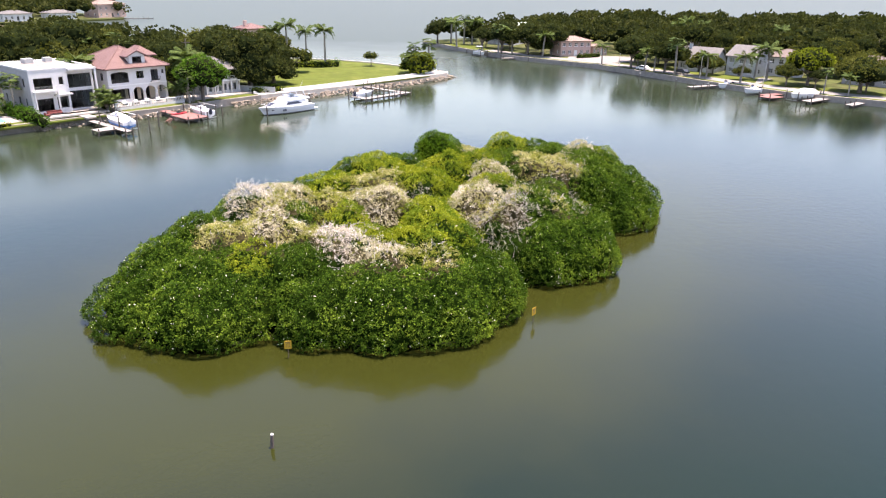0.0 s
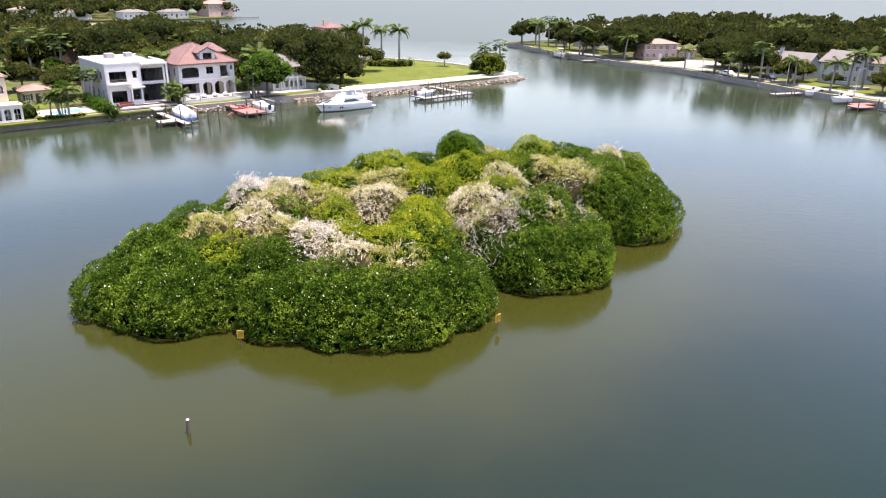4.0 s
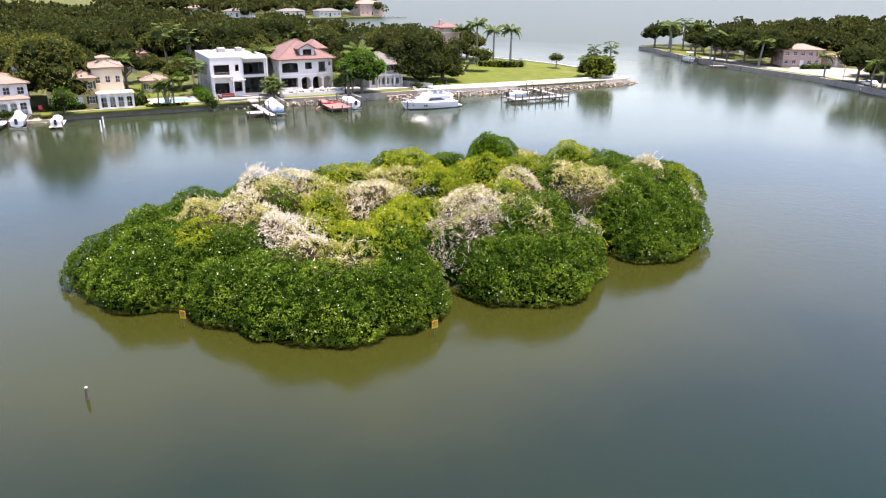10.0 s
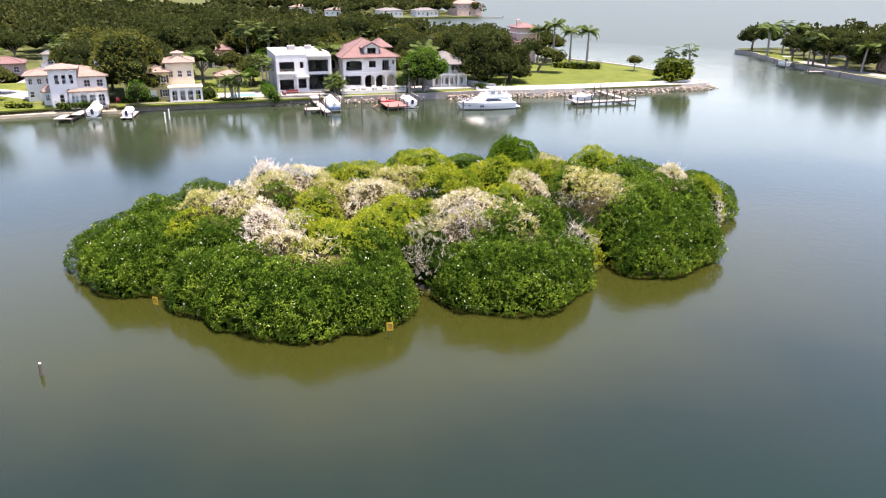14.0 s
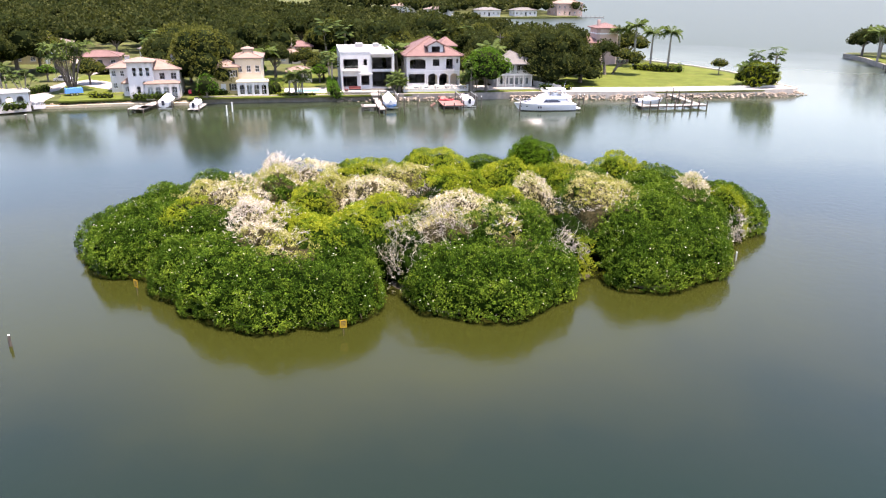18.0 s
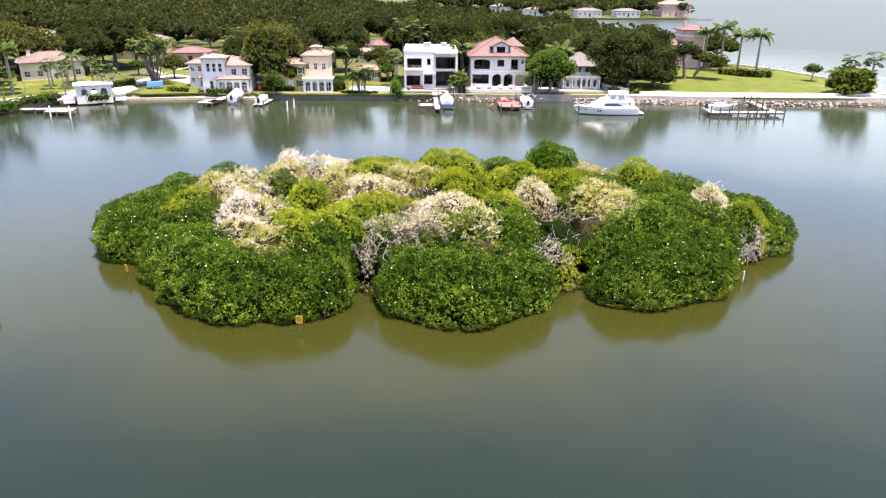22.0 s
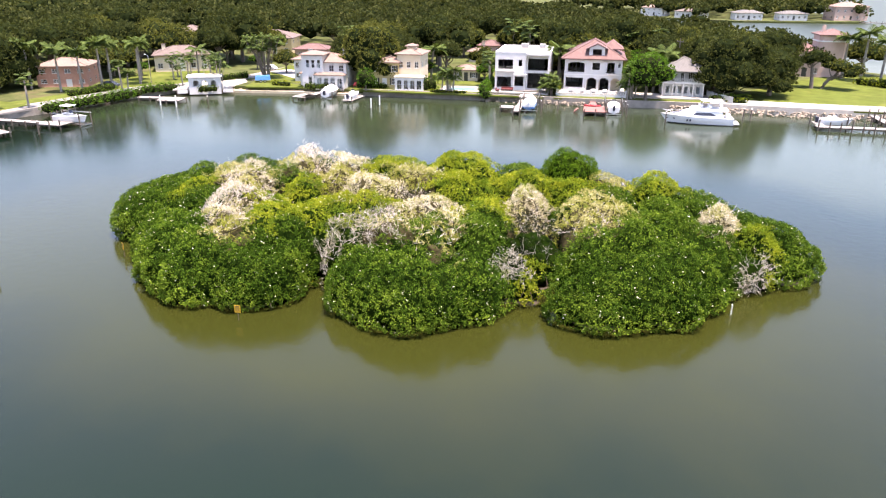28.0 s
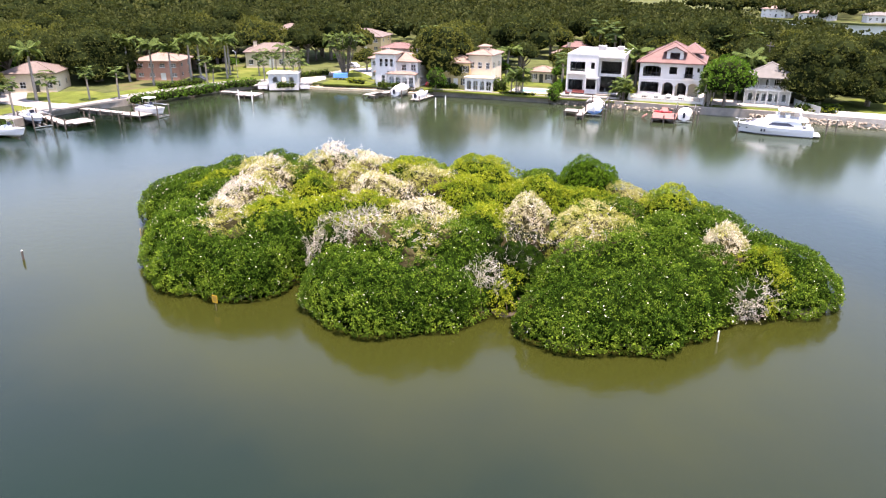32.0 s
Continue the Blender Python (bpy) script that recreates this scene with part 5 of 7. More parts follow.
def yellow_house():
    x, y = S(-43.5, 6.6)
    hs = plain_house("yellow stucco waterfront house with dark shutters and pale tile roof", at(x, y, GROUND, SHORE), 9.0, 10, 5.8, 2, YELLOW, TAN_TILE, 2.2, 4, shutters=True, frame_mat=TRIM)
    ex = S(-34.6, 7.4)
    wing = plain_house("cream rotunda wing with arched windows", at(*ex, GROUND, SHORE), 5.6, 8, 7.6, 2, CREAM, TAN_TILE, 1.2, 3, frame_mat=TRIM, over=0.5)
    part("cupola", Geo().box(1.6, 3.6, 3, 5, 8.2, 9.2, 0.2), CREAM, wing)
    part("cupola_roof", hip_roof(1.6, 3.6, 3, 5, 9.2, 0.7, 0.4), TAN_TILE, wing)
    ex = S(-34.2, 3.6)
    pav = thing("garden_pavilion", "white arched garden pavilion against the yellow house", "pavilion", at(*ex, GROUND, SHORE))
    op = [(0.5 + k * 1.55, 1.6 + k * 1.55, 0.3, 2.4) for k in range(4)]
    g = panel(Geo(), "x", 0, 6.6, 0, 2.9, 0, 0.2, op)
    for o in op:
        arch_fill(g, o[0], o[1], 1.9, 2.4, 0, 0.2)
    part("front_wall", g, WHITE, pav)
    for o in op:
        window(pav, "x", (o[0], o[1], 0.3, 2.35), 0.06, 2, 2, TRIM, 0.05)
    part("side_wall", Geo().box(0, 0.2, 0.2, 3.6, 0, 2.9).box(6.4, 6.6, 0.2, 3.6, 0, 2.9), WHITE, pav)
    part("roof", Geo().box(-0.2, 6.8, -0.2, 3.7, 2.9, 3.15, 0.04), CREAM, pav)


def tower_house():
    x, y = S(-56.5, 3.6)
    hs = plain_house("white mediterranean house with pale pink tile roof", at(x, y, GROUND, SHORE + 4), 9.4, 9, 5.7, 2, WHITE, TAN_TILE, 1.8, 4, frame_mat=TRIM, chimney=(7.6, 4.5, 2.6))
    g = hip_roof(2.4, 9.2, -1.9, 0, 3.0, 0.7, 0.3)
    porch = part("porch_roof", g, TAN_TILE, hs)
    op = [(2.8 + k * 1.6, 4.0 + k * 1.6, 0.1, 2.5) for k in range(4)]
    g = panel(Geo(), "x", 2.4, 9.2, -0.3, 3.0, -1.8, 0.2, op)
    for o in op:
        arch_fill(g, o[0], o[1], 2.0, 2.5, -1.8, 0.2)
    part("porch_wall", g, WHITE, hs)
    for o in op:
        window(hs, "x", (o[0], o[1], 0.1, 2.45), -1.74, 2, 3, TRIM, 0.05)
    part("side_porch_wall", Geo().box(2.4, 2.6, -1.6, 0, -0.3, 3.0).box(9.0, 9.2, -1.6, 0, -0.3, 3.0), WHITE, hs)
    # square stair tower with its own low roof
    face = [(0.2, 1.0, 4.6, 6.4), (1.5, 2.3, 4.6, 6.4), (2.8, 3.6, 4.6, 6.4), (0.6, 1.5, 1.0, 2.6), (2.0, 2.7, 2.2, 3.6)]
    g = panel(Geo(), "x", -0.8, 4.2, -0.3, 7.4, -1.2, 0.25, face)
    arch_fill(g, 2.0, 2.7, 3.2, 3.6, -1.2, 0.25)
    g.box(-0.8, -0.55, -0.95, 3.4, -0.3, 7.4).box(3.95, 4.2, -0.95, 3.4, -0.3, 7.4).box(-0.55, 3.95, 3.15, 3.4, -0.3, 7.4)
    tw = part("tower", g, WHITE, hs)
    for o in face:
        window(hs, "x", o, -1.12, 1, 2, TRIM, 0.06, name="tower_window")
    part("tower_interior", Geo().box(-0.5, 3.9, 0.2, 0.35, -0.2, 7.2), INSIDE, tw, "dim room behind the tower windows")
    part("tower_roof", hip_roof(-0.8, 4.2, -1.2, 3.4, 7.4, 1.0, 0.5), TAN_TILE, tw)
    x, y = S(-63.5, 12.5)
    plain_house("white guest wing with pink tile hip roof", at(x, y, GROUND, SHORE + 4), 5.0, 6, 5.2, 2, WHITE, TAN_TILE, 1.3, 3, frame_mat=TRIM, chimney=(3.2, 2.0, 2.4), side_cols=1)
    x, y = S(-59.5, 6.5)
    plain_house("small white lean-to wing with pink tile roof", at(x, y, GROUND, SHORE + 4), 3.0, 5, 2.6, 1, WHITE, TAN_TILE, 1.3, 2, frame_mat=TRIM, side_cols=1, over=0.3)


modern_house()
villa()
balustrade()
gable_house()
yellow_house()
tower_house()
HOUSES = [
    ("small cream pool house with hip roof and dark shutters", S(-23.6, 24.5), SHORE, 5.8, 5, 2.6, 1, CREAM, TAN_TILE, 1.2, 3, dict(shutters=True)),
    ("pink villa with red tile roof behind the palms", (-64.1, 215.6), SHORE, 10, 12, 6.4, 2, PINK, RED_TILE, 2.6, 4, dict()),
    ("low house with red tile roof in the trees", (-82.3, 210.1), SHORE, 10, 9, 5.0, 1, CREAM, RED_TILE, 2.0, 4, dict()),
    ("pink two-storey house with pale tile roof by the eastern road", (42.8, 263.7), 18, 12, 9, 5.2, 2, PINK, TAN_TILE, 1.6, 5, dict(frame_mat=TRIM)),
    ("pink side wing with arched windows", (55.5, 269.7), 18, 6, 6, 3.0, 1, PINK, TAN_TILE, 0.9, 4, dict(frame_mat=TRIM, side_cols=1)),
    ("grey-roofed house with chimney behind the eastern road", (73.7, 226.6), -40, 11, 10, 3.6, 1, SIDING, GREY_ROOF, 3.4, 4, dict(style="gable", chimney=(1.2, 4, 4.4))),
    ("tall grey gabled house behind the eastern road", (85.1, 217.3), -50, 9, 10, 5.4, 2, SIDING, GREY_ROOF, 3.0, 3, dict(style="gable")),
    ("white colonial house with dark roof and porch", (96.5, 215.8), -28, 10, 9, 5.4, 2, WHITE, BROWN_TILE, 2.2, 4, dict(frame_mat=TRIM)),
    ("dark shaded house behind a spreading oak", (111.0, 200.1), -42, 12, 9, 5.0, 2, SHADEDWALL, BROWN_TILE, 2.6, 4, dict()),
    ("house with a green metal roof in the eastern trees", (29.9, 306.9), 62, 26, 12, 5.5, 2, SIDING, surface("green_metal_roof", (0.30, 0.36, 0.26), 0.12, 0.5, 1.0), 2.6, 5, dict(style="gable")),
    ("white two-storey house with grey roof across the street", (-207.1, 85.8), 64, 10, 9, 5.6, 2, WHITE, BROWN_TILE, 2.2, 3, dict(frame_mat=TRIM)),
    ("brown-roofed white house by the road bend", (-146.0, 70.1), 78, 14, 10, 4.2, 1, CREAM, BROWN_TILE, 2.2, 5, dict(frame_mat=TRIM, chimney=(2, 4, 2.6))),
    ("cream house with brown hip roof beyond the street", (-181.2, 103.9), 58, 15, 12, 5.0, 2, YELLOW, BROWN_TILE, 2.4, 4, dict(frame_mat=TRIM)),
    ("rose brick house with tan tile roof behind royal palms", (-129.8, 42.0), 70, 11, 9, 4.6, 2, BRICKW, TAN_TILE, 1.6, 4, dict(frame_mat=TRIM)),
    ("low house with brown-pink tile roof beside the promenade", (-117.5, 15.2), 80, 11, 10, 4.0, 1, CREAM, BROWN_TILE, 2.2, 4, dict()),
    ("small arched cottage with pink tile roof", (-128.4, 157.6), SHORE, 6, 6, 3.0, 1, CREAM, TAN_TILE, 1.4, 3, dict(chimney=(3.6, 2, 3.0))),
    ("pink cottage with red tile roof in the woods", (-128.7, 161.2), SHORE, 7, 6, 4.6, 2, PINK, RED_TILE, 1.6, 3, dict()),
    ("red-roofed brick house in the woods", (-125.5, 184.5), SHORE, 9, 8, 5.0, 2, BRICKW, RED_TILE, 2.0, 3, dict(chimney=(4, 3, 2.4))),
    ("wide tan-roofed house in the woods", (-170.0, 259.1), SHORE, 22, 12, 5.0, 2, CREAM, TAN_TILE, 2.2, 5, dict()),
    ("grey-roofed white bungalow in the woods", (-164.8, 133.9), 50, 18, 9, 3.4, 1, WHITE, GREY_ROOF, 1.6, 5, dict(frame_mat=TRIM)),
    ("cottage with red tile roof on the far side of the drive", (-158.3, 112.8), 55, 10, 7, 3.0, 1, PINK, RED_TILE, 1.6, 3, dict()),
    ("brown-roofed house in the western woods", (-366.7, 113.2), 62, 14, 9, 5.0, 2, CREAM, BROWN_TILE, 2.2, 4, dict()),
    ("grey-roofed house deep in the eastern woods", (144.8, 381.5), 10, 16, 10, 5.0, 2, SIDING, GREY_ROOF, 2.4, 4, dict()),
    ("brown-roofed house in the eastern woods", (150.6, 261.7), -30, 14, 10, 5.2, 2, CREAM, BROWN_TILE, 2.4, 4, dict()),
    ("grey house among eastern oaks", (109.8, 273.5), -20, 12, 9, 5.0, 2, SIDING, GREY_ROOF, 2.4, 4, dict()),
    ("white house with tan roof on the distant point", (-245.8, 416.2), 56, 16, 10, 3.6, 1, WHITE, GREY_ROOF, 1.8, 5, dict()),
    ("low white house on the distant point", (-230.6, 437.2), 56, 16, 10, 3.4, 1, WHITE, GREY_ROOF, 1.8, 5, dict()),
    ("large pink villa on the distant point", (-215.7, 467.0), 60, 20, 14, 7.5, 2, PINK, TAN_TILE, 2.6, 5, dict()),
    ("white bungalow on the distant shore", (-281.5, 402.7), 20, 18, 10, 3.4, 1, WHITE, BROWN_TILE, 1.8, 5, dict()),
    ("pale house on the distant shore", (-310.3, 401.1), 14, 16, 10, 4.6, 2, WHITE, TAN_TILE, 1.8, 4, dict()),
]
for label, xy, turn, w, d, h, st, wm, rm, rise, cols, more in HOUSES:
    plain_house(label, at(*xy, GROUND, turn), w, d, h, st, wm, rm, rise, cols, **more)
# round tower of the pink villa
tv = thing("tower_villa", "pink stucco tower house with a red tile cap", "house", at(-58.4, 222.2, GROUND, SHORE))
part("tower_wall", Geo().box(0, 7, 0, 7, -0.3, 10.6, 0.8), PINK, tv)
part("tower_roof", hip_roof(0, 7, 0, 7, 10.6, 1.6, 0.5), RED_TILE, tv)
part("cornice", Geo().box(-0.2, 7.2, -0.2, 7.2, 9.0, 9.3, 0.8), TRIM, tv)
part("chimney", Geo().box(1, 1.8, 3, 3.8, 11.0, 13.0), PINK, tv)

# ---- planting ----
used = set()


def inside(p, poly):
    x, y, hit = p[0], p[1], False
    for (ax, ay), (bx, by) in zip(poly, poly[1:] + poly[:1]):
        if (ay > y) != (by > y) and x < (bx - ax) * (y - ay) / (by - ay) + ax:
            hit = not hit
    return hit


def plant(template, x, y, turn=0.0, scale=1.0, z=None, label="", group=""):
    """Sets a tree: the first goes where the model stands, the others are copies."""
    m = at(x, y, GROUND if z is None else z, turn, scale)
    if template.name not in used:
        used.add(template.name)
        template.matrix_basis = m
        ob = template
    else:
        ob = copy_thing(template, m)
    return tagged(ob, label, "", group)


def shore_tree(blobs, label, mat_, x, y, th, tr, seed, lean=(0, 0), density=4.5, leaf=0.5):
    t = blob_tree("shade_tree", label, "tree", seed, blobs, mat_, density, leaf, th, tr, lean)
    t.matrix_basis = at(x, y, GROUND)
    return t


shore_tree(dense_blobs(1, 8.4, 13.2, 2.4, 20), "huge dark green oak between the grey house and the lawn", OAK, -46.5, 175.0, 4.5, 0.6, 71)
shore_tree(dense_blobs(8, 6.0, 9.0, 2.0, 14), "dark green oak hanging low over the lawn", OAK, -43.0, 184.5, 3.5, 0.5, 70)
shore_tree(oak_blobs(2, 6.0, 9.5, 9, 0.8), "dark round oak at the edge of the lawn", OAK, -51.0, 196.0, 3.5, 0.5, 72)
shore_tree([((-1.2, 1.5, 7.6), (2.6, 2.6, 1.6)), ((-2.8, 0.3, 6.6), (1.8, 1.8, 1.3)), ((0.5, 2.8, 6.8), (2.0, 2.0, 1.3)), ((-0.6, -0.5, 7.0), (1.6, 1.6, 1.1))], "leaning oak with a bare trunk on the lawn", OAK, -45.4, 202.8, 5.0, 0.4, 73, (-1.2, 0.6))
shore_tree([((2.6, 2.2, 5.4), (2.8, 2.8, 1.5)), ((4.8, 4.4, 4.6), (2.2, 2.2, 1.4)), ((1.2, 4.0, 5.0), (1.9, 1.9, 1.2)), ((5.4, 1.8, 4.0), (1.7, 1.7, 1.1)), ((0.2, 0.8, 5.6), (1.6, 1.6, 1.0))], "low leaning oak with a spreading open crown on the lawn", OAK_LIGHT, -44.1, 204.6, 3.0, 0.4, 74, (1.4, 1.2), 3.2)
shore_tree([((0, 0, 7.2), (3.9, 3.9, 2.4)), ((2.8, 1.2, 5.8), (2.7, 2.7, 2.1)), ((-2.6, -0.8, 6.0), (2.7, 2.7, 2.1)), ((1.0, -2.4, 5.2), (2.5, 2.5, 2.0)), ((-0.8, 2.6, 5.6), (2.6, 2.6, 2.1)), ((-1.6, -2.0, 4.4), (1.9, 1.9, 1.6)), ((2.6, -1.2, 4.4), (1.9, 1.9, 1.6))],
           "bright green round-headed tree beside the seawall", BRIGHT, *S(24.6, 3.4), 4.0, 0.34, 75, (0, 0), 6.5, 0.42)
shore_tree(dense_blobs(3, 7.6, 13.4, 3.0, 22), "large dark oak overhanging the lawn between two houses", OAK_LIGHT, -99.2, 112.6, 4.0, 0.6, 76)
shore_tree([((0, 0, 3.2), (1.9, 1.9, 1.7)), ((1.2, 0.6, 2.2), (1.4, 1.4, 1.3)), ((-1.2, 0.2, 2.0), (1.4, 1.4, 1.2))], "small bushy tree under the large oak", BRIGHT, -90.6, 107.4, 1.4, 0.14, 77, (0, 0), 7, 0.35)
shore_tree(dense_blobs(4, 9.4, 11.2, 2.6, 22), "wide olive-green oak spreading over the front lawn", OAK, -131.0, 33.0, 3.4, 0.6, 78)
shore_tree(oak_blobs(5, 6.0, 9.8, 9, 0.6), "spreading oak with a sunlit yellow-green crown by the eastern road", YELLOWG, 99.0, 195.0, 3.4, 0.4, 79)
shore_tree(oak_blobs(6, 7.2, 9.8, 10, 0.6), "broad grey-green oak over the eastern road", OAK_LIGHT, 106.0, 182.0, 3.4, 0.5, 80)
shore_tree(oak_blobs(7, 5.2, 9.4, 8, 0.7), "wind-shaped oak on the eastern point", OAK, -2.0, 314.0, 4.2, 0.4, 81)
shore_tree([((0, 0, 3.2), (2.2, 2.2, 1.0)), ((0.8, 0.4, 2.9), (1.2, 1.2, 0.8)), ((-0.9, 0.1, 2.9), (1.2, 1.2, 0.8))], "small round umbrella-shaped tree on the lawn", OAK_LIGHT, -21.9, 225.2, 2.4, 0.13, 82, (0, 0), 7, 0.35)
for k, (x, y, r, h, mat_) in enumerate(((67.1, 218.3, 5.5, 9.5, OAK), (59.9, 230.3, 6.0, 10.5, OAK), (39.8, 267.1, 6.4, 12.0, OAK), (31.4, 267.7, 6.6, 12.0, OAK), (22.1, 272.4, 4.6, 9.4, OAK),
                                        (15.3, 279.2, 4.2, 9.0, OAK), (75.8, 212.2, 4.2, 7.0, OAK_LIGHT), (65.8, 248.1, 5.0, 8.0, OAK_LIGHT), (70.0, 238.8, 7.0, 11.0, OAK), (24.0, 291.3, 6.0, 11.0, OAK))):
    shore_tree(oak_blobs(20 + k, r, h, 9, 0.7), "dark green oak behind the eastern road" if mat_ is OAK else "light green street tree by the eastern road", mat_, x, y, h * 0.4, 0.35, 90 + k)

for k, (s, n, sc, kind) in enumerate(((4.6, 24.5, 0.85, 1), (12, 26.5, 1.0, 3), (19, 25.0, 0.9, 1), (25.5, 20.5, 0.85, 3), (33, 21.0, 1.0, 1), (29, 27.0, 1.1, 0), (-3, 29.5, 0.9, 3), (-8, 31, 1.0, 1),
                                      (38, 16.5, 0.8, 0), (-31, 23, 0.75, 4), (-27, 30, 1.0, 2), (-40, 24, 1.05, 0), (-15.5, 24, 0.9, 4), (-14.5, 30, 0.9, 1), (-48, 27, 1.1, 1), (41.5, 24, 1.2, 0), (36, 31, 1.2, 3))):
    plant(OAKS[kind], *S(s, n), 47 * k, sc)

for k, (x, y, sc, kind) in enumerate(((-146.0, 46.0, 1.2, 0), (-143.0, 59.5, 1.0, 3), (-152.0, 53.0, 1.3, 0), (-140.5, 66.0, 0.7, 4), (-152.0, 88.5, 1.0, 0), (-160.0, 63.0, 1.3, 2), (-165.0, 80.0, 1.2, 3),
                                       (-171.0, 96.0, 1.1, 0), (-148.0, 36.0, 1.2, 1), (-138.5, 22.0, 1.0, 0), (-129.0, 4.0, 1.1, 3), (-158.0, 92.0, 1.0, 1), (-163.0, 108.0, 0.9, 2), (-140.0, 96.0, 0.8, 4), (-128.0, 100.5, 0.8, 1))):
    plant(OAKS[kind], x, y, 53 * k, sc)
road_rng = np.random.default_rng(31)
road_run = 4.0
for a, b in zip(shore_e[2:15], shore_e[3:16]):
    a, b = Vector(a), Vector(b)
    d = (b - a).normalized()
    while road_run < (b - a).length:
        p = a + d * road_run + Vector((-d.y, d.x)) * float(road_rng.uniform(10.5, 15.5))
        if not inside((p.x, p.y), [(36, 262), (47, 239), (68, 246), (66, 275)]):
            plant(OAKS[int(road_rng.integers(0, 5))], p.x, p.y, float(road_rng.uniform(0, 360)), float(road_rng.uniform(0.5, 0.85)), group="street trees of the eastern road")
        road_run += float(road_rng.uniform(9, 15))
    road_run -= (b - a).length

# palms
for k, (s, n, sc) in enumerate(((-32.5, 21.5, 1.5), (-29.8, 24.0, 1.3), (26.8, 15.0, 1.35), (29.0, 15.8, 1.5), (31.0, 17.2, 1.25), (4.2, 18.0, 1.3), (3.6, 21.0, 1.5))):
    plant(DATE_PALM, *S(s, n), 58 * k, sc)
for k, (x, y, sc) in enumerate(((-52.7, 225.5, 1.02), (-47.8, 225.9, 1.14), (-41.5, 223.7, 1.0), (-35.6, 222.3, 1.04))):
    plant(ROYAL_PALM, x, y, 70 * k, sc, group="royal palms on the lawn")
for k, (x, y, sc) in enumerate(((-117.1, 50.5, 0.86), (-121.1, 54.9, 0.98), (-125.2, 63.6, 0.9), (-103.8, 23.7, 1.0), (-119.6, 46.3, 0.9), (-124.6, 57.2, 0.95), (-127.9, 40.6, 0.95), (-110.0, 14.6, 0.95), (-131.8, 64.7, 0.9))):
    plant(ROYAL_PALM, x, y, 50 * k + 20, sc, group="royal palms by the promenade")
for k, (x, y, sc) in enumerate(((-87.6, 22.3, 1.12), (-89.7, 28.2, 1.1), (-100.8, 39.8, 0.95), (-114.5, 58.4, 0.98), (-128.4, 71.8, 0.9), (-127.0, 75.1, 0.95), (-130.9, 76.5, 0.85), (-133.1, 73.6, 0.9), (-125.5, 80.3, 1.0),
                                 (-129.4, 82.6, 0.9), (-8.2, 209.3, 1.25), (-3.7, 211.3, 1.35))):
    plant(SABAL_PALM, x, y, 77 * k, sc)
for k, (s, n, sc) in enumerate(((20.6, 2.6, 1.0), (21.6, 5.5, 1.1), (2.6, 4.4, 0.62), (3.4, 5.6, 0.7), (2.0, 6.2, 0.55), (-21, 3.0, 0.8), (-19.5, 2.2, 0.9), (-22.5, 3.4, 0.7), (-12.4, 12, 1.1), (-13.0, 16, 1.15))):
    plant(SABAL_PALM if sc > 0.95 else DATE_PALM, *S(s, n), 61 * k, sc)
for k, (x, y, sc) in enumerate(((-101.5, 34.0, 1.0), (-115.1, 59.7, 0.7), (-135.2, 79.2, 1.1), (-117.8, 72.0, 0.8), (61.8, 221.2, 1.1), (64.0, 218.6, 1.0), (68.5, 212.9, 1.5), (75.9, 207.3, 1.1), (81.6, 197.0, 1.25), (89.3, 206.4, 1.4), (92.0, 204.6, 1.5),
                                 (5.8, 295.3, 1.6), (9.2, 309.1, 1.7), (12.4, 306.7, 1.6), (3.8, 312.2, 1.6), (20.8, 270.6, 1.5), (26.0, 271.9, 1.4), (35.9, 260.6, 1.3), (95.8, 179.8, 0.9), (100.3, 176.6, 0.8), (52.8, 240.3, 1.0))):
    plant(DATE_PALM if k % 3 else SABAL_PALM, x, y, 83 * k, sc)
for k, (x, y, sc) in enumerate(((92.0, 289.0, 1.0), (97.1, 295.3, 1.1), (101.3, 288.1, 1.0), (121.6, 264.9, 1.0), (-107.8, 179.1, 1.1), (-114.5, 171.6, 1.1), (-119.0, 167.7, 1.15), (-109.3, 166.4, 1.05), (-136.2, 121.4, 1.0), (-87.9, 194.1, 1.0), (-80.9, 188.2, 0.9), (-91.6, 187.4, 0.95), (-152.8, 58.9, 1.0))):
    plant(ROYAL_PALM if k < 4 else SABAL_PALM, x, y, 41 * k, sc if k < 4 else sc * 1.6)


def hedge(label, pts, w, h, mat_, seed, z=GROUND, leaf=0.28, dens=14, name="hedge"):
    """A hedge or shrub bank along a line, leafy all round."""
    rng = np.random.default_rng(seed)
    hd = thing(name, label, "hedge")
    P, N = [], []
    core = Geo()
    for a, b in zip(pts, pts[1:]):
        a, b = np.array(a), np.array(b)
        ln = np.linalg.norm(b - a)
        steps = max(1, int(ln / (w * 0.45)))
        for k in range(steps + 1):
            c = a + (b - a) * k / steps
            r = np.array([w * 0.5 * rng.uniform(0.85, 1.2), w * 0.5 * rng.uniform(0.85, 1.2), h * 0.6 * rng.uniform(0.85, 1.15)])
            d = sphere_points(rng, int(dens * w * h))
            d = d[d[:, 2] > -0.5]
            o = np.array([c[0], c[1], z + h * 0.42])
            P.append(o + d * r * (1 + 0.15 * bumps(d * r, 2.0, seed + k))[:, None])
            N.append(d)
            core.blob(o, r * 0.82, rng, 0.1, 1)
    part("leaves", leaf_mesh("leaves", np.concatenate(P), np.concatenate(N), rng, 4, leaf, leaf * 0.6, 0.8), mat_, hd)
    part("inner_foliage", core, OAKCORE, hd, "dark hedge core, coloured as the shade between leaves")
    return hd


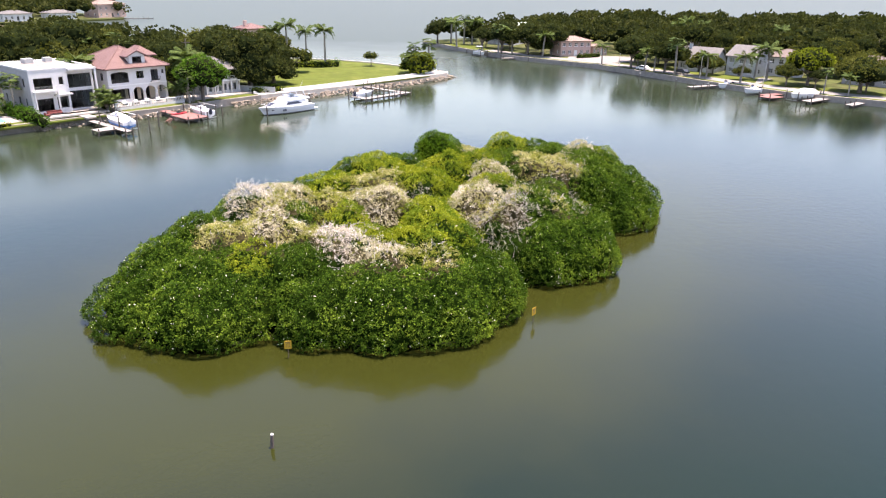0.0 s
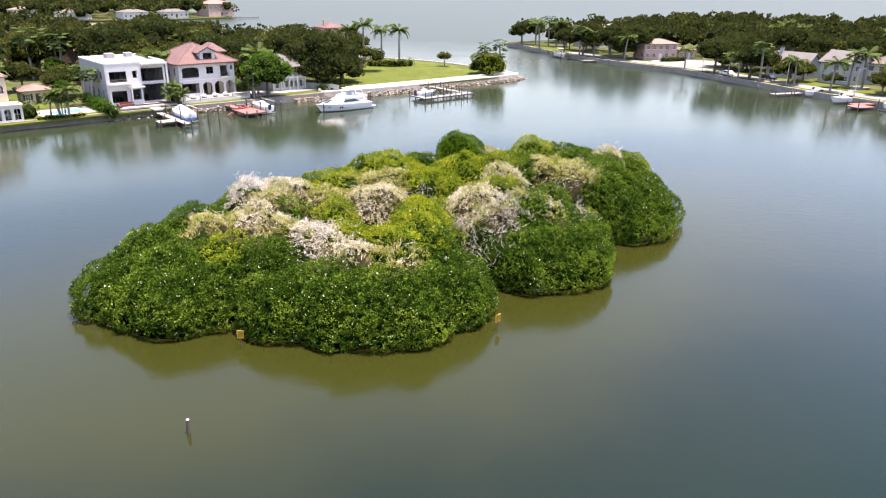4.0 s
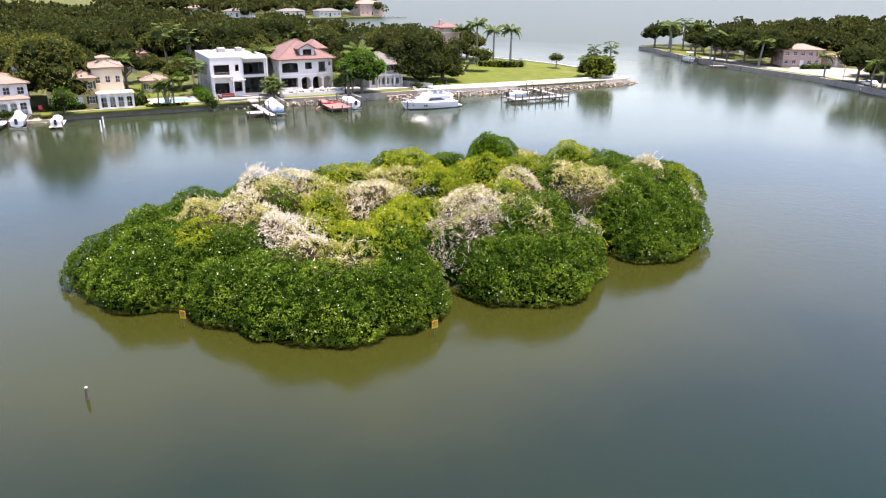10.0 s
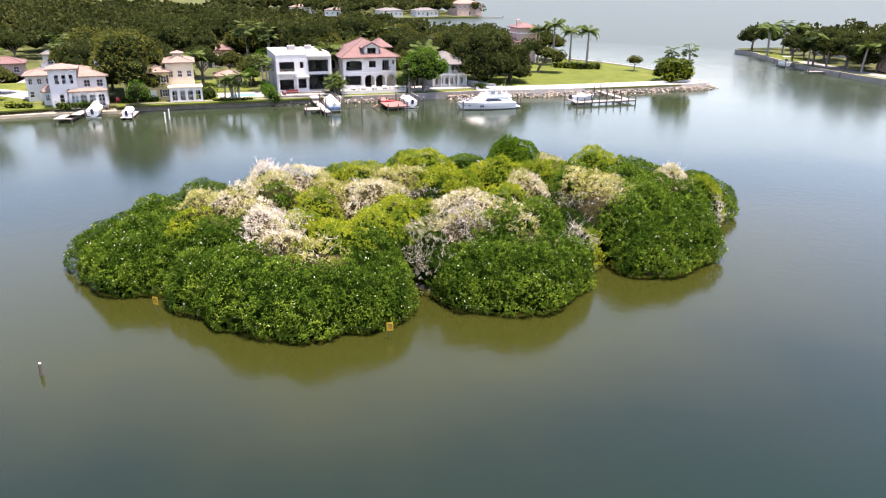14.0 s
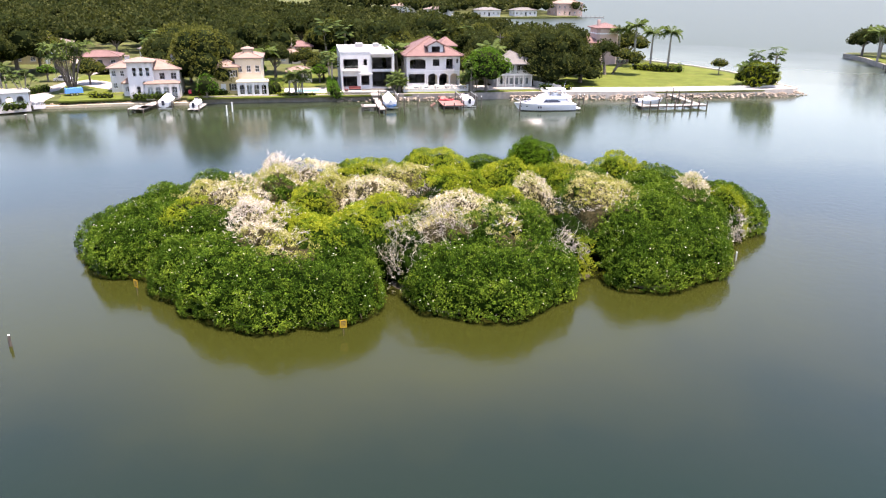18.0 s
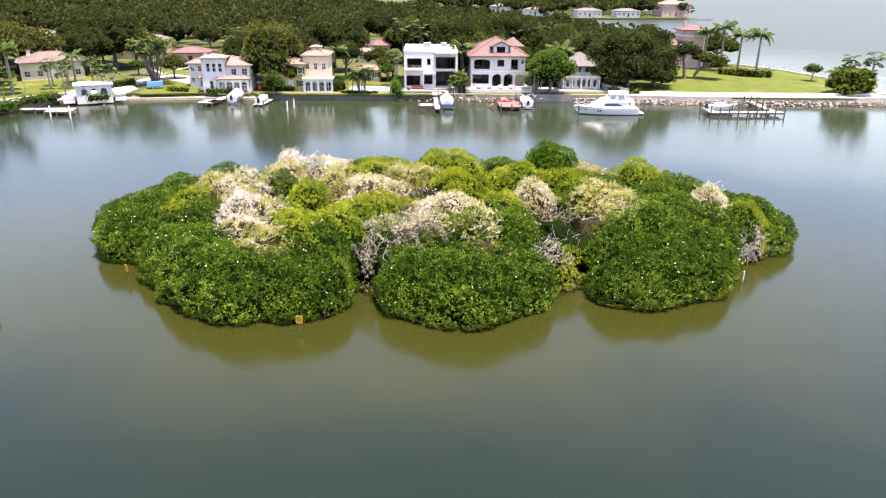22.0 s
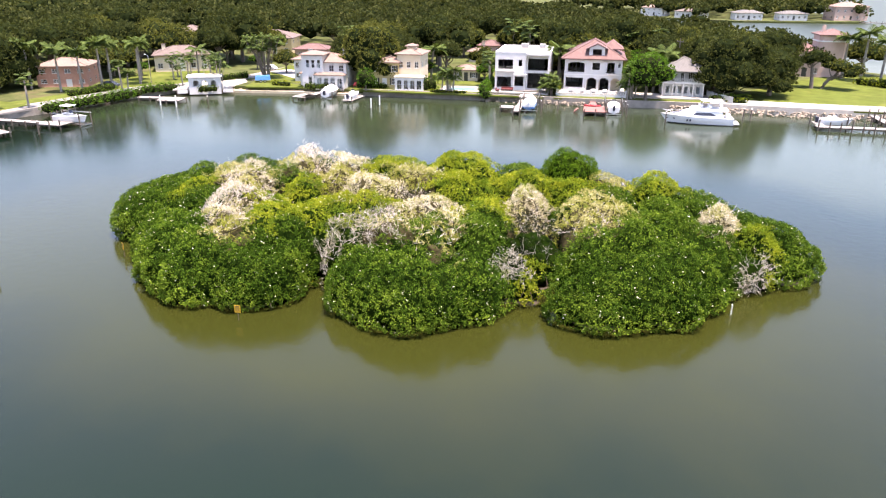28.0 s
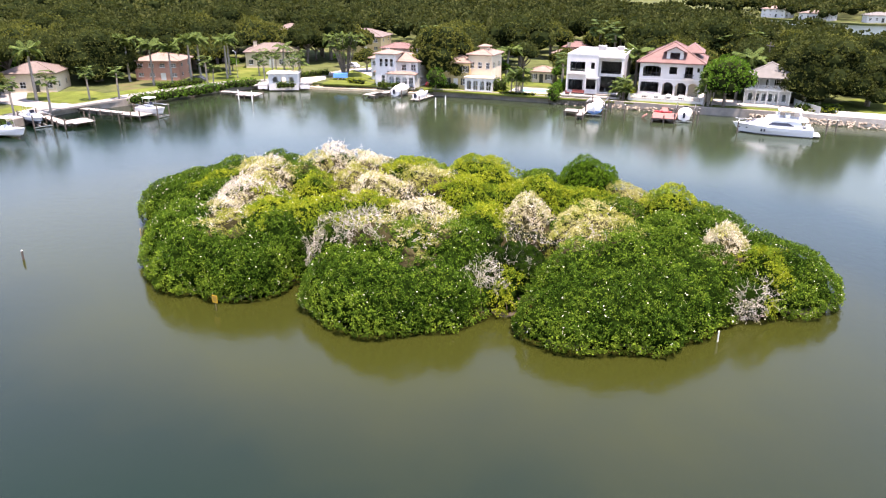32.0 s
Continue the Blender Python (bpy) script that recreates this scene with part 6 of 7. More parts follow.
hedge("mangrove hedge growing along the promenade seawall", [(-99.1, 43.0), (-105.2, 51.6), (-110.0, 58.7), (-111.7, 61.0)], 3.4, 2.0, BRIGHT, 31, 0.5, name="shrub_bank")
hedge("green shrubs above the wooden dock", [(-113.2, 63.1), (-114.8, 69.2)], 3.4, 1.8, BRIGHT, 32, 0.9, name="shrub_bank")
hedge("mangrove bush at the foot of the promenade wall", [(-74.7, 14.9), (-79.1, 21.0)], 4.4, 2.4, BRIGHT, 33, 0.5, name="shrub_bank")
hedge("tall bright green hedge beside the modern house", [S(-12.2, 1.2), S(-12.4, 8), S(-12.6, 16)], 2.2, 2.4, BRIGHT, 34)
hedge("round clipped bush at the lawn's corner", [S(-11.6, 0.6), S(-11.4, 0.9)], 2.4, 2.0, BRIGHT, 35, 0.8)
hedge("dark rounded hedge beside the white pavilion", [S(-27.4, 5.6), S(-25.6, 6.2)], 3.0, 3.0, HEDGE, 36)
hedge("yellow-green flowering ground cover by the pool", [S(-24.6, 2.6), S(-17, 2.4)], 1.5, 0.7, YELLOWG, 37)
hedge("yellow-green hedge beneath the royal palms", [(-44.0, 219.7), (-38.4, 220.4), (-33.9, 221.9)], 3.0, 1.9, YELLOWG, 38)
hedge("green shrub beside the royal palms", [(-34.4, 223.3), (-32.2, 222.7)], 2.6, 2.2, BRIGHT, 39)
hedge("clipped dark hedge before the pink house", [(48.3, 258.4), (56.2, 263.0)], 1.6, 1.5, HEDGE, 40)
hedge("bushy palms and shrubs between the two white houses", [S(3.4, 7.0), S(3.6, 12)], 2.6, 2.6, YELLOWG, 41)
hedge("shrubs at the foot of the tower house", [S(-56, 2.0), S(-50, 1.6)], 1.8, 1.2, HEDGE, 42)
hedge("shrubs on the lawn above the beach", [S(-66, 5), S(-62, 4)], 2.0, 1.1, YELLOWG, 43)
hedge("low shrubs on the yellow house's lawn", [S(-44, 5.6), S(-37, 5.6)], 1.2, 1.2, HEDGE, 44)
hedge("dark clipped hedge along the western drive", [(-120.7, 78.5), (-123.6, 88.7)], 1.4, 1.6, HEDGE, 45)
hedge("shrubs under the big oak by the seawall", [S(40, 4.5), S(46, 5)], 3.0, 1.6, HEDGE, 46)
hedge("low shrubs at the edge of the point's lawn", [S(42.5, 3.0), S(45.5, 3.0)], 1.8, 1.0, YELLOWG, 47)
hedge("garden shrubs beneath the royal palms", [(-113.3, 48.2), (-118.0, 56.3)], 2.6, 1.4, HEDGE, 48)
hedge("bushes beside the pavilion", [(-108.7, 74.4), (-108.1, 77.3)], 1.7, 1.5, HEDGE, 49, 0.9)


def clump_palm(x, y, n, h, spread, label, seed, leaves, mat_=BARK):
    """A thicket of slim leaning stems, each with its own tuft."""
    rng = np.random.default_rng(seed)
    c = thing("clump_palm", label, "palm", at(x, y, GROUND))
    for k in range(n):
        a = 2 * math.pi * k / n + rng.uniform(-0.3, 0.3)
        o = spread * rng.uniform(0.3, 1.0)
        hh = h * rng.uniform(0.6, 0.92)
        tip = Vector((math.cos(a) * o, math.sin(a) * o, hh))
        st = part("stem", Geo().tube([(math.cos(a) * 0.5 * rng.uniform(0.4, 1.6), math.sin(a) * 0.5, -0.2), tip * 0.55 + Vector((0, 0, 0.6)), tip], [0.10, 0.08, 0.06], 5), mat_, c)
        for j in range(7):
            f = new("frond", leaves[j % 3])
            f.parent = st
            f.matrix_basis = pose(*tip, 0, rng.uniform(-25, 15), j * 52 + rng.uniform(-15, 15))
    return c


clump_palm(-121.0, 93.0, 36, 11.5, 4.6, "tall thicket of fan-shaped stems by the drive", 51, SMALLF)
clump_palm(-7.0, 209.0, 40, 6.2, 4.8, "dense clump of bushy palms at the tip of the lawn", 52, SMALLF)
shore_tree(dense_blobs(12, 5.0, 5.4, 0.9, 16), "dense rounded thicket among the palms at the lawn's tip", YELLOWG, -7.0, 209.0, 1.6, 0.2, 83, (0, 0), 7, 0.42)
clump_palm(*S(-20.6, 2.9), 7, 4.6, 2.0, "multi-stemmed young palm on the lawn", 53, SMALLF, PALMBARK)
clump_palm(*S(3.0, 4.0), 10, 3.2, 1.6, "bushy sunlit palm between two houses", 54, SMALLF)
clump_palm(*S(21.8, 3.6), 8, 5.4, 1.6, "cluster of fan palms beside the seawall", 55, FANS, PALMBARK)
clump_palm(*S(21.0, 7.6), 9, 3.4, 2.0, "low bushy palms on the villa terrace", 56, SMALLF)
clump_palm(-111.0, 79.1, 6, 6.5, 2.6, "slim bare-stemmed palms beside the pavilion", 57, FANS, PALMBARK)


# woods
CLEAR = [(*xy, max(w, d) * 0.5 + 4.5, turn, w, d) for _, xy, turn, w, d, *_r in HOUSES]


def clear(x, y):
    """Whether a wild tree may stand here: off the houses, gardens and roads."""
    for hx, hy, r, turn, w, d in CLEAR:
        a = radians(turn)
        cx, cy = hx + math.cos(a) * w / 2 - math.sin(a) * d / 2, hy + math.sin(a) * w / 2 + math.cos(a) * d / 2
        if (x - cx) ** 2 + (y - cy) ** 2 < r * r:
            return False
        # the open side before a front that looks over the water
        fx, fy = cx + math.sin(a) * (d / 2 + 7), cy - math.cos(a) * (d / 2 + 7)
        if (x - fx) ** 2 + (y - fy) ** 2 < (w * 0.5 + 2) ** 2:
            return False
    dx, dy = x + 64.9, y - 136.2
    s, n = (dx * U.x + dy * U.y) / 0.904, (dx * V.x + dy * V.y) / 0.804
    if -90 < s < 110 and n < (28 if -13 < s < 40 else 22 if s <= -13 else 60 if s > 62 else 36):
        return False
    if -48 < s < -8 and n < 42:
        return False
    for a, b in zip(prom, prom[1:]):
        a, b, p = Vector(a), Vector(b), Vector((x, y))
        t = max(0, min(1, (p - a).dot(b - a) / (b - a).length_squared))
        if (a + (b - a) * t - p).length < 13:
            return False
    if inside((x, y), [(-123.2, 61.0), (-117.3, 91.7), (-106.8, 101.9), (-113.6, 112.9), (-144.7, 122.9), (-210.8, 128.1), (-211.2, 115.6), (-154.8, 113.8), (-155.9, 68.2), (-137.3, 57.1)]):
        return False
    for a, b in zip(shore_e[1:17], shore_e[2:17]):
        a, b, p = Vector(a), Vector(b), Vector((x, y))
        t = max(0, min(1, (p - a).dot(b - a) / (b - a).length_squared))
        if (a + (b - a) * t - p).length < 15:
            return False
    if inside((x, y), [(43.8, 254.7), (55.8, 243.4), (65.8, 250.0), (69.7, 265.7), (57.7, 271.2), (43.8, 265.1)]):
        return False
    return True


def grid(x0, x1, y0, y1, step, rng):
    for i in range(int((x1 - x0) / step)):
        for j in range(int((y1 - y0) / step)):
            yield x0 + (i + rng.uniform(0.1, 0.9)) * step, y0 + (j + rng.uniform(0.1, 0.9)) * step


wood_rng = np.random.default_rng(77)
EYE_MID = (22.0, 18.0)
near_trees, far_trees = [], []
for poly, box in ((shore_nw, (-340, -40, -40, 420)), (shore_e, (0, 330, 150, 430))):
    for x, y in grid(*box, 9.4, wood_rng):
        if not inside((x, y), poly) or not clear(x, y):
            continue
        if poly is shore_nw and not inside((x, y + 7), poly):
            continue
        dist = math.hypot(x - EYE_MID[0], y - EYE_MID[1])
        (near_trees if dist < 235 and (poly is shore_nw or dist < 270) else far_trees).append((x, y, 1.0))
for x, y in grid(-760, -340, -60, 430, 16, wood_rng):
    if inside((x, y), shore_nw) and clear(x, y):
        far_trees.append((x, y, 1.5))
for x, y in grid(330, 620, 60, 520, 17, wood_rng):
    if inside((x, y), shore_e):
        far_trees.append((x, y, 1.5))
for x, y in grid(-400, -190, 395, 580, 9.5, wood_rng):
    if inside((x, y), shore_far) and all(math.hypot(x - h[0], y - h[1]) > 12 for h in CLEAR):
        far_trees.append((x, y, 1.0))
for k, (x, y, sc) in enumerate(near_trees):
    plant(OAKS[int(wood_rng.integers(0, 5))], x, y, float(wood_rng.uniform(0, 360)), float(wood_rng.uniform(0.85, 1.45)), group="oaks behind the houses")


def far_woods(trees, mat_, name, label, seed):
    """Distant woods: a lumpy crown of leaf sprays for every tree, joined as one."""
    rng = np.random.default_rng(seed)
    P, N, L, core = [], [], [], Geo()
    for x, y, sc in trees:
        h = rng.uniform(7.0, 11.0)
        near = sc < 1.3 and math.hypot(x - EYE_MID[0], y - EYE_MID[1]) < 390
        n = 4 if sc < 1.3 else 3
        for k in range(n):
            r = sc * rng.uniform(2.2, 3.8)
            c = np.array([x + rng.uniform(-3.2, 3.2) * sc, y + rng.uniform(-3.2, 3.2) * sc, GROUND + h - r * 0.75 * rng.uniform(0.8, 1.7)])
            m = 30 if near else 12
            d = sphere_points(rng, m)
            d[:, 2] = np.abs(d[:, 2]) * 1.15 - 0.15
            P.append(c + d * [r, r, r * 0.75] * rng.uniform(0.85, 1.05, (m, 1)))
            N.append(d)
            L.append(np.full(m, 1.15 if near else 1.9))
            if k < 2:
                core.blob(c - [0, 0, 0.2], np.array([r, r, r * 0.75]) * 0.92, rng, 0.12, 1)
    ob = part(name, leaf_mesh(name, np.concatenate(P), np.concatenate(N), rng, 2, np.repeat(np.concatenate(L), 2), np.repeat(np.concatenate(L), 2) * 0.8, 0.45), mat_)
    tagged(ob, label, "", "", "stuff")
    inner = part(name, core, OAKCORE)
    tagged(inner, "dark core of the woods with shade put into its colour", "", "", "stuff")


far_woods(far_trees, WOODS, "distant_woods", "dense dark and olive-green distant woods", 5)

# ---- docks and boats ----


def dock(label, m, decks, piles, mat_, z=0.9, tall=1.0, name="dock", group="docks"):
    """A timber dock: deck bays on stringers, and piles that stand in the water."""
    d = thing(name, label, "dock", m, group)
    for x0, x1, y0, y1 in decks:
        bay = part("deck", Geo().box(x0, x1, y0, y1, z - 0.08, z, 0.02), mat_, d)
        part("stringer", Geo().box(x0 + 0.1, x1 - 0.1, y0 + 0.1, y0 + 0.25, z - 0.32, z - 0.08).box(x0 + 0.1, x1 - 0.1, y1 - 0.25, y1 - 0.1, z - 0.32, z - 0.08), PILE, bay)
    for x, y, up in piles:
        part("piling", Geo().tube([(x, y, -0.55), (x, y, z * 0.5), (x + 0.03, y, z + up)], [0.15, 0.14, 0.12], 8), PILE, d)
    return d


def hull(length, beam, height, draft=0.3, flare=0.25, n=12, bluff=0.55, stem=0.5):
    """A boat's hull along +x, open topped with a deck: stern at x = 0, bow at x = length."""
    g = Geo()
    rings = []
    for k in range(n + 1):
        t = k / n
        half = beam / 2 * (1 - max(0, (t - bluff) / (1 - bluff)) ** 2.0) * (0.93 + 0.07 * min(1, t * 4))
        half = max(half, 0.03)
        sheer = height * (1 + 0.28 * t * t)
        x = length * t
        keel = -draft * (1 - max(0, t - 0.75) * 3.2)
        low = max(0.02, half * (1 - flare * (0.4 + t)))
        xl = x - stem * t * t
        ring = [(xl - stem * t * 0.4, 0, keel), (xl, -low, keel * 0.3 + 0.1), (xl + stem * 0.2 * t, -half * 0.97, sheer * 0.6), (x, -half, sheer), (x, -half + 0.06, sheer), (x, half - 0.06 if half > 0.08 else 0.01, sheer), (x, half, sheer), (xl + stem * 0.2 * t, half * 0.97, sheer * 0.6), (xl, low, keel * 0.3 + 0.1)]
        i = len(g.v)
        g.v += ring
        rings.append(i)
    m = 9
    for a, b in zip(rings, rings[1:]):
        for j in range(m):
            q = (j + 1) % m
            g.f.append((a + j, b + j, b + q, a + q))
    g.f.append(tuple(range(rings[0], rings[0] + m)))
    g.f.append(tuple(range(rings[-1] + m - 1, rings[-1] - 1, -1)))
    return g


def yacht():
    y = thing("motor_yacht", "white flybridge motor yacht with dark windows moored off the seawall", "boat", at(-28.9, 156.0, 0, SHORE + 180, 0.92))
    L, B, H = 14.4, 4.3, 1.5
    h = part("hull", hull(L, B, H, 0.5, 0.28, 16, 0.45, 1.4), GEL, y, smooth=False)
    part("boot_stripe", hull(L - 1.2, B * 0.985, 0.16, 0.45, 0.10, 14, 0.5, 0.3), BOOT, h, "dark blue boot stripe at the waterline")
    for side in (-1, 1):
        for k in (0, 1):
            a = 8.4 + k * 0.55
            part("porthole", Geo().box(a, a + 0.32, side * (B / 2 + 0.01) - 0.05, side * (B / 2 + 0.01) + 0.05, 0.75, 1.2), BOOT, h)
        for a in (11.6, 12.9):
            w = 1.75 if a < 12 else 1.35
            part("porthole", Geo().box(a, a + 0.35, side * w - 0.25, side * w + 0.25, 1.15, 1.32), BOOT, h)
    part("swim_platform", Geo().box(-1.2, 0.1, -1.9, 1.9, 0.35, 0.5, 0.2), GEL, y)
    g = Geo().hull8([(2.0, -1.75, 1.6), (9.6, -1.75, 1.7), (12.4, -0.9, 1.85), (12.4, 0.9, 1.85), (9.6, 1.75, 1.7), (2.0, 1.75, 1.6)],
                    [(2.4, -1.5, 2.75), (7.6, -1.5, 2.85), (9.2, -0.8, 2.8), (9.2, 0.8, 2.8), (7.6, 1.5, 2.85), (2.4, 1.5, 2.75)])
    deck = part("deckhouse", g, GEL, y)
    for s in (-1, 1):
        part("side_window", Geo().hull8([(3.4, s * 1.70, 1.95), (7.6, s * 1.72, 1.98), (8.9, s * 1.50, 2.05), (7.2, s * 1.54, 2.5), (4.6, s * 1.56, 2.5)],
                                        [(3.4, s * 1.74, 1.95), (7.6, s * 1.76, 1.98), (8.9, s * 1.54, 2.05), (7.2, s * 1.60, 2.5), (4.6, s * 1.62, 2.5)]), BOOT, deck, "dark tinted side window")
    part("windscreen", Geo().hull8([(9.75, -1.5, 1.9), (12.0, -0.85, 2.0), (12.0, 0.85, 2.0), (9.75, 1.5, 1.9)], [(8.2, -1.35, 2.72), (9.5, -0.75, 2.7), (9.5, 0.75, 2.7), (8.2, 1.35, 2.72)]), BOOT, deck, "dark raked windscreen")
    fb = part("flybridge", Geo().hull8([(1.2, -1.7, 2.8), (7.4, -1.7, 2.85), (8.8, -0.9, 2.85), (8.8, 0.9, 2.85), (7.4, 1.7, 2.85), (1.2, 1.7, 2.8)],
                                       [(1.2, -1.6, 3.2), (7.0, -1.6, 3.5), (8.2, -0.9, 3.5), (8.2, 0.9, 3.5), (7.0, 1.6, 3.5), (1.2, 1.6, 3.2)]), GEL, y)
    part("helm_seat", Geo().box(4.4, 5.2, -1.0, 1.0, 3.4, 4.0, 0.1), CANVAS, fb)
    part("console", Geo().box(6.2, 6.9, -1.0, 1.0, 3.5, 4.05, 0.12), GEL, fb)
    part("hardtop", Geo().box(2.4, 6.6, -1.5, 1.5, 4.75, 4.9, 0.3), GEL, y)
    for s in (-1, 1):
        part("radar_arch_leg", Geo().tube([(2.2, s * 1.5, 3.1), (3.0, s * 1.45, 4.8)], [0.16, 0.12], 6), GEL, y)
        part("hardtop_leg", Geo().tube([(6.8, s * 1.3, 3.5), (6.2, s * 1.3, 4.8)], 0.05, 6), CHROME, y)
        rail = [(L - 0.3, 0, 2.75)] + [(L * t, s * (B / 2 * (1 - max(0, (t - 0.45) / 0.55) ** 2) - 0.05), H * (1 + 0.28 * t * t) + 0.65) for t in (0.92, 0.82, 0.7, 0.58)]
        part("bow_rail", Geo().tube(rail, 0.03, 5), CHROME, y)
        for t in (0.92, 0.82, 0.7, 0.58):
            w = s * (B / 2 * (1 - max(0, (t - 0.45) / 0.55) ** 2) - 0.05)
            part("stanchion", Geo().post(L * t, w, H * (1 + 0.28 * t * t), H * (1 + 0.28 * t * t) + 0.65, 0.025, 5), CHROME, y)
    part("radar_dome", Geo().post(3.2, 0, 4.9, 5.15, 0.35, 12, 0.25), GEL, y)
    part("antenna", Geo().tube([(3.0, 0.8, 4.9), (2.4, 0.9, 7.0)], [0.03, 0.01], 4), GEL, y)
    part("cockpit_table", Geo().box(0.6, 1.4, -0.5, 0.5, 1.6, 2.2, 0.08), CANVAS, y)
    return y


def small_boat(label, m, length, beam, top="t", hull_mat=None, z=0.0):
    """An outboard boat with console, seats, engine and an optional top."""
    b = thing("motorboat", label, "boat", m, "small boats at the docks")
    H = 0.95
    part("hull", hull(length, beam, H, 0.35, 0.3, 10, 0.5, 0.6), GEL, b)
    if hull_mat:
        part("bottom_paint", hull(length - 0.35, beam * 0.99, 0.34, 0.36, 0.22, 10, 0.5, 0.35), hull_mat, b, "coloured hull bottom")
    part("deck_liner", Geo().box(0.5, length * 0.62, -beam * 0.36, beam * 0.36, H - 0.02, H + 0.03, 0.1), CANVAS, b)
    part("console", Geo().hull8([(length * 0.40, -0.45, H), (length * 0.54, -0.45, H), (length * 0.54, 0.45, H), (length * 0.40, 0.45, H)],
                                [(length * 0.42, -0.4, H + 0.75), (length * 0.49, -0.4, H + 0.75), (length * 0.49, 0.4, H + 0.75), (length * 0.42, 0.4, H + 0.75)]), GEL, b)
    part("windscreen", Geo().hull8([(length * 0.5, -0.4, H + 0.75), (length * 0.53, -0.4, H + 0.6), (length * 0.53, 0.4, H + 0.6), (length * 0.5, 0.4, H + 0.75)],
                                   [(length * 0.46, -0.36, H + 1.1), (length * 0.48, -0.36, H + 1.1), (length * 0.48, 0.36, H + 1.1), (length * 0.46, 0.36, H + 1.1)]), BOOT, b)
    part("seat", Geo().box(length * 0.28, length * 0.36, -0.5, 0.5, H, H + 0.55, 0.06), CANVAS, b)
    eng = part("outboard_engine", Geo().hull8([(-0.45, -0.2, 0.3), (0.0, -0.2, 0.3), (0.0, 0.2, 0.3), (-0.45, 0.2, 0.3)], [(-0.55, -0.24, 1.35), (0.05, -0.24, 1.3), (0.05, 0.24, 1.3), (-0.55, 0.24, 1.35)]), BOOT if not hull_mat else GEL, b)
    if top == "t":
        part("top", Geo().box(length * 0.28, length * 0.6, -beam * 0.4, beam * 0.4, H + 1.9, H + 1.98, 0.15), CANVAS, b)
        for sx in (0.32, 0.55):
            for sy in (-1, 1):
                part("top_leg", Geo().tube([(length * sx, sy * beam * 0.38, H), (length * sx, sy * beam * 0.34, H + 1.9)], 0.03, 5), CHROME, b)
    elif top == "cover":
        part("cover", Geo().hull8([(0.1, -beam * 0.49, H), (length * 0.9, -beam * 0.2, H + 0.2), (length * 0.9, beam * 0.2, H + 0.2), (0.1, beam * 0.49, H)],
                                  [(0.5, -0.3, H + 0.9), (length * 0.55, -0.2, H + 1.3), (length * 0.55, 0.2, H + 1.3), (0.5, 0.3, H + 0.9)]), CANVAS, b)
    for o in b.children:
        o.location.z += z
    return b


def boat_lift(m, length, width, z=1.1, top=2.0):
    """Four piles with beams and two cradle bunks."""
    f = thing("boat_lift", "timber and steel boat lift on four piles", "boat lift", m, "boat lifts")
    for x in (0.6, length - 0.6):
        for y in (-width / 2, width / 2):
            part("piling", Geo().post(x, y, -0.55, z + top, 0.14, 8, 0.12), PILE, f)
        part("beam", Geo().box(x - 0.08, x + 0.08, -width / 2, width / 2, z - 0.75, z - 0.6), CHROME, f)
    for y in (-0.55, 0.55):
        part("bunk", Geo().box(0.4, length - 0.4, y - 0.07, y + 0.07, z - 0.6, z - 0.42), DECK, f)
    for y in (-width / 2, width / 2):
        part("top_beam", Geo().box(0.4, length - 0.4, y - 0.06, y + 0.06, z + top - 0.3, z + top - 0.15), CHROME, f)
    return f


def pilings(points, label="single wooden mooring pile standing in the water"):
    for x, y, h, wht in points:
        p = thing("mooring_pile", label, "pile", at(x, y), "mooring piles")
        part("shaft", Geo().tube([(0, 0, -0.55), (0.02, 0.01, h)], [0.15, 0.12], 8), POSTW if wht else PILE, p)
        part("cap", Geo().post(0.02, 0.01, h, h + 0.1, 0.15, 8, 0.03), TRIM, p)


O = lambda s, n, extra=0: at(*SD(s, n), 0, SHORE + extra)
dock("weathered pale dock with a platform below the modern house", O(0, 0),
     [(-3.2, -1.9, -10.2, 0.2), (-6.4, -3.2, -12.4, -9.6), (-3.2, -1.9, -16.0, -10.2)],
     [(-6.2, -12.2, 0.4), (-3.4, -12.2, 0.4), (-6.2, -9.8, 0.3), (-3.2, -16.0, 0.5), (-1.9, -16.0, 0.6), (-1.9, -6, 0.4), (-3.2, -6, 0.4)], DECK, 0.95)
boat_lift(O(-0.2, -13.4, 90), 8.6, 3.4)
small_boat("white covered boat with a blue bottom raised on a lift", O(-0.2, -13.2, 90), 8.4, 2.7, "cover", BLUE, 0.9)
dock("red-stained timber dock with a step rail", O(0, 0), [(10.6, 15.2, -13.2, -6.5), (11.6, 13.2, -6.5, 0.2)], [(10.8, -13.0, 0.5), (13, -13.0, 0.5), (15.0, -13.0, 0.9), (10.8, -7, 0.4), (15, -7, 0.8), (11.7, -3, 0.3), (13.1, -3, 0.3)], REDDECK, 0.95)
boat_lift(O(17.4, -12.6, 90), 7.6, 3.4, 0.9, 1.8)
small_boat("white open motorboat on a lift beside the red dock", O(17.4, -12.4, 90), 7.2, 2.5, "", None, 0.7)
yacht()
dock("long grey dock head with tall dark piles off the lawn", O(0, 0), [(66.2, 67.6, -16.5, 0.2), (52.8, 68.2, -18.4, -16.5), (53.2, 54.6, -16.5, -12.5)],
     [(52.9 + 1.9 * k, -18.4, 1.0 + 0.5 * (k % 3 == 0)) for k in range(9)] + [(66.1, -3.5 - 3 * k, 1.2) for k in range(5)] + [(67.7, -3.5 - 3 * k, 1.4) for k in range(5)] + [(53.0, -12.4, 1.3), (54.8, -12.4, 1.2), (59, -14.2, 1.3), (63, -14.2, 1.4)], DECK, 0.75, 1.2)
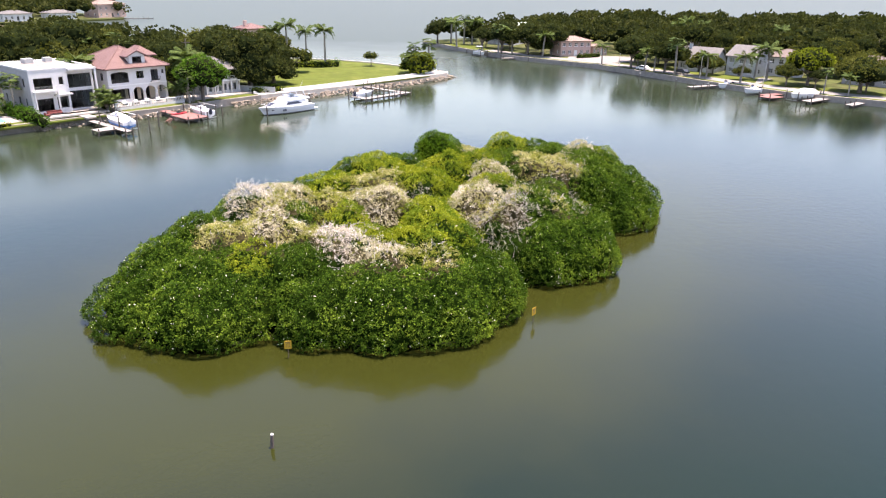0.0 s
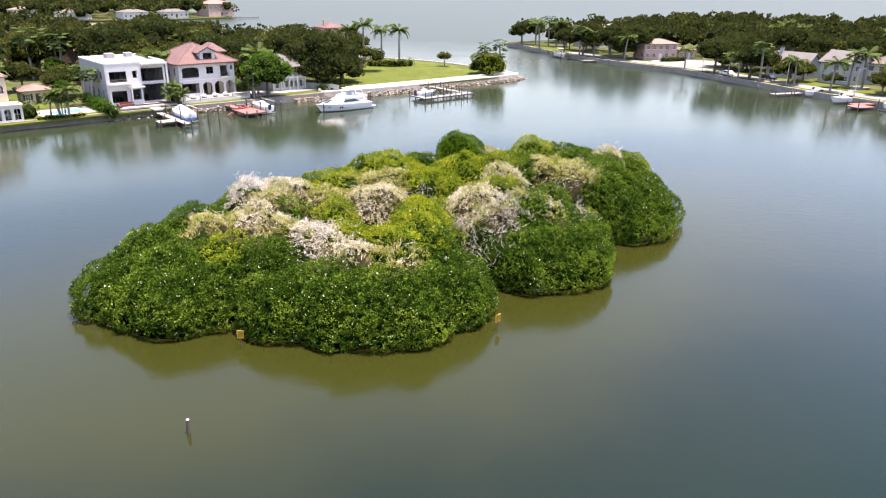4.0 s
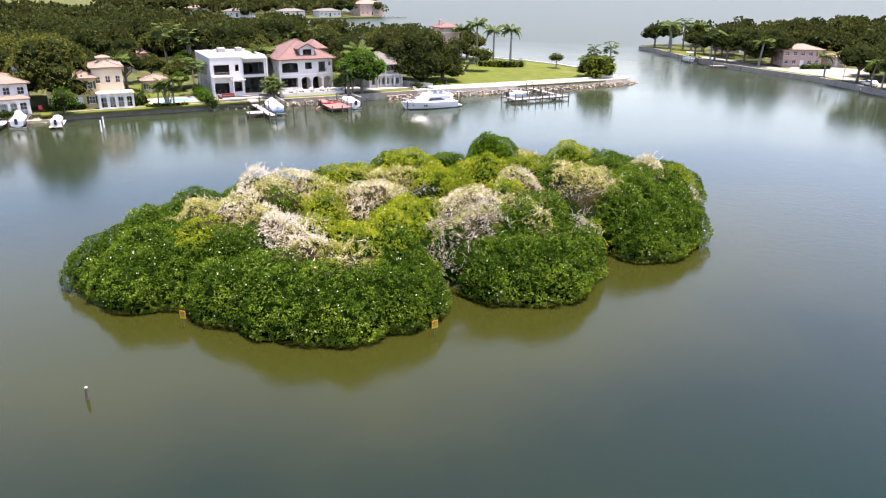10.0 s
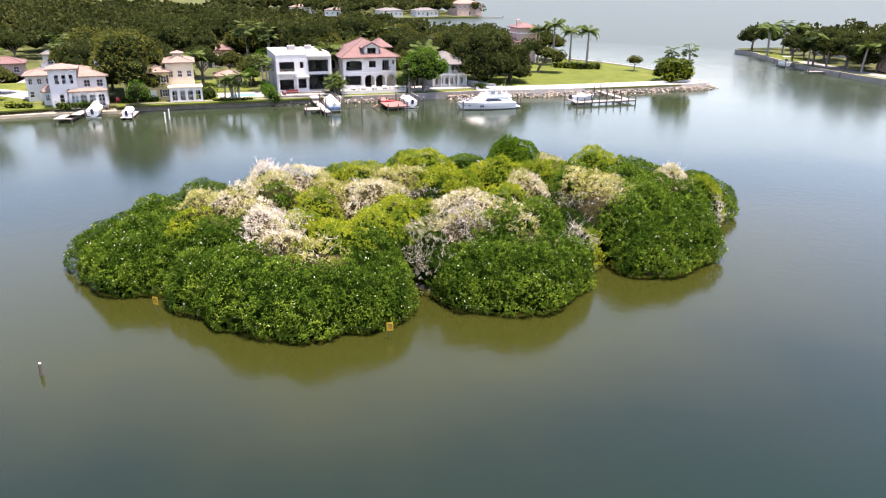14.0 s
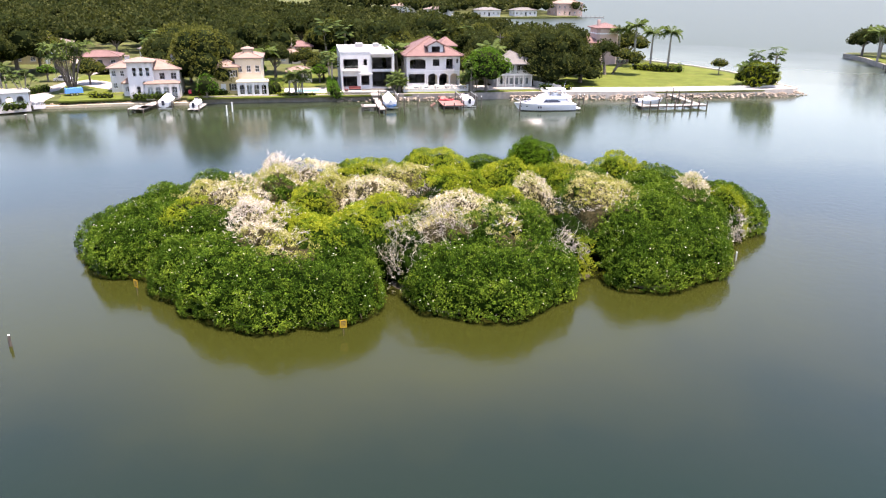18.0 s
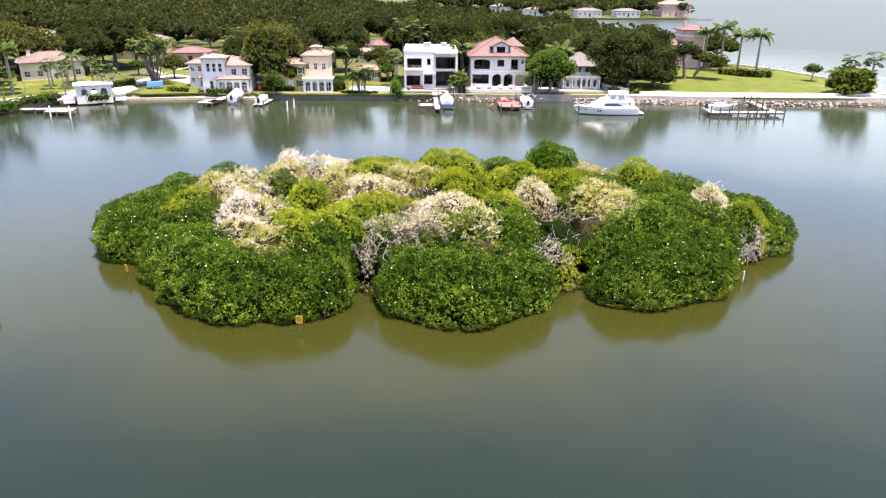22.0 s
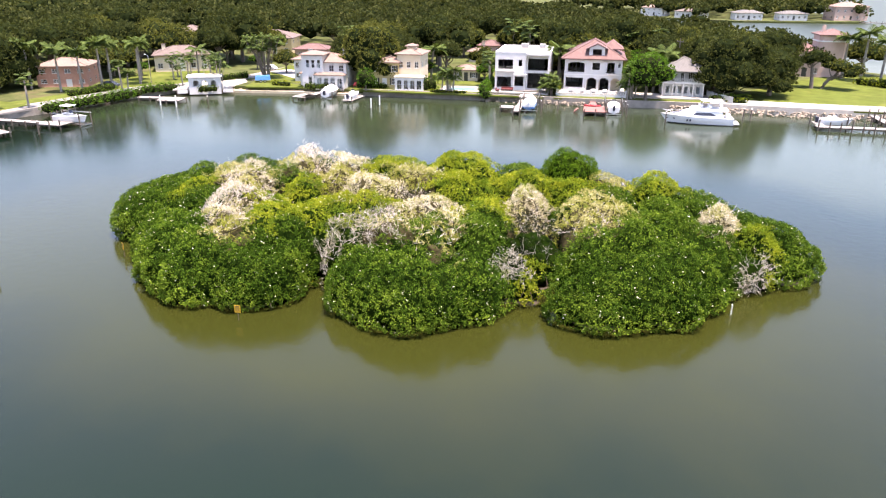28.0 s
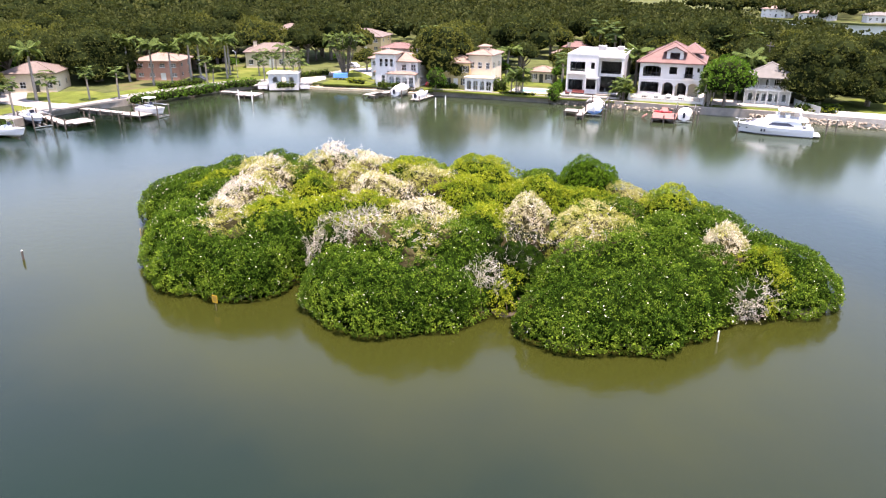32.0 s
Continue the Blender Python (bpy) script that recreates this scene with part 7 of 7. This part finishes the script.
small_boat("low white skiff on a lift at the lawn dock", O(56.2, -14.6), 6.0, 2.1, "", None, 0.5)
dock("white-topped pier with a bench below the tower house", at(-99.6, 103.1, 0, math.degrees(math.atan2(-10.9, 7.8))), [(0, 12.6, -0.9, 0.9), (8.8, 13.2, -2.4, 0.9)], [(3, -0.9, 0), (3, 0.9, 0), (6, -0.9, 0), (6, 0.9, 0), (8.9, -2.3, 0), (13, -2.3, 0), (13, 0.8, 0), (11, -2.3, 0)], PAVE, 0.85)
boat_lift(at(-92.1, 98.0, 0, 132), 6.6, 3.0, 0.8, 0.9)
small_boat("white motorboat on a lift beside the pier", at(-92.1, 98.0, 0, 132), 6.4, 2.4, "cover", None, 0.6)
dock("low floating dock with a small console boat's ramp", at(-85.7, 100.6, 0, 132), [(0, 7.4, -1.1, 1.1)], [(0.2, -1.2, 0.8), (7.2, 1.2, 0.9)], PAVE, 0.45)
small_boat("white skiff lying on the floating dock", at(-86.2, 101.2, 0, 132), 5.4, 1.9, "", None, 0.4)
pilings([(-76.9, 102.6, 2.0, True), (-79.6, 105.8, 1.9, True), (*SD(2.6, -15.4), 2.9, False), (*SD(5.9, -12.6), 2.8, False), (*SD(2.2, -6.0), 2.4, False), (*SD(20.0, -12.8), 2.4, False), (*SD(19.8, -6), 2.0, False),
         (*SD(27.4, -18.6), 2.2, False), (*SD(42.6, -13.6), 2.6, False), (*SD(44.4, -11.5), 2.3, False), (-97.1, 66.8, 2.3, True), (-100.6, 64.2, 2.1, True), (-79.5, 40.9, 2.3, False), (-98.0, 73.5, 1.6, False),
         (30.6, 257.9, 1.6, False), (18.2, 275.3, 1.6, False), (9.5, 284.3, 1.8, False), (58.8, 215.0, 1.6, False), (64.0, 196.8, 2.2, False), (70.8, 191.4, 2.0, False)])
dock("weathered wooden dock in front of the shrubs", at(-109.8, 61.5, 0, math.degrees(math.atan2(8.6, 6.6))), [(0, 10.6, -1.6, 0.4), (5.8, 10.8, -4.2, -1.6)], [(0.3, -1.5, 0.2), (3, -1.5, 0.2), (5.9, -4.1, 0.3), (8.2, -4.1, 0.2), (10.6, -4.1, 0.3), (10.6, 0.2, 0.3)], DECK, 0.75)
dock("narrow walkway dock with a shade roof off the promenade", at(-95.6, 32.6, 0, math.degrees(math.atan2(9.6, 9.2))), [(0, 13.0, -0.8, 0.8), (13.0, 17.8, -1.6, 3.4)], [(3 * k + 0.5, sd, 0.2) for k in range(5) for sd in (-0.8, 0.8)] + [(13.2, 3.2, 1.6), (17.6, 3.2, 1.0), (17.6, -1.4, 1.0), (15.4, -1.5, 0.6)], DECK, 0.8)
boat_lift(at(-88.4, 43.9, 0, 46), 7.2, 3.0, 0.9, 1.6)
small_boat("white console boat with a hard top on a lift", at(-88.5, 44.1, 0, 46), 6.8, 2.4, "t", None, 0.7)
dock("boat dock with piles at the promenade corner", at(-90.6, 25.9, 0, math.degrees(math.atan2(7.0, 13.0))), [(0, 13.5, -0.8, 0.8), (10.0, 14.6, 0.8, 4.6)], [(2.5 * k + 0.6, sd, 0.3) for k in range(5) for sd in (-0.8, 0.8)] + [(10.2, 4.4, 1.2), (14.4, 4.4, 0.8), (14.4, -0.8, 1.1), (12.3, 4.5, 0.9)], DECK, 0.8)
boat_lift(at(-87.6, 24.3, 0, 28), 8.6, 3.2, 0.9, 1.5)
small_boat("white motorboat with a windscreen on a lift", at(-87.6, 24.1, 0, 28), 8.2, 2.7, "t", BOOT, 0.7)
small_boat("white open boat beside the promenade dock", at(-74.5, 21.6, 0, 60), 6.0, 2.2, "t", None, 0.6)
dock("grey fishing dock below the eastern seawall", at(74.8, 197.4, 0, 208), [(0, 9.2, -1.0, 1.0)], [(0.4, -1, 0.6), (3, -1, 0.5), (6, -1, 0.5), (9, -1, 0.9), (9, 1, 0.8), (3, 1, 0.5), (6, 1, 0.5)], DECK, 0.8)
small_boat("small tan and white boat at the eastern seawall", at(79.6, 197.3, 0, 208), 5.4, 2.1, "", None, 0.4)
dock("timber dock with a jet ski lift at the eastern seawall", at(87.1, 183.2, 0, 205), [(0, 7.0, -1.0, 1.0), (4.5, 9.5, 1.0, 4.6)], [(0.4, -1, 0.6), (3.5, -1, 0.6), (7, -1, 0.7), (9.3, 4.4, 1.0), (4.6, 4.4, 0.8), (9.3, 1.2, 0.9)], REDDECK, 0.8)
small_boat("white boat on the eastern dock's lift", at(82.7, 186.7, 0, 205), 5.6, 2.1, "", None, 0.6)
dock("dark timber dock with rails under the oaks", at(94.5, 176.1, 0, 215), [(0, 8.6, -1.2, 1.2), (0, 1.4, -8.0, -1.2)], [(0.4, -1.2, 0.9), (3, -1.2, 0.9), (6, -1.2, 0.9), (8.5, -1.2, 0.9), (8.5, 1.2, 0.9), (3, 1.2, 0.9), (0.2, -5, 0.8), (0.2, -8, 0.8), (1.4, -8, 0.8)], DECK, 0.8)
boat_lift(at(93.9, 179.6, 0, 205), 9.0, 3.4, 1.0, 1.6)
small_boat("white cabin boat with a canvas top on a lift", at(93.5, 179.4, 0, 205), 8.6, 2.8, "cover", None, 0.8)
dock("low dark dock below the eastern oaks", at(100.3, 170.6, 0, 220), [(0, 6.6, -1.0, 1.0)], [(0.3, -1, 0.6), (3.3, -1, 0.6), (6.4, -1, 0.8), (6.4, 1, 0.8)], DECK, 0.75)
dock("small dock beneath the oaks of the eastern point", at(26.1, 263.2, 0, 200), [(0, 5.0, -1.0, 1.0)], [(0.3, -1, 0.8), (4.8, -1, 1.0), (4.8, 1, 1.0)], DECK, 0.75)
boat_lift(at(12.4, 277.1, 0, -60), 7.0, 3.0, 0.9, 1.4)
small_boat("white boat on a lift by the eastern point", at(12.4, 277.1, 0, -60), 6.8, 2.5, "t", None, 0.7)
dock("distant dock off the far point", at(-203.0, 472.1, 0, 20), [(0, 18, -1, 1)], [(3 * k, 0.9, 0.8) for k in range(7)], DECK, 0.9)


# ---- shore things ----
def pavilion():
    p = thing("boat_pavilion", "small white flat-roofed waterside pavilion with balustrades", "pavilion", at(-110.5, 72.1, GROUND - 0.2, 74))
    op = [(1.0, 2.2, 0.9, 2.2), (2.9, 4.1, 0.9, 2.2), (4.8, 6.0, 0.9, 2.2)]
    g = panel(Geo(), "x", 0, 7.0, -0.9, 2.9, 0, 0.3, op)
    for o in op:
        arch_fill(g, o[0], o[1], 1.75, 2.2, 0, 0.3)
    part("front_wall", g, WHITE, p)
    part("side_wall", Geo().box(0, 0.3, 0.3, 3.6, -0.5, 2.9).box(6.7, 7.0, 0.3, 3.6, -0.5, 2.9), WHITE, p)
    part("back_wall", panel(Geo(), "x", 0.3, 6.7, -0.5, 2.9, 3.3, 0.3, [(2.6, 4.4, 0, 2.2)]), WHITE, p)
    part("roof", Geo().box(-0.35, 7.35, -0.35, 3.95, 2.9, 3.15, 0.1), WHITE, p)
    part("roof_cap", Geo().box(0.6, 6.4, 0.4, 3.2, 3.15, 3.4, 0.1), CREAM, p)
    for sx in (-2.6, 7.4):
        b = part("balustrade", Geo().box(sx, sx + 2.2, 0.0, 0.2, 0.75, 0.9).box(sx, sx + 2.2, 0.0, 0.2, -0.6, 0.15), WHITE, p)
        for k in range(7):
            part("baluster", Geo().post(sx + 0.2 + k * 0.3, 0.1, 0.15, 0.75, 0.06, 6), WHITE, b)


def trailer():
    t = thing("utility_trailer", "bright blue covered trailer parked on the lawn", "trailer", at(-114.4, 88.4, GROUND + 0.06, 72))
    part("body", Geo().hull8([(0, 0, 0.55), (3.6, 0, 0.55), (3.6, 1.8, 0.55), (0, 1.8, 0.55)], [(0.1, 0.1, 1.5), (3.5, 0.1, 1.6), (3.5, 1.7, 1.6), (0.1, 1.7, 1.5)]), BLUE, t)
    part("chassis", Geo().box(-1.1, 3.6, 0.75, 1.05, 0.4, 0.55), PILE, t)
    for x in (1.3, 2.3):
        for y in (-0.08, 1.88):
            w = part("wheel", Geo().tube([(x, y - 0.09, 0.32), (x, y + 0.09, 0.32)], 0.32, 12), SHUTTER, t)
            part("rim", Geo().tube([(x, y - 0.10, 0.32), (x, y + 0.10, 0.32)], 0.17, 8), CHROME, w)


def car(label, m, paint):
    c = thing("car", label, "car", m, "parked cars")
    prof = [(0, 0.35), (0.05, 0.85), (0.9, 0.98), (1.5, 1.45), (3.2, 1.48), (3.9, 0.98), (4.4, 0.85), (4.5, 0.4)]
    part("body", Geo().hull8([(x, -0.88, z) for x, z in prof][::-1], [(x, 0.88, z) for x, z in prof][::-1]), paint, c)
    for s in (-1, 1):
        part("side_window", Geo().hull8([(1.15, s * 0.885, 1.0), (3.65, s * 0.885, 1.0), (3.1, s * 0.885, 1.40), (1.6, s * 0.885, 1.38)], [(1.15, s * 0.90, 1.0), (3.65, s * 0.90, 1.0), (3.1, s * 0.90, 1.40), (1.6, s * 0.90, 1.38)]), BOOT, c)
        for x in (0.9, 3.6):
            w = part("wheel", Geo().tube([(x, s * 0.75, 0.33), (x, s * 0.92, 0.33)], 0.33, 12), SHUTTER, c)
            part("rim", Geo().tube([(x, s * 0.76, 0.33), (x, s * 0.935, 0.33)], 0.2, 8), CHROME, w)
        part("headlight", Geo().box(-0.02, 0.04, s * 0.6 - 0.18, s * 0.6 + 0.18, 0.62, 0.78), TRIM, c)
    part("windscreen", Geo().hull8([(0.98, -0.75, 1.0), (0.98, 0.75, 1.0), (1.48, 0.68, 1.44), (1.48, -0.68, 1.44)], [(0.93, -0.75, 1.02), (0.93, 0.75, 1.02), (1.43, 0.68, 1.46), (1.43, -0.68, 1.46)]), BOOT, c)


SILVER = surface("silver_paint", (0.5, 0.5, 0.52), 0.05, 0.3, 2.0, metal=0.3, bump=0.0)
DARKPAINT = surface("dark_car_paint", (0.03, 0.035, 0.04), 0.1, 0.25, 2.0, bump=0.0)
pavilion()
trailer()
car("white car on the eastern seawall road", at(61.2, 226.6, GROUND + 0.05, -60), GEL)
car("dark car parked beneath the eastern trees", at(70.7, 218.6, GROUND + 0.05, -60), DARKPAINT)
car("dark car parked by the brick house", at(-122.9, 54.4, GROUND + 0.05, 60), DARKPAINT)
car("silver car parked at the bend", at(-138.2, 96.8, GROUND + 0.07, 40), SILVER)


def street_lamp(x, y, turn, h=6.5):
    l = thing("street_lamp", "grey steel street lamp with a curved arm", "street lamp", at(x, y, GROUND, turn), "street lamps")
    part("base", Geo().post(0, 0, -0.1, 0.4, 0.16, 8), SEAWALL, l)
    part("pole", Geo().tube([(0, 0, 0.4), (0, 0, h - 0.4), (0.3, 0, h), (1.2, 0, h + 0.1)], [0.09, 0.07, 0.05, 0.045], 6), CHROME, l)
    part("lamp_head", Geo().box(1.1, 1.8, -0.14, 0.14, h + 0.02, h + 0.16, 0.05), TRIM, l)


for x, y, a in ((-133.4, 80.2, 200), (-126.3, 66.2, 200), (56.8, 232.9, 20), (73.3, 205.2, 20), (84.8, 189.9, 20), (-143.3, 99.4, 120)):
    street_lamp(x, y, a)
pole2 = thing("utility_pole", "tall wooden utility pole behind the grey house", "utility pole", at(*S(32.5, 24), GROUND))
part("shaft", Geo().post(0, 0, -0.2, 11.5, 0.17, 8, 0.11), BARK, pole2)
part("crossarm", Geo().box(-1.1, 1.1, -0.06, 0.06, 10.6, 10.8), BARK, pole2)
for k in (-0.9, 0.0, 0.9):
    part("insulator", Geo().post(k, 0, 10.8, 11.0, 0.05, 6), SEAWALL, pole2)


def fence(pts, h, label, mat_, z=GROUND):
    f = thing("fence", label, "fence")
    for a, b in zip(pts, pts[1:]):
        a, b = Vector(a), Vector(b)
        d = b - a
        n = max(1, int(d.length / 1.8))
        for k in range(n):
            p, q = a + d * (k / n), a + d * ((k + 1) / n)
            s = Vector((-d.y, d.x)).normalized() * 0.04
            part("panel", Geo().hull8([(*(p + s), z), (*(p - s), z), (*(q - s), z), (*(q + s), z)][::-1], [(*(p + s), z + h), (*(p - s), z + h), (*(q - s), z + h), (*(q + s), z + h)][::-1]), mat_, f)
            part("post", Geo().post(p.x, p.y, z - 0.1, z + h + 0.12, 0.08, 6), mat_, f)
    return f


fence([S(38.6, 10.5), S(40.5, 5.5), S(43.0, 0.8)], 1.5, "pale grey fence running down to the seawall", SIDING)


def lounge(m, label, cush, n=2):
    c = thing("outdoor_sofa", label, "sofa", m, "terrace seats")
    part("base", Geo().box(0, 0.9 * n, 0, 0.8, 0.0, 0.28, 0.04), DARKFRAME, c)
    part("backrest", Geo().box(0, 0.9 * n, 0.65, 0.85, 0.28, 0.8, 0.05), cush, c)
    for k in range(n):
        part("cushion", Geo().box(0.04 + 0.9 * k, 0.86 + 0.9 * k, 0.02, 0.64, 0.28, 0.45, 0.06), cush, c)


REDC = surface("red_cushion", (0.15, 0.035, 0.03), 0.15, 0.9, 3.0)
lounge(at(*S(-8.6, 5.2), GROUND + 0.55, SHORE), "dark red outdoor sofa on the modern terrace", REDC, 3)
lounge(at(*S(-8.8, 3.6), GROUND + 0.55, SHORE + 90), "dark red outdoor seat on the modern terrace", REDC, 1)
for k in range(4):
    lounge(at(*S(7.2 + 2.6 * k, 6.4), GROUND + 0.6, SHORE), "white cushioned lounger on the villa terrace", CANVAS, 1)



def kayak(m, label, paint):
    """A sit-on kayak: a slim pointed hull with a seat well and a coaming."""
    k = thing("kayak", label, "kayak", m)
    g = Geo()
    rows = []
    for i in range(9):
        t = i / 8
        w = 0.36 * math.sin(math.pi * (0.06 + 0.88 * t)) ** 0.7
        rise = 0.10 * (2 * t - 1) ** 2
        rows.append(len(g.v))
        g.v += [(3.4 * t, -w, 0.20 + rise), (3.4 * t, -w * 0.6, 0.03 + rise), (3.4 * t, 0, rise), (3.4 * t, w * 0.6, 0.03 + rise), (3.4 * t, w, 0.20 + rise), (3.4 * t, 0, 0.27 + rise)]
    for a, b in zip(rows, rows[1:]):
        for j in range(6):
            q = (j + 1) % 6
            g.f.append((a + j, b + j, b + q, a + q))
    g.f.append(tuple(range(rows[0], rows[0] + 6)))
    g.f.append(tuple(range(rows[-1] + 5, rows[-1] - 1, -1)))
    part("hull", g, paint, k)
    part("seat", Geo().box(1.3, 1.75, -0.18, 0.18, 0.26, 0.34, 0.05), BOOT, k)
    part("backrest", Geo().box(1.24, 1.30, -0.18, 0.18, 0.30, 0.58, 0.02), BOOT, k)


def garden_chair(m, label, paint):
    c = thing("garden_chair", label, "chair", m)
    part("seat", Geo().box(-0.35, 0.35, -0.3, 0.3, 0.36, 0.42, 0.03), paint, c)
    part("backrest", Geo().hull8([(-0.35, 0.26, 0.42), (0.35, 0.26, 0.42), (0.35, 0.32, 0.42), (-0.35, 0.32, 0.42)], [(-0.32, 0.48, 1.1), (0.32, 0.48, 1.1), (0.32, 0.53, 1.1), (-0.32, 0.53, 1.1)]), paint, c)
    for sx in (-0.32, 0.32):
        part("armrest", Geo().box(sx - 0.06, sx + 0.06, -0.3, 0.36, 0.60, 0.65, 0.02), paint, c)
        for sy in (-0.26, 0.26):
            part("leg", Geo().box(sx - 0.03, sx + 0.03, sy - 0.03, sy + 0.03, 0.0, 0.6), paint, c)


REDPAINT = surface("red_plastic", (0.42, 0.02, 0.03), 0.12, 0.4, 3.0, bump=0.0)
kayak(O(11.2, -7.6) @ pose(0, 0, 0.96), "red kayak lying on the red-stained dock", REDPAINT)
garden_chair(at(-96.6, 107.2, GROUND + 0.07, SHORE + 10), "bright red garden chair on the lawn under the oak", REDPAINT)
garden_chair(at(-95.3, 108.5, GROUND + 0.07, SHORE - 20), "bright red garden chair beside another under the oak", REDPAINT)
steps = thing("dock_steps", "small wooden steps at the end of the red-stained dock", "steps", O(10.0, -9.6))
for k in range(3):
    part("tread", Geo().box(-0.25 - 0.28 * k, 0.05 - 0.28 * k, -0.6, 0.6, 0.72 - 0.2 * k, 0.77 - 0.2 * k, 0.01), REDDECK, steps)
for y in (-0.62, 0.58):
    part("stringer", Geo().hull8([(0.1, y, 0.82), (-0.9, y, 0.12), (-0.9, y, -0.1), (0.1, y, 0.60)], [(0.1, y + 0.05, 0.82), (-0.9, y + 0.05, 0.12), (-0.9, y + 0.05, -0.1), (0.1, y + 0.05, 0.60)]), REDDECK, steps)

# rubble at the foot of the walls
stones = Geo()
srng = np.random.default_rng(9)
for line, n, w in ((shore_nw[20:29], 620, 2.4), (shore_nw[16:20], 160, 0.9), (shore_nw[11:15], 260, 1.6)):
    seg = [Vector(p) for p in line]
    lens = [(b - a).length for a, b in zip(seg, seg[1:])]
    for _ in range(n):
        k = srng.choice(len(lens), p=np.array(lens) / sum(lens))
        p = seg[k].lerp(seg[k + 1], srng.random())
        d = (seg[k + 1] - seg[k]).normalized()
        o = srng.random() ** 1.4
        q = p + Vector((d.y, -d.x)) * (o * w + 0.1)
        r = srng.uniform(0.12, 0.32)
        stones.blob((q.x, q.y, 0.75 * (1 - o) - 0.05), (r * 1.2, r, r * 0.75), srng, 0.35, 1)
rub = part("riprap", stones, ROCK)
tagged(rub, "loose pale rubble stones at the foot of the seawall", "", "", "stuff")
